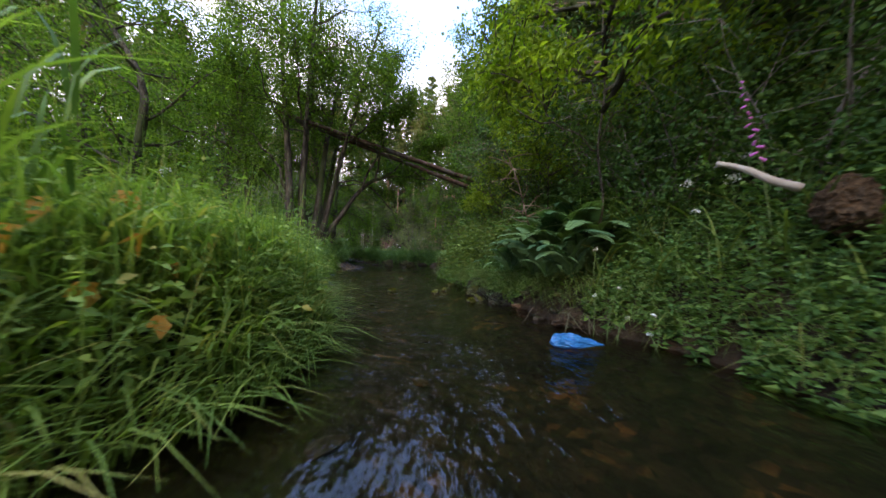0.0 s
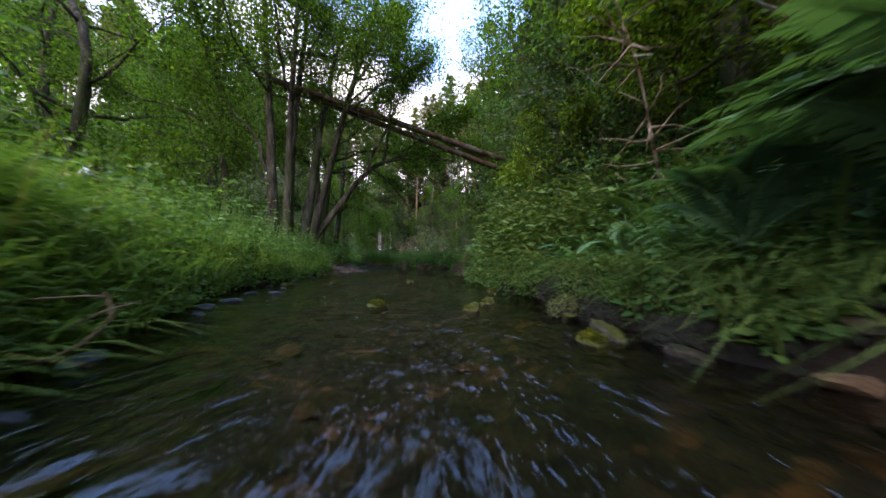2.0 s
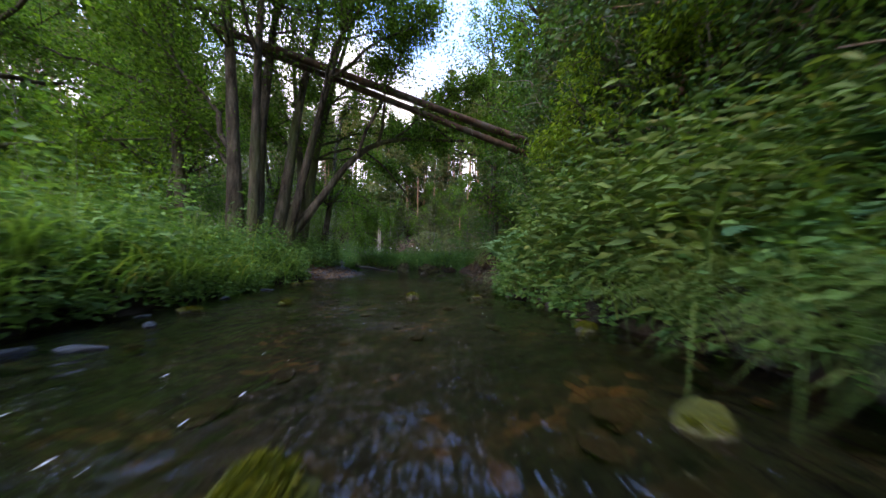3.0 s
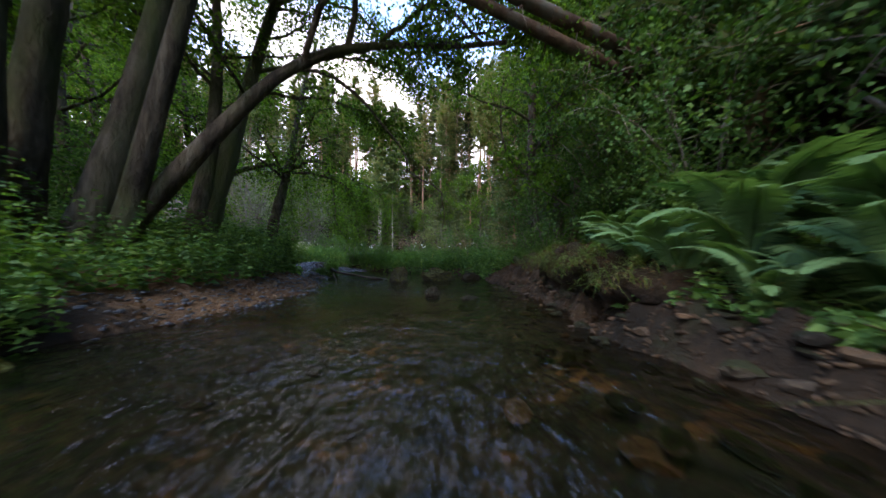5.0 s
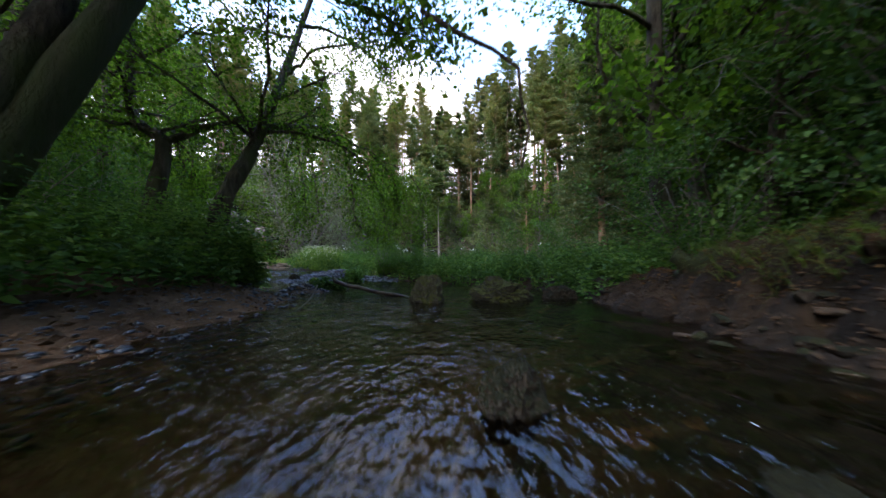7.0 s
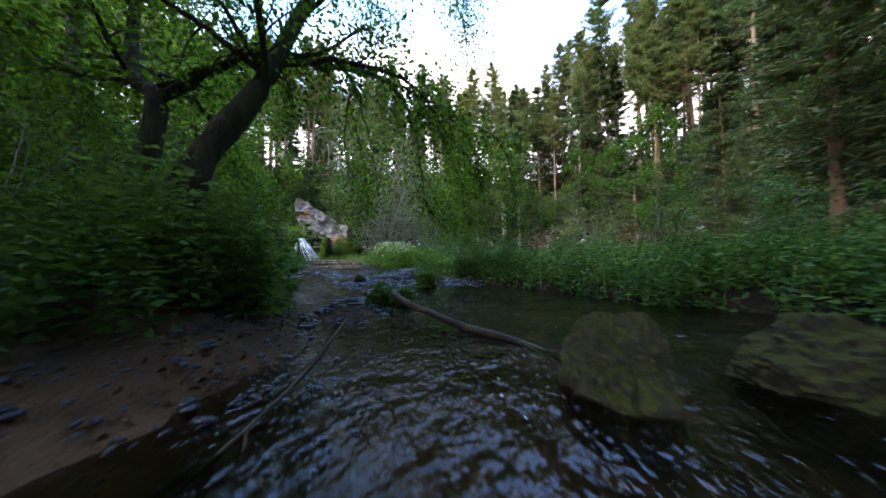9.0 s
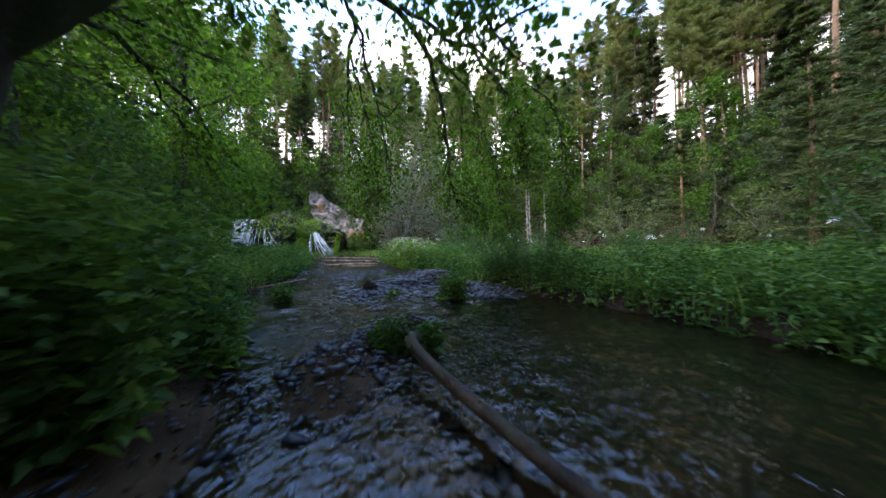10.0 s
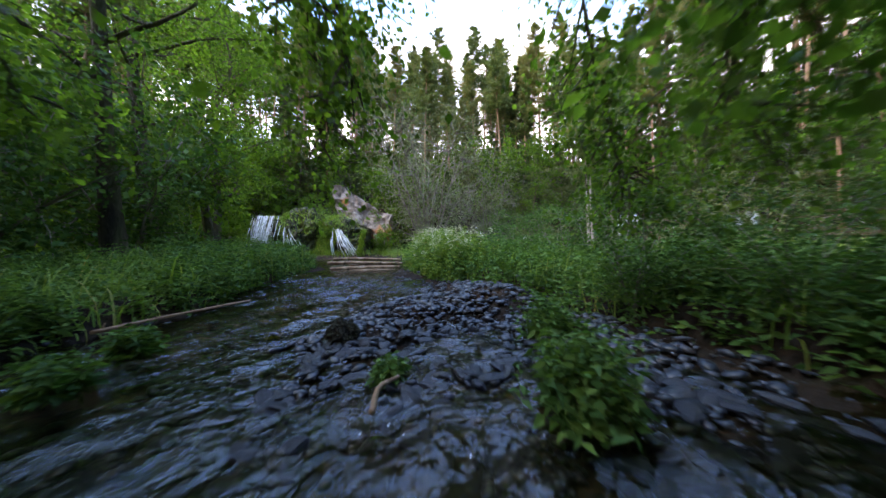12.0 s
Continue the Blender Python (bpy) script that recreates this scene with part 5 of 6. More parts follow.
def crag(name, x, y, z, sx, sy, sz, rz, seed, mat, label, tilt=0.0, roll=0.0):
    bm = bmesh.new()
    bmesh.ops.create_icosphere(bm, subdivisions=5, radius=1.0)
    off = Vector((seed * 3.1, seed * 1.7, seed))
    for v in bm.verts:
        n = v.co.normalized()
        k = 1 + 0.34 * noise.noise(n * 1.5 + off) + 0.30 * (0.4 - abs(noise.noise(n * 3.2 + off))) + 0.16 * (0.4 - abs(noise.noise(n * 7 + off))) + 0.07 * noise.noise(n * 17 + off)
        v.co = n * k
    ob = part(name, bm, mat)
    ob.matrix_basis = pose(x, y, z, tilt, roll, rz) @ Matrix.Diagonal((sx, sy, sz, 1))
    return tagged(ob, label, "rock")




def rock_face(at, rz):
    """The bare slab: a block cut into a slanting outline, broken into ledges and fissures."""
    bm = bmesh.new()
    bmesh.ops.create_cube(bm, size=2.0)
    bmesh.ops.subdivide_edges(bm, edges=bm.edges[:], cuts=44, use_grid_fill=True)
    for v in bm.verts:
        x, y, z = v.co
        u = (z + 1) / 2
        left = np.interp(u, [0, 0.15, 0.35, 0.6, 1.0], [0.2, -0.6, -1.2, -1.85, -2.15])
        right = np.interp(u, [0, 0.2, 0.45, 0.6, 0.8, 1.0], [2.0, 2.3, 2.2, 0.9, -0.3, -1.5])
        X = left + (right - left) * (x + 1) / 2
        p = Vector((X, y * 1.1, u * 4.4))
        q = Vector((X * 0.8, y, u * 3.5))
        d = 0.45 * noise.noise(q * 0.7 + Vector((4, 1, 2))) + 0.38 * (0.35 - abs(noise.noise(q * 1.6))) + 0.22 * (0.35 - abs(noise.noise(q * 3.7))) + 0.10 * noise.noise(q * 9)
        p += Vector((0.25 * noise.noise(q * 2.2), -d if y < 0 else d, 0.25 * noise.noise(q * 2.0 + Vector((9, 0, 0)))))
        v.co = p
    ob = part("cliff", bm, M_CLIFF)
    ob.matrix_basis = pose(*at, -8, 0, rz)
    return tagged(ob, "bare pinkish rock face stained with orange lichen", "rock")


rock_face((-24.1, 27.0, 1.45), 41.6)
for i, (x, y, z, a, b, c, rz) in enumerate([(-2.51, 13.06, 0.02, 0.18, 0.15, 0.235, 20), (-1.75, 13.5, 0.02, 0.31, 0.19, 0.205, 10), (-1.5, 10.86, 0.0, 0.11, 0.08, 0.09, 70), (-1.0, 13.9, 0.0, 0.2, 0.15, 0.15, 30), (-1.02, 10.6, -0.06, 0.13, 0.10, 0.08, 50), (-7.55, 16.3, 0.08, 0.13, 0.11, 0.13, 0)]):
    crag("boulder", x, y, z, a, b, c, rz, 51 + i, M_OLIVE if i in (0, 1) else M_DARKROCK, "angular boulder with olive moss standing in the water")
for i, (x, y, z, a, b, c, m) in enumerate([(0.56, 4.5, 0.08, 0.14, 0.11, 0.11, M_DARKROCK), (0.47, 4.12, 0.02, 0.13, 0.09, 0.09, M_MOSSY), (0.63, 3.98, 0.0, 0.17, 0.10, 0.12, M_DARKROCK), (0.72, 4.3, 0.16, 0.10, 0.08, 0.08, M_MOSSY), (0.6, 4.95, 0.08, 0.13, 0.11, 0.12, M_DARKROCK), (0.7, 3.5, 0.02, 0.12, 0.10, 0.09, M_DARKROCK), (0.52, 5.6, 0.05, 0.14, 0.12, 0.13, M_DARKROCK)]):
    crag("bank_stone", x, y, z, a, b, c, i * 60, 71 + i, m, "rock capped with yellow moss under the overhanging bank" if m is M_MOSSY else "dark brown rock under the overhanging bank")
for i, (x, y, z, a, b, c) in enumerate([(-27.6, 21.6, 1.3, 1.5, 1.2, 1.9), (-25.8, 23.4, 0.9, 1.3, 1.1, 1.6), (-23.6, 25.5, 0.8, 1.3, 1.1, 1.6), (-29.0, 19.6, 1.3, 1.6, 1.4, 1.9), (-25.5, 23.3, 2.0, 1.7, 1.3, 1.9), (-23.8, 25.0, 1.6, 1.5, 1.2, 1.7)]):
    crag("waterfall_rock", x, y, z, a, b, c, i * 40, 11 + i, M_WETROCK, "dark wet rock grown over with moss")


bm = bmesh.new()
bmesh.ops.create_cube(bm, size=2.0)
bmesh.ops.subdivide_edges(bm, edges=bm.edges[:], cuts=40, use_grid_fill=True)
for v in bm.verts:
    x, y, z = v.co
    u = (z + 1) / 2
    q = Vector((x * 4.2, y, u * 3))
    k = 0.5 * noise.noise(q * 0.6) + 0.35 * (0.3 - abs(noise.noise(q * 1.5))) + 0.25 * noise.noise(q * 4) + 0.12 * noise.noise(q * 9)
    v.co = Vector((x * 4.4 + 0.2 * noise.noise(q * 2), y * 0.9 - (k if y < 0 else 0) - 0.55 * (1 - u), u * (2.95 - 0.45 * x + 0.5 * noise.noise(Vector((x * 3, 1, 2))))))
ledge = part("rock_ledge", bm, M_WETROCK)
ledge.matrix_basis = pose(-25.55, 23.4, 0.1, 0, 0, 41.5)
tagged(ledge, "dark wet mossy rock step behind the waterfalls", "rock")

M_FALL = surface_mat("falling_water", [(0.3, (0.18, 0.20, 0.21)), (0.5, (0.36, 0.40, 0.41)), (0.7, (0.68, 0.72, 0.73))], 3, 16, 0.3, 0.6, 0.03, None, (6, 6, 1), True, 0.25)


def waterfall(top_a, top_b, low_a, low_b, seed, n, wide):
    """Falling water as many thin strands that part and join on the rock."""
    r = np.random.default_rng(seed)
    top_a, top_b, low_a, low_b = (np.array(p, dtype=float) for p in (top_a, top_b, low_a, low_b))
    side, front = np.array([0.75, 0.66, 0]), np.array([0.66, -0.75, 0])
    s = Soup()
    for k in range(n):
        u = (k + r.uniform(0, 1)) / n
        t0, t1 = (0.0, r.uniform(0.75, 1.0)) if r.uniform() < 0.6 else (r.uniform(0.1, 0.5), 1.0)
        t = np.linspace(t0, t1, 16)[:, None]
        c = (top_a * (1 - u) + top_b * u) * (1 - t) + (low_a * (1 - u) + low_b * u) * t
        c = c + front * (0.28 * np.sin(t * 3.0) + 0.02 * np.sin(t * 23 + k) + 0.1 * r.normal()) + side * (0.09 * r.normal() + 0.12 * r.normal() * t + 0.025 * np.sin(t * 7 + k * 1.7))
        w = wide * r.uniform(0.4, 1.2) * (0.5 + 0.5 * np.sin(np.linspace(0.35, 2.8, 16)))[:, None] * (1 + 0.25 * r.normal(size=(16, 1)))
        v = np.stack([c - side * w, c + front * w * 0.5, c + side * w], 1)
        i = np.arange(15)[:, None] * 3
        s.add(v.reshape(-1, 3), np.concatenate([i + np.array([[0, 1, 4, 3]]), i + np.array([[1, 2, 5, 4]])]))
    ob = part("waterfall", s.mesh("waterfall", True), M_FALL)
    return tagged(ob, "white waterfall running down a mossy rock step", "waterfall", "waterfalls")


waterfall((-26.45, 20.5, 3.4), (-25.4, 21.4, 3.35), (-25.9, 20.15, 0.5), (-24.9, 20.95, 0.5), 1, 60, 0.024)
waterfall((-25.1, 21.7, 2.75), (-24.7, 22.0, 2.5), (-24.6, 21.6, 0.6), (-23.2, 22.6, 0.6), 2, 15, 0.022)
waterfall((-22.75, 23.9, 2.55), (-22.55, 24.05, 2.5), (-22.3, 23.7, 0.5), (-21.95, 23.95, 0.5), 3, 7, 0.022)
waterfall((-22.55, 24.05, 2.5), (-22.4, 24.2, 2.4), (-21.6, 24.3, 0.5), (-20.9, 24.9, 0.5), 4, 12, 0.028)

for i, (a, b, r) in enumerate([((-13.3, 18.95, 0.52), (-11.75, 20.45, 0.48), 0.05), ((-13.1, 18.95, 0.35), (-11.65, 20.25, 0.39), 0.055), ((-12.35, 19.1, 0.30), (-11.5, 20.1, 0.30), 0.05), ((-14.2, 19.6, 0.62), (-12.5, 21.0, 0.58), 0.045), ((-12.9, 19.4, 0.42), (-11.8, 20.4, 0.40), 0.045)]):
    a, b = np.array(a), np.array(b)
    log_along("drift_log", [a, a * 0.6 + b * 0.4 + np.array([0.05, -0.05, 0.02]), b], r, r * 0.8, "bleached drift log lying in the shallow water", M_DEADWOOD, 2, 0, 60 + i)
log_along("driftwood_log", [(-4.60, 14.18, 0.15), (-4.52, 14.03, 0.20), (-4.42, 13.98, 0.15), (-4.1, 13.84, 0.10), (-3.85, 13.72, 0.09), (-3.5, 13.6, 0.04), (-3.1, 13.52, 0.01), (-2.6, 13.4, -0.06)], 0.040, 0.022, "half-sunken weathered driftwood log at the gravel's edge", M_WETWOOD, 4, 0, 71, 0.12)
log_along("stick", [(-3.95, 12.95, 0.16), (-3.62, 12.45, 0.05), (-3.4, 12.0, -0.02)], 0.010, 0.006, "bare stick lying at the muddy edge", M_WETWOOD, 2, 0, 72, 0.08)
log_along("stick", [(-9.07, 14.97, 0.14), (-9.35, 15.5, 0.16), (-9.5, 16.15, 0.2)], 0.018, 0.010, "long bare orange-brown stick across the gravel", M_PINE_BARK, 1, 0, 73, 0.08)
log_along("stick", [(-6.41, 15.81, 0.12), (-6.52, 15.92, 0.14), (-6.58, 16.08, 0.12)], 0.014, 0.008, "short pale stick among the stones", M_DEADWOOD, 0, 0, 74)
log_along("stick", [(-4.9, 13.75, 0.1), (-4.98, 13.9, 0.12)], 0.014, 0.01, "short pale stick among the stones", M_DEADWOOD, 0, 0, 75)
log_along("dead_branch", [(1.6, 1.62, 1.16), (1.68, 1.54, 1.10), (1.75, 1.47, 1.02), (1.84, 1.42, 0.97)], 0.013, 0.024, "short bleached piece of dead wood on the bank", M_PALE_BARK, 1, 0, 76, 0.05)
log_along("bent_twig", [(-1.42, 2.95, 0.02), (-1.24, 3.0, 0.05), (-1.16, 3.05, 0.14), (-1.18, 3.05, 0.22)], 0.006, 0.003, "bare bent twig sticking out of the bank", M_DEADWOOD, 3, 0, 78, 0.09)
for i, (x, y, dx, dy) in enumerate([(1.05, 2.3, -0.12, -0.22), (1.0, 2.35, 0.1, -0.25), (1.12, 2.25, 0.05, -0.2), (1.15, 2.2, -0.05, -0.15), (0.85, 2.5, -0.15, -0.1), (1.2, 2.15, 0.18, -0.12)]):
    z = z_at(x, y)
    log_along("dead_twig", [(x, y, z + 0.14), (x + dx * 0.3, y + dy * 0.4, z + 0.16), (x + dx * 0.8, y + dy * 0.8, z * 0.6 + 0.05), (x + dx, y + dy, 0.01)], 0.0045, 0.002, "thin brown dead twig hanging down the bank", M_WETWOOD, 2, 0, 90 + i, 0.12)
log_along("dead_branch", [(1.6, 4.85, z_at(1.6, 4.85)), (1.4, 4.7, 1.3), (1.2, 4.55, 1.85), (0.95, 4.4, 2.3)], 0.016, 0.005, "dry reddish-brown dead branch with many bare twigs", M_DEADWOOD, 34, 0, 77, 0.42)
M_ROTTEN = surface_mat("rotten_wood", [(0.3, (0.018, 0.011, 0.007)), (0.55, (0.060, 0.034, 0.017)), (0.75, (0.15, 0.080, 0.035))], 9, 60, 0.9, 0.8, 0.01)
crag("earth_mound", 1.15, 2.42, 0.02, 0.18, 0.12, 0.10, 30, 33, M_EARTH, "crumbling mound of dark brown earth in the bank")
crag("tree_stump", 1.98, 1.36, 0.86, 0.13, 0.10, 0.13, 20, 31, M_ROTTEN, "rotten orange-brown stump on the bank")

# grass and herbs ------------------------------------------------------
rng = np.random.default_rng(5)


def scatter(n, x0, x1, y0, y1, dlo, dhi, hmax=99.0, keep=None):
    x, y = rng.uniform(x0, x1, n), rng.uniform(y0, y1, n)
    d, hd = poly_dist(x, y, STREAM), poly_dist(x, y, VALLEY)
    ok = (d > dlo) & (d < dhi) & (hd < hmax)
    if keep is not None:
        ok &= keep(x, y)
    x, y = x[ok], y[ok]
    return np.stack([x, y, ground_z(x, y)], 1)


def stuff(name, soup, mat, label, category):
    return tagged(part(name, soup.mesh(name), mat), label, category, kind="stuff")


def herbs(soup, p, height, nodes=8, leaf=0.07, width=0.6, stem_w=0.006):
    """Leafy stems: leaves in pairs from the foot to the tip."""
    n = len(p)
    height = np.broadcast_to(np.asarray(height, dtype=float), (n,))
    lean = rng.normal(size=(n, 2)) * 0.22
    u = np.linspace(0.12, 1.0, nodes)
    k = np.repeat(np.arange(n), nodes * 2)
    uu = np.tile(np.repeat(u, 2), n)
    at = p[k] + np.stack([lean[k, 0] * height[k] * uu**1.6, lean[k, 1] * height[k] * uu**1.6, height[k] * uu], 1)
    th = rng.uniform(0, 6.28, n)[k] + np.tile(np.repeat(np.arange(nodes), 2), n) * 1.57 + np.tile(np.array([0, math.pi]), n * nodes)
    way = np.stack([np.cos(th), np.sin(th), 0.35 - 0.5 * rng.uniform(size=len(k))], 1) + rng.normal(size=(len(k), 3)) * 0.25
    leaves(soup, at, way, leaf * (1.25 - 0.6 * uu) * rng.uniform(0.7, 1.25, len(k)), width, 0.1, 0.15)


def on_beach(x, y):
    d = poly_dist(x, y, STREAM)
    return (x < -2.4) & (x > -5.3) & (y > 8.6) & (y < 13.9) & (d < 0.7)


def clear(p):
    """Leaves room for the great fern."""
    return p[(np.hypot(p[:, 0] - 1.08, p[:, 1] - 2.8) > 0.45)]


def under_fern(x, y):
    """False in the dark hollow at the water's edge below the great fern."""
    return ~((y > 1.85) & (y < 3.3) & (poly_dist(x, y, STREAM) < 0.10))


def bare_bank(x, y):
    return (x > -0.6) & (x < 1.6) & (y > 10.0) & (y < 13.6)


# reed grass of the near bank
p = scatter(60000, -5.0, 0, -1.8, 8.2, 0.0, 3.2, 99, lambda x, y: (x < -0.3) & (rng.uniform(size=len(x)) < np.where(y > 3.0, 0.34, 0.72)))
d = poly_dist(p[:, 0], p[:, 1], STREAM)
top = 0.55 + 0.55 * step(d, 0.1, 1.3) - 0.22 * step(p[:, 1], 3.5, 6.5)
s = Soup()
off = np.zeros_like(p)
off[:, 2] = rng.uniform(0, 0.55, len(p)) * top
blades(s, p + off, rng.uniform(0.20, 0.44, len(p)) * top, rng.uniform(0.011, 0.024, len(p)), rng.uniform(0.5, 1.5, len(p)), 4, 0.9)
stalk = p[rng.uniform(size=len(p)) < 0.22]
blades(s, stalk, rng.uniform(0.55, 1.05, len(stalk)), 0.006, rng.uniform(0.05, 0.3, len(stalk)), 3, 0.4)
edge = p[d < 0.22]
edge = edge[(rng.uniform(size=len(edge)) < 0.8) & (edge[:, 1] > 0.9)]
blades(s, edge + np.array([0, 0, 0.15]), rng.uniform(0.22, 0.42, len(edge)), rng.uniform(0.010, 0.018, len(edge)), rng.uniform(0.6, 1.2, len(edge)), 5, 1.0, rng.normal(0.0, 0.7, len(edge)))
low = scatter(15000, -1.9, -0.35, 0.0, 3.6, -0.05, 0.55)
d = poly_dist(low[:, 0], low[:, 1], STREAM)
lift = rng.uniform(0, 0.42, len(low)) * step(d, -0.1, 0.3)
blades(s, low + np.stack([np.zeros(len(low)), np.zeros(len(low)), lift], 1), rng.uniform(0.14, 0.36, len(low)), rng.uniform(0.007, 0.017, len(low)), rng.uniform(0.5, 1.5, len(low)), 4, 1.0, rng.normal(-0.3, 1.5, len(low)))
stuff("reed_grass", s, M_GRASS, "tall lush green reed grass on the stream bank", "grass")
p = scatter(1500, -3.0, -1.45, -1.5, 1.15, 0.35, 1.9)
s = Soup()
off = np.zeros_like(p)
off[:, 2] = rng.uniform(0.1, 1.0, len(p))
blades(s, p + off, rng.uniform(0.45, 0.9, len(p)), rng.uniform(0.018, 0.032, len(p)), rng.uniform(0.4, 1.1, len(p)), 5, 0.9)
stuff("tall_reed", s, M_GRASS, "very tall broad-bladed reed beside the water", "grass")
s = Soup()
low = scatter(2600, -2.4, -0.5, 0.2, 4.0, 0.02, 1.1)
herbs(s, low + np.stack([np.zeros(len(low)), np.zeros(len(low)), rng.uniform(0, 0.25, len(low))], 1), rng.uniform(0.2, 0.45, len(low)), 6, 0.05, 0.55)
stuff("bank_weeds", s, M_GRASS, "light green leafy weeds among the bank grass", "undergrowth")
s = Soup()
low = scatter(5200, -3.4, -0.9, 2.2, 8.4, -0.02, 0.4)
d = poly_dist(low[:, 0], low[:, 1], STREAM)
herbs(s, low + np.stack([np.zeros(len(low)), np.zeros(len(low)), rng.uniform(0, 0.12, len(low))], 1), rng.uniform(0.08, 0.3, len(low)), 6, 0.055, 0.5)
stuff("edge_herbs", s, M_HERB, "low leafy herbs hanging over the water's edge", "undergrowth")
# dense herbs
p = scatter(15000, -9.5, -1.5, 2.5, 15.0, 0.12, 4.5, 3, lambda x, y: ~on_beach(x, y) & (rng.uniform(size=len(x)) < np.where(y < 5.5, 0.8, 0.95)))
tall = rng.uniform(0.28, 0.62, len(p)) * np.where(p[:, 1] < 7.5, 1.35, 1.0) * (0.95 + 0.6 * waves(p[:, 0], p[:, 1], 43, 3, 0.5)).clip(0.4, 1.6)
# beyond y 6.6 the nettles get the darkened leaf, painted as shaded by alders
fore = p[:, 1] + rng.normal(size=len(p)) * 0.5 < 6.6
s = Soup()
herbs(s, p[fore], tall[fore], 8, 0.078, 0.5)
stuff("nettle_patch", s, M_HERB, "light green nettles and herbs on the open bank", "undergrowth")
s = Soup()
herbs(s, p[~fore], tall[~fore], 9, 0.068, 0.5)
stuff("nettle_patch", s, M_HERB_SHADED, "dense nettles and herbs under the alders, coloured as shaded", "undergrowth")
s = Soup()
p = scatter(4200, -7.5, -4.7, 12.2, 14.9, 0.35, 2.2)
herbs(s, p, rng.uniform(0.5, 1.0, len(p)), 11, 0.075, 0.55)
p = scatter(900, -6.6, -5.05, 13.4, 14.3, 0.05, 0.5)
herbs(s, p, rng.uniform(0.25, 0.5, len(p)), 9, 0.07, 0.5)
stuff("herb_thicket", s, M_HERB, "shoulder-high thicket of leafy green herbs by the gravel", "undergrowth")
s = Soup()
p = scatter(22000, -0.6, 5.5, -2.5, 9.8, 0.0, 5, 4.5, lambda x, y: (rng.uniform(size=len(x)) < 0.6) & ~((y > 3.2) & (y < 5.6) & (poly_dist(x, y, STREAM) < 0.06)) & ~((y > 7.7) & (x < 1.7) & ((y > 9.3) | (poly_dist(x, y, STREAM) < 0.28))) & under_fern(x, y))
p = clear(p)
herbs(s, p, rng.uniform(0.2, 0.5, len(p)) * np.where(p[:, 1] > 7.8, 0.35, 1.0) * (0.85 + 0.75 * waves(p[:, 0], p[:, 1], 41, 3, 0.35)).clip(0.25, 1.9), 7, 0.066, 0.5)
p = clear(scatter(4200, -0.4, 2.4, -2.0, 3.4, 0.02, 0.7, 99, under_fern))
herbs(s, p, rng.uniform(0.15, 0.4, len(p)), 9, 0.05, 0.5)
# canopy shade on this bank is painted in through the darker leaf colour
stuff("bank_herbs", s, M_HERB_SHADED, "dense leafy herbs covering the steep bank", "undergrowth")
s = Soup()
p = scatter(700, -0.3, 1.6, 5.2, 6.8, 0.1, 1.2)
herbs(s, p, rng.uniform(0.6, 1.15, len(p)), 9, 0.11, 0.35)
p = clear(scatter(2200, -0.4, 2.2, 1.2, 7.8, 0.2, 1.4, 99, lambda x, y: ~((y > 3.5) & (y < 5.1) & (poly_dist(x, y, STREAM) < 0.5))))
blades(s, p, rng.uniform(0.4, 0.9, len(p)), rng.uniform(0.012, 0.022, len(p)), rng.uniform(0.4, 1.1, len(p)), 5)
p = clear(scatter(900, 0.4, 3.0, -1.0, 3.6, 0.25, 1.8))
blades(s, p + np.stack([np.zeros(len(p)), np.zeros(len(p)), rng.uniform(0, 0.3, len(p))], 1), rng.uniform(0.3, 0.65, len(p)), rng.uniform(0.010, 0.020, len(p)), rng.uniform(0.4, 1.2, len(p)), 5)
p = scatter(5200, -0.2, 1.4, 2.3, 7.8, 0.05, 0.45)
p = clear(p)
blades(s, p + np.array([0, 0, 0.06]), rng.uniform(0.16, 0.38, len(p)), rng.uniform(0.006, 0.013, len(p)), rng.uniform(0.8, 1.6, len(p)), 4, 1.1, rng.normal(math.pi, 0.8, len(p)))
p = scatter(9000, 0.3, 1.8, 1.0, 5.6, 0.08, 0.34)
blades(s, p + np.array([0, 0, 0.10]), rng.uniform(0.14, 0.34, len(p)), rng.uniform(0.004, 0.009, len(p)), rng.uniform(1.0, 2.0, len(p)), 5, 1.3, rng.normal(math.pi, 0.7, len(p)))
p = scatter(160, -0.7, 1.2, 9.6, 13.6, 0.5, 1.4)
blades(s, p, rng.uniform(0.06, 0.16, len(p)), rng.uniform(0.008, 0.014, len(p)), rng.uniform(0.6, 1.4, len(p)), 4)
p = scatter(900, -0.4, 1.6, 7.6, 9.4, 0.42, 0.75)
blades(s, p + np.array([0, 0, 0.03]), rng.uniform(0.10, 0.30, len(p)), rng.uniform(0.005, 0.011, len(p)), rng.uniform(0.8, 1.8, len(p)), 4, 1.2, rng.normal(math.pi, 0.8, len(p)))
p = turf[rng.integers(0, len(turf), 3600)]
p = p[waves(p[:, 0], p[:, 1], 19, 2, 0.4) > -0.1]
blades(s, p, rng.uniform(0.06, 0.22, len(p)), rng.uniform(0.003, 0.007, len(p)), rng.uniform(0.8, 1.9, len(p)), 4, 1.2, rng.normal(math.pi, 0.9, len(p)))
# bank grass is coloured as if shaded by the wood above
stuff("bank_reeds", s, M_GRASS_SHADED, "broad-bladed grass and willowherb leaning from the bank", "grass")
s = Soup()
p = scatter(16000, -28, -4.5, -6, 14.5, 2.6, 30)
blades(s, p, rng.uniform(0.2, 0.6, len(p)), rng.uniform(0.02, 0.05, len(p)), rng.uniform(0.4, 1.2, len(p)), 2)
k = np.repeat(np.arange(len(p)), 2)
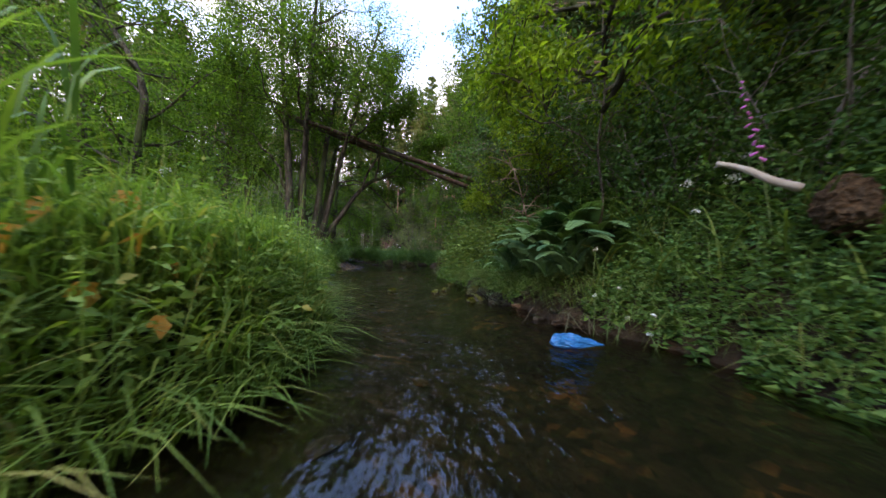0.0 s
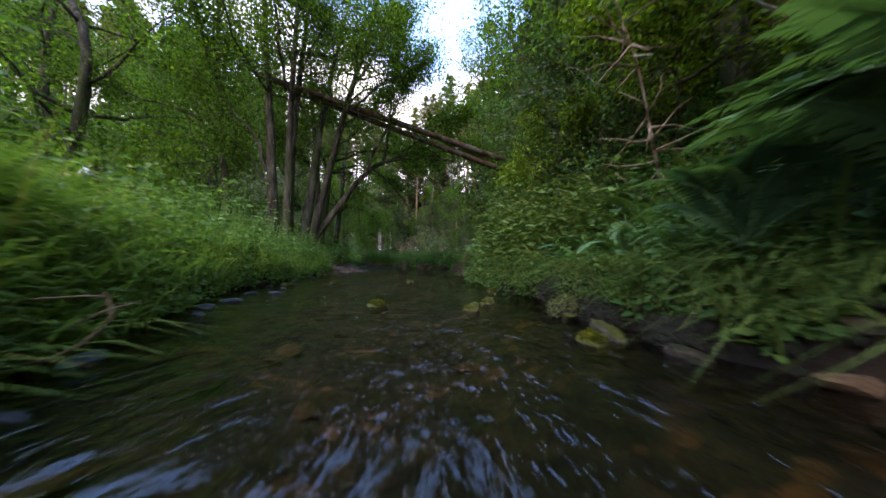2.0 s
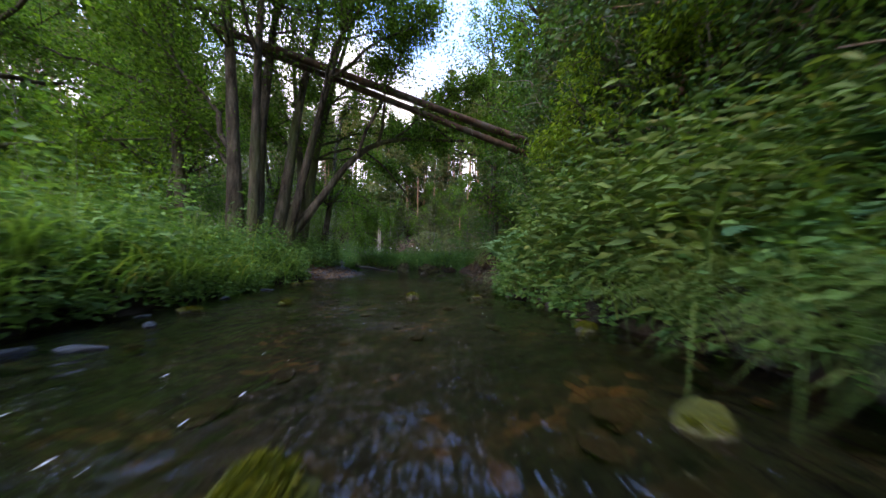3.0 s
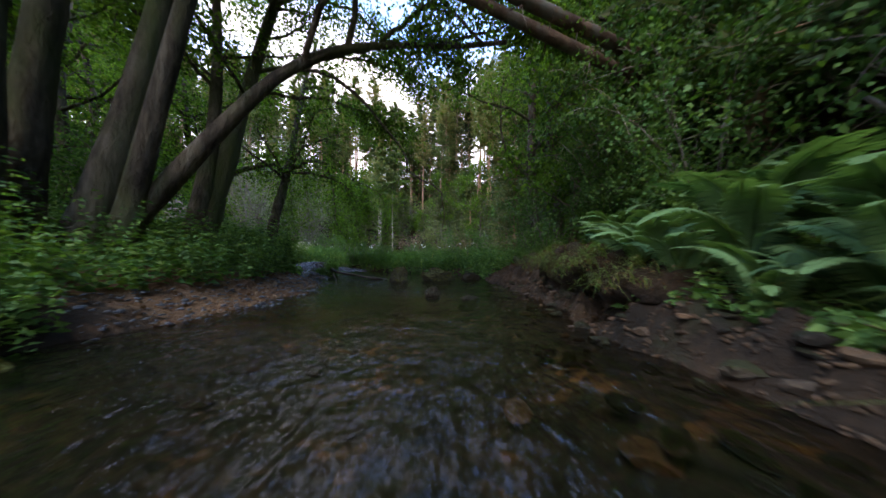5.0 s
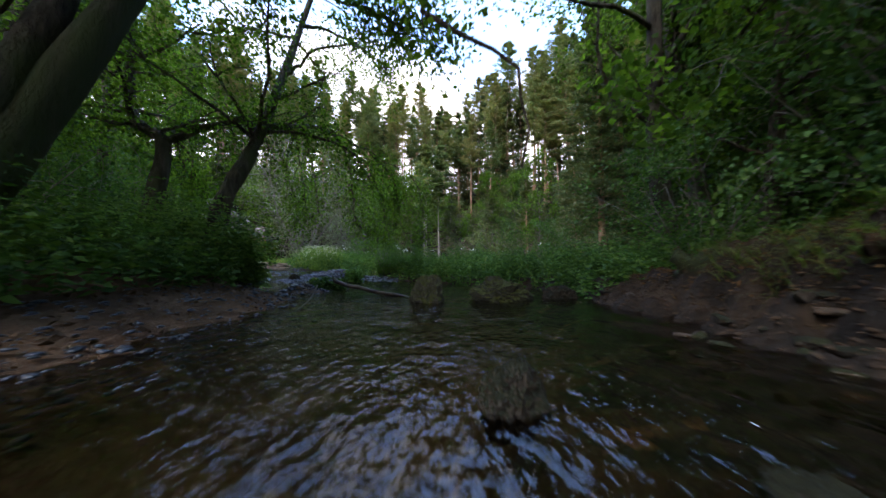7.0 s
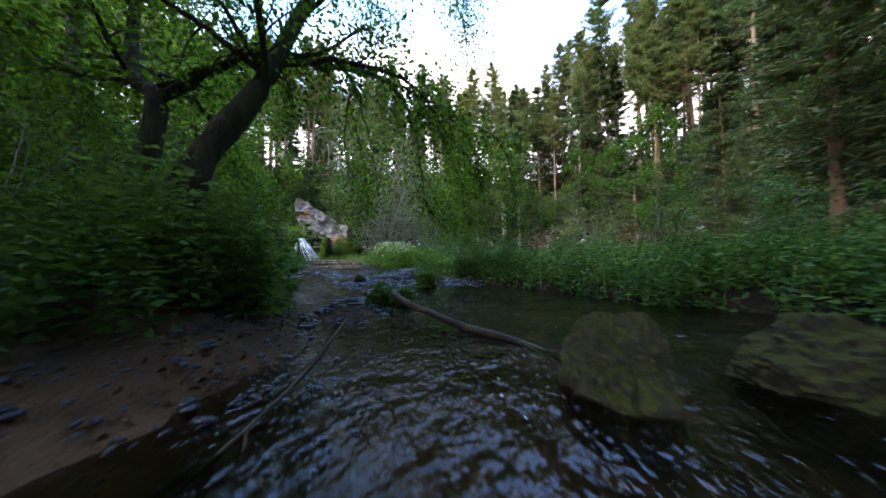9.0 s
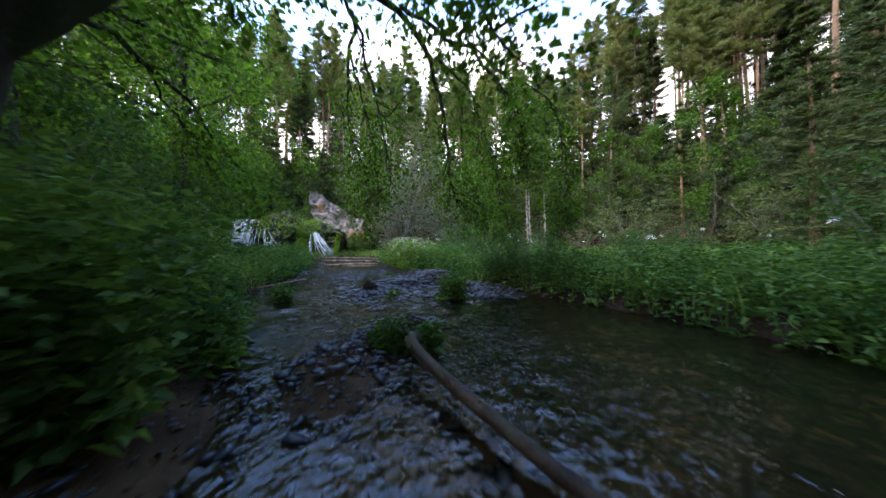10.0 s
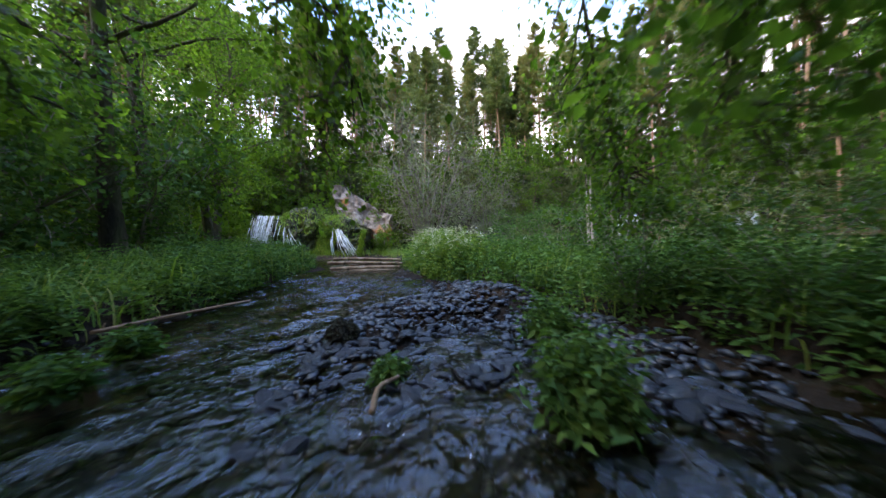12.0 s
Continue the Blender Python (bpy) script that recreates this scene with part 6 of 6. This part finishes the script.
leaves(s, p[k] + rng.normal(size=(len(k), 3)) * np.array([0.2, 0.2, 0.05]) + np.array([0, 0, 0.15]), rng.normal(size=(len(k), 3)), rng.uniform(0.08, 0.18, len(k)), 0.6)
stuff("wood_floor_herbs", s, M_HERB, "low grass and herbs under the trees on the flat bank", "undergrowth")
# meadow past the bend
s = Soup()
p = scatter(60000, -26, 6, 14.2, 36, 0.05, 16, 0.8, lambda x, y: ((y > 15.2) | (x < -9)) & (rng.uniform(size=len(x)) < 0.75))
blades(s, p, rng.uniform(0.3, 0.7, len(p)), rng.uniform(0.014, 0.030, len(p)), rng.uniform(0.2, 0.8, len(p)), 3)
stuff("meadow_grass", s, M_GRASS, "tall green meadow grass between stream and wood", "grass")
# herbs and clumps here wear the darkened leaf, shade included in its colour
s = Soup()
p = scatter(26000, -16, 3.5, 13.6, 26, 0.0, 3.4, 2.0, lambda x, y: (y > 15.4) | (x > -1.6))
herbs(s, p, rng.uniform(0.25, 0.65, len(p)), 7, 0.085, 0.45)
stuff("meadow_herbs", s, M_HERB_SHADED, "dense leafy herbs along the meadow bank", "undergrowth")
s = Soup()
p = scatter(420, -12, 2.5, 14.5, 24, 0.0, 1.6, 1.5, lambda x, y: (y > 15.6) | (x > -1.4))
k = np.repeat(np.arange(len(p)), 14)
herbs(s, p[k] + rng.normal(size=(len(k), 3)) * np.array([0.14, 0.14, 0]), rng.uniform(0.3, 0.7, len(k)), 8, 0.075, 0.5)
stuff("meadow_clumps", s, M_HERB_SHADED, "bushy clumps of broad-leaved herbs along the meadow bank", "undergrowth")
s = Soup()
p = scatter(9000, -20, -8.5, 11, 19.5, 0.05, 3.5, 2.0)
herbs(s, p, rng.uniform(0.2, 0.48, len(p)), 7, 0.08, 0.5)
stuff("shore_herbs", s, M_HERB, "leafy green herbs on the low shore", "undergrowth")
s = Soup()
p = scatter(9000, -17, -8.0, 12.5, 19.5, 0.02, 2.6, 2.0)
blades(s, p, rng.uniform(0.3, 0.62, len(p)) * (0.9 + 0.5 * waves(p[:, 0], p[:, 1], 47, 3, 0.6)).clip(0.4, 1.4), rng.uniform(0.008, 0.016, len(p)), rng.uniform(0.4, 1.2, len(p)), 4)
stuff("shore_grass", s, M_GRASS, "fresh green grass leaning over the low shore", "grass")
# flowering bank by the drift logs
s, fl = Soup(), Soup()
k = rng.uniform(0, 1, 900)
p = np.array([-11.6, 20.6, 0]) * (1 - k)[:, None] + np.array([-8.5, 18.85, 0]) * k[:, None] + np.stack([0 * k, -0.4 * np.sin(k * 3.14), 0 * k], 1) + rng.normal(size=(900, 3)) * np.array([0.16, 0.16, 0]) + np.array([0.14, 0.34, 0])
p[:, 2] = ground_z(p[:, 0], p[:, 1])
tall = rng.uniform(0.45, 0.8, 900)
herbs(s, p, tall, 10, 0.075, 0.45)
blades(s, p, tall * 0.9, 0.012, rng.uniform(0.4, 1.1, 900), 4)
stuff("tall_herbs", s, M_GRASS, "tall fresh herbs and grass leaning over the water", "undergrowth")
head = np.where(rng.uniform(size=900) < 0.3)[0]
k = np.repeat(head, 26)
at = p[k] + np.stack([np.zeros(len(k)), np.zeros(len(k)), tall[k]], 1) + rng.normal(size=(len(k), 3)) * np.array([0.022, 0.022, 0.03])
leaves(fl, at, rng.normal(size=(len(k), 3)) + np.array([0, 0, 0.8]), rng.uniform(0.010, 0.022, len(k)), 0.8)
M_CREAM = surface_mat("cream_petal", [(0.3, (0.50, 0.47, 0.30)), (0.7, (0.72, 0.68, 0.48))], 20, 60, 0.7, 0.1, 0.002)
stuff("meadowsweet", fl, M_CREAM, "cream flower plumes over the herbs by the water", "flowers")
# cover of the slopes
s = Soup()
x, y = rng.uniform(-42, 14, 60000), rng.uniform(-10, 52, 60000)
hd, d = poly_dist(x, y, VALLEY), poly_dist(x, y, STREAM)
ok = (hd > 0.2) & (hd < 22) & (d > 0.6) & ~bare_bank(x, y)
x, y = x[ok], y[ok]
p = np.stack([x, y, ground_z(x, y) + rng.uniform(0, 0.35, len(x))], 1)
k = np.repeat(np.arange(len(p)), 2)
leaves(s, p[k] + rng.normal(size=(len(k), 3)) * 0.15, rng.normal(size=(len(k), 3)) + np.array([0, 0, 0.3]), rng.uniform(0.10, 0.26, len(k)) * np.where((p[k, 0] > 0) & (p[k, 1] < 15), 0.4, 1.0), 0.6)
stuff("slope_cover", s, M_HERB, "bilberry and bramble covering the wooded slopes", "undergrowth")
s = Soup()
x, y = rng.uniform(-0.4, 4, 16000), rng.uniform(8, 14, 16000)
ok = poly_dist(x, y, STREAM) > 0.45
x, y = x[ok], y[ok]
p = np.stack([x, y, ground_z(x, y) + 0.01], 1)
leaves(s, p, rng.normal(size=(len(p), 3)) * np.array([1, 1, 0.25]), rng.uniform(0.02, 0.05, len(p)), 0.6)
M_LITTER = leaf_mat("dry_leaf", [(0.1, (0.030, 0.017, 0.009)), (0.5, (0.072, 0.040, 0.020)), (0.9, (0.14, 0.080, 0.040))], 0.1, 0.8)
p = scatter(16000, -0.5, 2.8, 8.6, 14.0, 0.36, 2.4, 99, lambda x, y: waves(x, y, 51, 2, 0.3) > -0.35)
leaves(s, p, rng.normal(size=(len(p), 3)) * np.array([1, 1, 0.25]), rng.uniform(0.010, 0.032, len(p)), 0.4)
p = turf[rng.integers(0, len(turf), 5200)] + rng.normal(size=(5200, 3)) * np.array([0.03, 0.03, 0.006]) + np.array([0, 0, 0.012])
leaves(s, p, rng.normal(size=(len(p), 3)) * np.array([1, 1, 0.3]), rng.uniform(0.012, 0.032, len(p)), 0.4)
p = scatter(3000, -5.6, -2.4, 8.6, 14.2, 0.03, 1.3)
leaves(s, p + np.array([0, 0, 0.008]), rng.normal(size=(len(p), 3)) * np.array([1, 1, 0.25]), rng.uniform(0.02, 0.05, len(p)), 0.6)
stuff("leaf_litter", s, M_LITTER, "dry brown leaf and needle litter on the bank", "leaf litter")

s = Soup()
u, h = rng.uniform(0, 1, 17000), rng.uniform(0, 1, 17000) ** 0.7
a, b = np.array([-28.3, 19.3, 3.5]), np.array([-21.4, 25.4, 2.3])
p = a + (b - a) * u[:, None] + np.array([0.66, -0.75, 0]) * (1.15 * (1 - h) - 0.15)[:, None]
p[:, 2] = 0.5 + (p[:, 2] - 0.5) * h
dry = (waves(p[:, 0], p[:, 2] * 2, 61, 3, 0.5) > -0.45) & ~((u > 0.18) & (u < 0.46)) & ~((u > 0.47) & (u < 0.68) & (h < 0.85)) & ~((u > 0.80) & (u < 0.97))
p = p[dry]
blades(s, p, rng.uniform(0.15, 0.5, len(p)), rng.uniform(0.02, 0.04, len(p)), rng.uniform(0.6, 1.5, len(p)), 3, 1.1, rng.normal(-0.85, 1.0, len(p)))
leaves(s, p, rng.normal(size=(len(p), 3)) + np.array([0.4, -0.4, 0]), rng.uniform(0.08, 0.2, len(p)), 0.6)
for c, r in [((-25.5, 23.3, 2.0), (2.2, 1.6, 2.05)), ((-23.8, 25.0, 1.6), (1.75, 1.5, 2.0)), ((-27.6, 21.9, 1.5), (1.5, 1.3, 2.2))]:
    n = rng.normal(size=(2600, 3))
    n[:, 2] = np.abs(n[:, 2])
    p = np.array(c) + unit(n) * np.array(r) * (0.94 + 0.26 * waves(n[:, 0], n[:, 1] + n[:, 2], 63, 3, 0.9))[:, None]
    blades(s, p, rng.uniform(0.12, 0.36, len(p)), rng.uniform(0.015, 0.03, len(p)), rng.uniform(0.6, 1.4, len(p)), 3, 1.1)
    leaves(s, p, rng.normal(size=(len(p), 3)) + np.array([0.4, -0.4, 0.3]), rng.uniform(0.06, 0.16, len(p)), 0.6)
stuff("ledge_plants", s, M_GRASS, "grass and herbs growing on the mossy ledge by the falls", "undergrowth")

# foam flecks on the livelier water
s = Soup()
x, y = rng.uniform(-9, 0.2, 9000), rng.uniform(1, 20, 9000)
ok = (poly_dist(x, y, STREAM) < -0.15) & (waves(x, y, 31, 2, 1.2) + 0.4 * waves(x, y, 33, 2, 0.25) > 0.75)
x, y = x[ok][:90], y[ok][:90]
w = rng.uniform(0.002, 0.005, len(x))
for i in range(len(x)):
    c = np.array([x[i], y[i], float(upstream(x[i], y[i])) + 0.006])
    a = np.arange(6) * 1.047 + i
    ring = c + np.stack([np.cos(a) * w[i] * 0.7, np.sin(a) * w[i] * 1.6 * (1 + 0.4 * np.sin(a * 3 + i)), np.zeros(6)], 1)
    s.add(np.vstack([ring, c + np.array([0, 0, w[i] * 0.35])]), None, [[k, (k + 1) % 6, 6] for k in range(6)])
M_FOAM = surface_mat("foam", [(0.3, (0.55, 0.57, 0.60)), (0.7, (0.80, 0.82, 0.85))], 30, 80, 0.4, 0.1, 0.002)
stuff("foam", s, M_FOAM, "flecks of white foam drifting on the water", "foam")

# single tufts on the gravel
for i, (x, y, h, n) in enumerate([(-5.85, 16.55, 0.36, 150), (-4.94, 14.28, 0.20, 80), (-4.68, 14.38, 0.18, 60), (-6.8, 16.2, 0.12, 40), (-8.5, 19.2, 0.4, 120), (-6.4, 17.6, 0.35, 110), (-8.6, 15.2, 0.2, 90), (-8.0, 14.9, 0.2, 70)]):
    t = thing("herb_tuft", (x, y, max(z_at(x, y), 0.0)))
    s = Soup()
    herbs(s, rng.normal(size=(n, 3)) * np.array([h * 0.24, h * 0.24, 0]), rng.uniform(0.5, 1.1, n) * h, 6, 0.075, 0.45)
    part("foliage", s.mesh("foliage"), M_HERB_SHADED, t)["kind"] = "stuff"
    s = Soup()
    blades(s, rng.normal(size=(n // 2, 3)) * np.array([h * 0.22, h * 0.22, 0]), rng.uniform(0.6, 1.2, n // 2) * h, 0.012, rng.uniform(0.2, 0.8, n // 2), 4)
    part("grass", s.mesh("grass"), M_GRASS_SHADED, t)["kind"] = "stuff"
    tagged(t, "low tuft of green herbs and grass on the gravel", "plant")

# ferns ----------------------------------------------------------------


def frond_mesh(length, seed):
    """A fern frond: an arching midrib with tapering toothed leaflets on both sides."""
    r = np.random.default_rng(seed)
    n = 60
    u = np.linspace(0, 1, n)
    line = np.stack([length * (0.58 * u + 0.20 * u**2), 0.04 * np.sin(u * 3 + seed), length * (1.0 * u - 0.72 * u**2.5)], 1)
    s = Soup()
    tube(s, line, 0.006, 0.0015, 4)
    d = np.gradient(line, axis=0)
    d = unit(d)
    for side in (-1, 1):
        for i in range(2, n - 1):
            w = length * 0.185 * math.sin(min(1.0, (u[i] - 0.06) * 1.6) ** 0.7 * math.pi * 0.5) * (1 - u[i]) ** 0.75 * 1.55 + 0.008
            out = unit(np.array([0.35, side, -0.12]) + r.normal(size=3) * 0.06)
            f = d[i]
            a = line[i]
            hw = length / n * 1.3
            pts, q = [], []
            m = 5
            for k in range(m + 1):
                t = k / m
                c = a + out * w * t - np.array([0, 0, 0.16]) * w * t * t
                e = hw * (1 - t**2.0) * (0.80 + 0.20 * ((k % 2) * 2 - 1)) + 0.0008
                if k:
                    pts += [c - f * e * 0.72, c + f * e * 0.72]
                else:
                    pts += [(line[i - 1] + a) / 2, (a + line[i + 1]) / 2]
            for k in range(m):
                q.append([2 * k, 2 * k + 1, 2 * k + 3, 2 * k + 2])
            s.add(pts, q)
    me = s.mesh("frond")
    bm = bmesh.new()
    bm.from_mesh(me)
    bmesh.ops.remove_doubles(bm, verts=bm.verts[:], dist=1e-5)
    bm.to_mesh(me)
    bm.free()
    return me


FRONDS = [frond_mesh(1.0, i) for i in range(4)]
for me in FRONDS:
    me.materials.append(M_FERN)


def fern(x, y, size, n, seed, z=None):
    r = np.random.default_rng(seed)
    f = thing("fern", (x, y, (z_at(x, y) if z is None else z) - 0.03))
    for i in range(n):
        th = i * 360 / n + r.uniform(-14, 14)
        o = part("frond", FRONDS[r.integers(0, 4)], None, f)
        o.matrix_basis = pose(0, 0, 0, r.uniform(-12, 12), -r.uniform(-4, 38), th) @ Matrix.Scale(size * r.uniform(0.75, 1.15), 4)
    return tagged(f, "lush green fern with long arching fronds on the bank", "fern", "ferns on the bank")


for i, (x, y, size, n) in enumerate([(1.12, 2.85, 0.85, 26), (0.98, 3.0, 0.72, 18), (1.2, 2.6, 0.6, 14), (1.5, 2.95, 1.05, 22), (1.35, 3.1, 1.05, 22), (1.5, 2.6, 0.8, 15), (0.85, 3.4, 0.5, 12), (1.5, 11.2, 0.8, 13), (1.5, 10.1, 0.9, 15), (1.2, 9.4, 0.9, 14), (0.5, 8.95, 0.85, 16), (0.75, 8.55, 0.8, 14), (0.18, 9.3, 0.6, 14), (1.8, 11.8, 0.8, 12), (1.02, 2.72, 0.42, 12), (0.42, 7.75, 0.6, 13), (0.4, 8.3, 0.55, 12), (1.05, 8.3, 0.8, 13), (1.0, 7.6, 0.7, 12), (1.6, 9.2, 0.7, 12), (2.4, 2.0, 0.6, 11), (2.9, 2.6, 0.7, 11), (2.3, 3.0, 0.6, 11), (2.9, 1.2, 0.7, 11), (3.4, 2.0, 0.7, 11), (2.0, 4.2, 0.7, 12), (2.4, 5.4, 0.7, 12), (1.7, 6.3, 0.6, 11), (2.3, 7.3, 0.7, 11), (2.7, 0.2, 0.6, 10), (1.7, 8.2, 0.6, 11), (-6.8, 19.2, 0.4, 9), (1.5, 5.0, 0.6, 11), (1.3, 4.0, 0.6, 11), (1.9, 10.4, 0.6, 10), (2.4, 9.6, 0.6, 10), (2.2, 8.6, 0.7, 11), (1.0, 5.3, 0.65, 15), (1.1, 4.6, 0.6, 14), (1.3, 5.8, 0.8, 15), (0.45, 8.05, 0.5, 14), (0.6, 8.5, 0.6, 14), (0.3, 8.65, 0.5, 13), (0.8, 8.0, 0.6, 13), (0.2, 9.0, 0.5, 13), (0.6, 7.7, 0.6, 13), (0.5, 10.2, 0.6, 13), (0.7, 10.8, 0.7, 13), (0.55, 9.65, 0.6, 12), (0.95, 11.4, 0.7, 12)]):
    fern(x, y, size, n, 400 + i, max(z_at(x, y), 0.36) + 0.06 if i < 17 else None)

# flowers --------------------------------------------------------------
M_PETAL = surface_mat("white_petal", [(0.3, (0.62, 0.62, 0.56)), (0.7, (0.82, 0.82, 0.78))], 20, 60, 0.7, 0.1, 0.002)
M_PINK = surface_mat("pink_petal", [(0.3, (0.50, 0.10, 0.34)), (0.7, (0.66, 0.20, 0.48))], 20, 60, 0.6, 0.1, 0.002)
M_STEM = surface_mat("green_stem", [(0.3, (0.05, 0.09, 0.025)), (0.7, (0.10, 0.15, 0.05))], 10, 40, 0.7, 0.1, 0.002)
M_ORANGE = leaf_mat("orange_leaf", [(0.2, (0.30, 0.12, 0.02)), (0.6, (0.46, 0.22, 0.05)), (0.9, (0.40, 0.26, 0.10))], 0.3)


def umbel(x, y, h, size, seed, group):
    r = np.random.default_rng(seed)
    z = z_at(x, y)
    f = thing("white_flower", (x, y, z))
    s = Soup()
    top = np.array([r.normal() * 0.06, r.normal() * 0.06, h])
    tube(s, smooth_line([(0, 0, -0.02), top * 0.5 + r.normal(size=3) * 0.02, top], 7), 0.004, 0.0025, 4)
    part("stem", s.mesh("stem", True), M_STEM, f)
    s = Soup()
    for k in range(26):
        a, q = r.uniform(0, 6.28), size * math.sqrt(r.uniform(0, 1))
        c = top + np.array([q * math.cos(a), q * math.sin(a), 0.5 * size - 0.8 * q * q / size + r.normal() * size * 0.25])
        tx, ty = r.normal(size=2) * 0.9
        for m in range(5):
            b = m * 1.2566 + a
            w = size * 0.13
            ring = [c + np.array([w * g * math.cos(b + e), w * g * math.sin(b + e), w * g * (tx * math.cos(b + e) + ty * math.sin(b + e))]) for g, e in ((1, -0.5), (1.2, 0), (1, 0.5))]
            s.add([c] + ring, None, [[0, 1, 2], [0, 2, 3]])
    part("flower_head", s.mesh("flower_head"), M_PETAL, f, "white flower cluster")["kind"] = "stuff"
    return tagged(f, "white-flowered herb on a thin green stem", "flower", group)


for i, (x, y, h, w) in enumerate([(1.25, 1.98, 0.22, 0.017), (1.4, 1.76, 0.16, 0.018), (1.15, 2.1, 0.34, 0.016), (1.22, 2.05, 0.42, 0.015), (1.36, 1.8, 0.28, 0.016), (1.18, 2.35, 0.62, 0.022), (1.75, 1.95, 0.5, 0.03), (1.95, 2.1, 0.5, 0.045), (2.05, 2.0, 0.5, 0.05), (2.0, 1.85, 0.45, 0.045), (2.15, 2.2, 0.5, 0.04), (1.3, 2.5, 0.6, 0.024)]):
    umbel(x, y, h, w, 500 + i, "white flowers on the near bank")
fr = np.random.default_rng(8)
for i in range(46):
    if i < 22:
        x, y, h = fr.uniform(-14.5, -9.5), fr.uniform(20.8, 25.5), fr.uniform(0.7, 1.1)
    else:
        x, y, h = fr.uniform(-9, 0), fr.uniform(16.8, 27), fr.uniform(0.6, 1.0)
    if float(poly_dist(np.array([x]), np.array([y]), STREAM)[0]) > 0.2:
        umbel(x, y, h, fr.uniform(0.04, 0.08), 600 + i, "white flowers in the meadow")
for i, (x, y, h) in enumerate([(-3.4, 3.3, 1.25), (-3.5, 3.45, 1.3), (-2.6, 4.0, 0.6)]):
    umbel(x, y, h, 0.05, 700 + i, "white flowers on the near bank")


def foxglove(x, y, h, seed):
    r = np.random.default_rng(seed)
    f = thing("foxglove", (x, y, z_at(x, y)))
    s = Soup()
    lean = np.array([-0.42, -0.18, 0])
    tube(s, smooth_line([(0, 0, -0.02), lean * 0.4 + np.array([0, 0, h * 0.55]), lean + np.array([0, 0, h])], 8), 0.007, 0.003, 5)
    part("stem", s.mesh("stem", True), M_STEM, f)
    for k in range(14):
        u = k / 14
        a = k * 2.4
        c = lean * (0.45 + 0.52 * u) + np.array([0, 0, h * (0.58 + 0.40 * u)])
        w = np.array([math.cos(a), math.sin(a), -0.55])
        s = Soup()
        ln = 0.032 * (1 - 0.6 * u)
        tube(s, np.array([c + w * ln * t for t in (0, 0.3, 0.7, 1.0)]), 0.004, 0.010 * (1 - 0.6 * u), 7)
        part("bell", s.mesh("bell", True), M_PINK, f)
    return tagged(f, "pink foxglove in bloom on the slope", "flower")


foxglove(1.95, 1.62, 1.0, 1)
for i, (x, y, z, sz) in enumerate([(-1.0, 0.92, 0.62, 0.10), (-1.12, 0.72, 0.62, 0.10), (-1.25, 0.85, 0.72, 0.10), (-0.95, 1.0, 0.52, 0.09), (-0.95, 0.75, 0.47, 0.08), (-1.3, 1.15, 0.8, 0.12), (-0.9, 1.3, 0.42, 0.07), (-1.1, 1.6, 0.6, 0.08), (-0.85, 0.85, 0.36, 0.07)]):
    s = Soup()
    leaves(s, np.array([[0, 0, 0]]), np.array([[0.3, -0.4, -1.0]]), sz, 0.6, 0.12)
    leaves(s, np.array([[0.01, 0.01, 0]]), np.array([[-0.5, -0.2, -0.3]]), sz, 0.6, 0.12)
    o = part("withered_leaf", s.mesh("withered_leaf"), M_ORANGE)
    o.location = (x, y, z)
    tagged(o, "withered orange leaf hanging among the reeds", "leaf")

# blue bag -------------------------------------------------------------
m_bag, n_, l_, o_ = material("blue_plastic")
pb = n_.new("ShaderNodeBsdfPrincipled")
nb = noise_node(n_, l_, 14, 4)
rb = ramp(n_, [(0.35, (0.001, 0.075, 0.24)), (0.65, (0.004, 0.20, 0.44))])
l_.new(nb.outputs["Fac"], rb.inputs["Fac"])
l_.new(rb.outputs["Color"], pb.inputs["Base Color"])
pb.inputs["Roughness"].default_value = 0.5
tb = n_.new("ShaderNodeBsdfTranslucent")
l_.new(rb.outputs["Color"], tb.inputs["Color"])
xb = n_.new("ShaderNodeMixShader")
xb.inputs["Fac"].default_value = 0.4
l_.new(pb.outputs["BSDF"], xb.inputs[1])
l_.new(tb.outputs["BSDF"], xb.inputs[2])
l_.new(xb.outputs["Shader"], o_.inputs["Surface"])
bm = bmesh.new()
bmesh.ops.create_icosphere(bm, subdivisions=4, radius=1.0)
for v in bm.verts:
    c = v.co.copy()
    u = (c.x + 1) / 2
    wid = 0.95 * (1 - 0.80 * u) + 0.05
    k = 1 + 0.35 * noise.noise(c * 2.1) + 0.30 * (0.4 - abs(noise.noise(Vector((c.x * 2.5, c.y * 5, c.z * 5))))) + 0.14 * noise.noise(Vector((c.x * 5, c.y * 12, c.z * 12)))
    v.co = Vector((c.x * 0.235 + 0.02 * noise.noise(c * 3), c.y * 0.085 * wid * k, (c.z * (0.075 if c.z > 0 else 0.03) * (wid**1.3) * k) + 0.01))
bag = part("plastic_bag", bm, m_bag)
bag.matrix_basis = pose(0.88, 1.80, 0.012, 0, 0, -4) @ Matrix.Diagonal((0.72, 0.95, 1.2, 1))
tagged(bag, "crumpled bright blue plastic bag lying in the water", "bag")
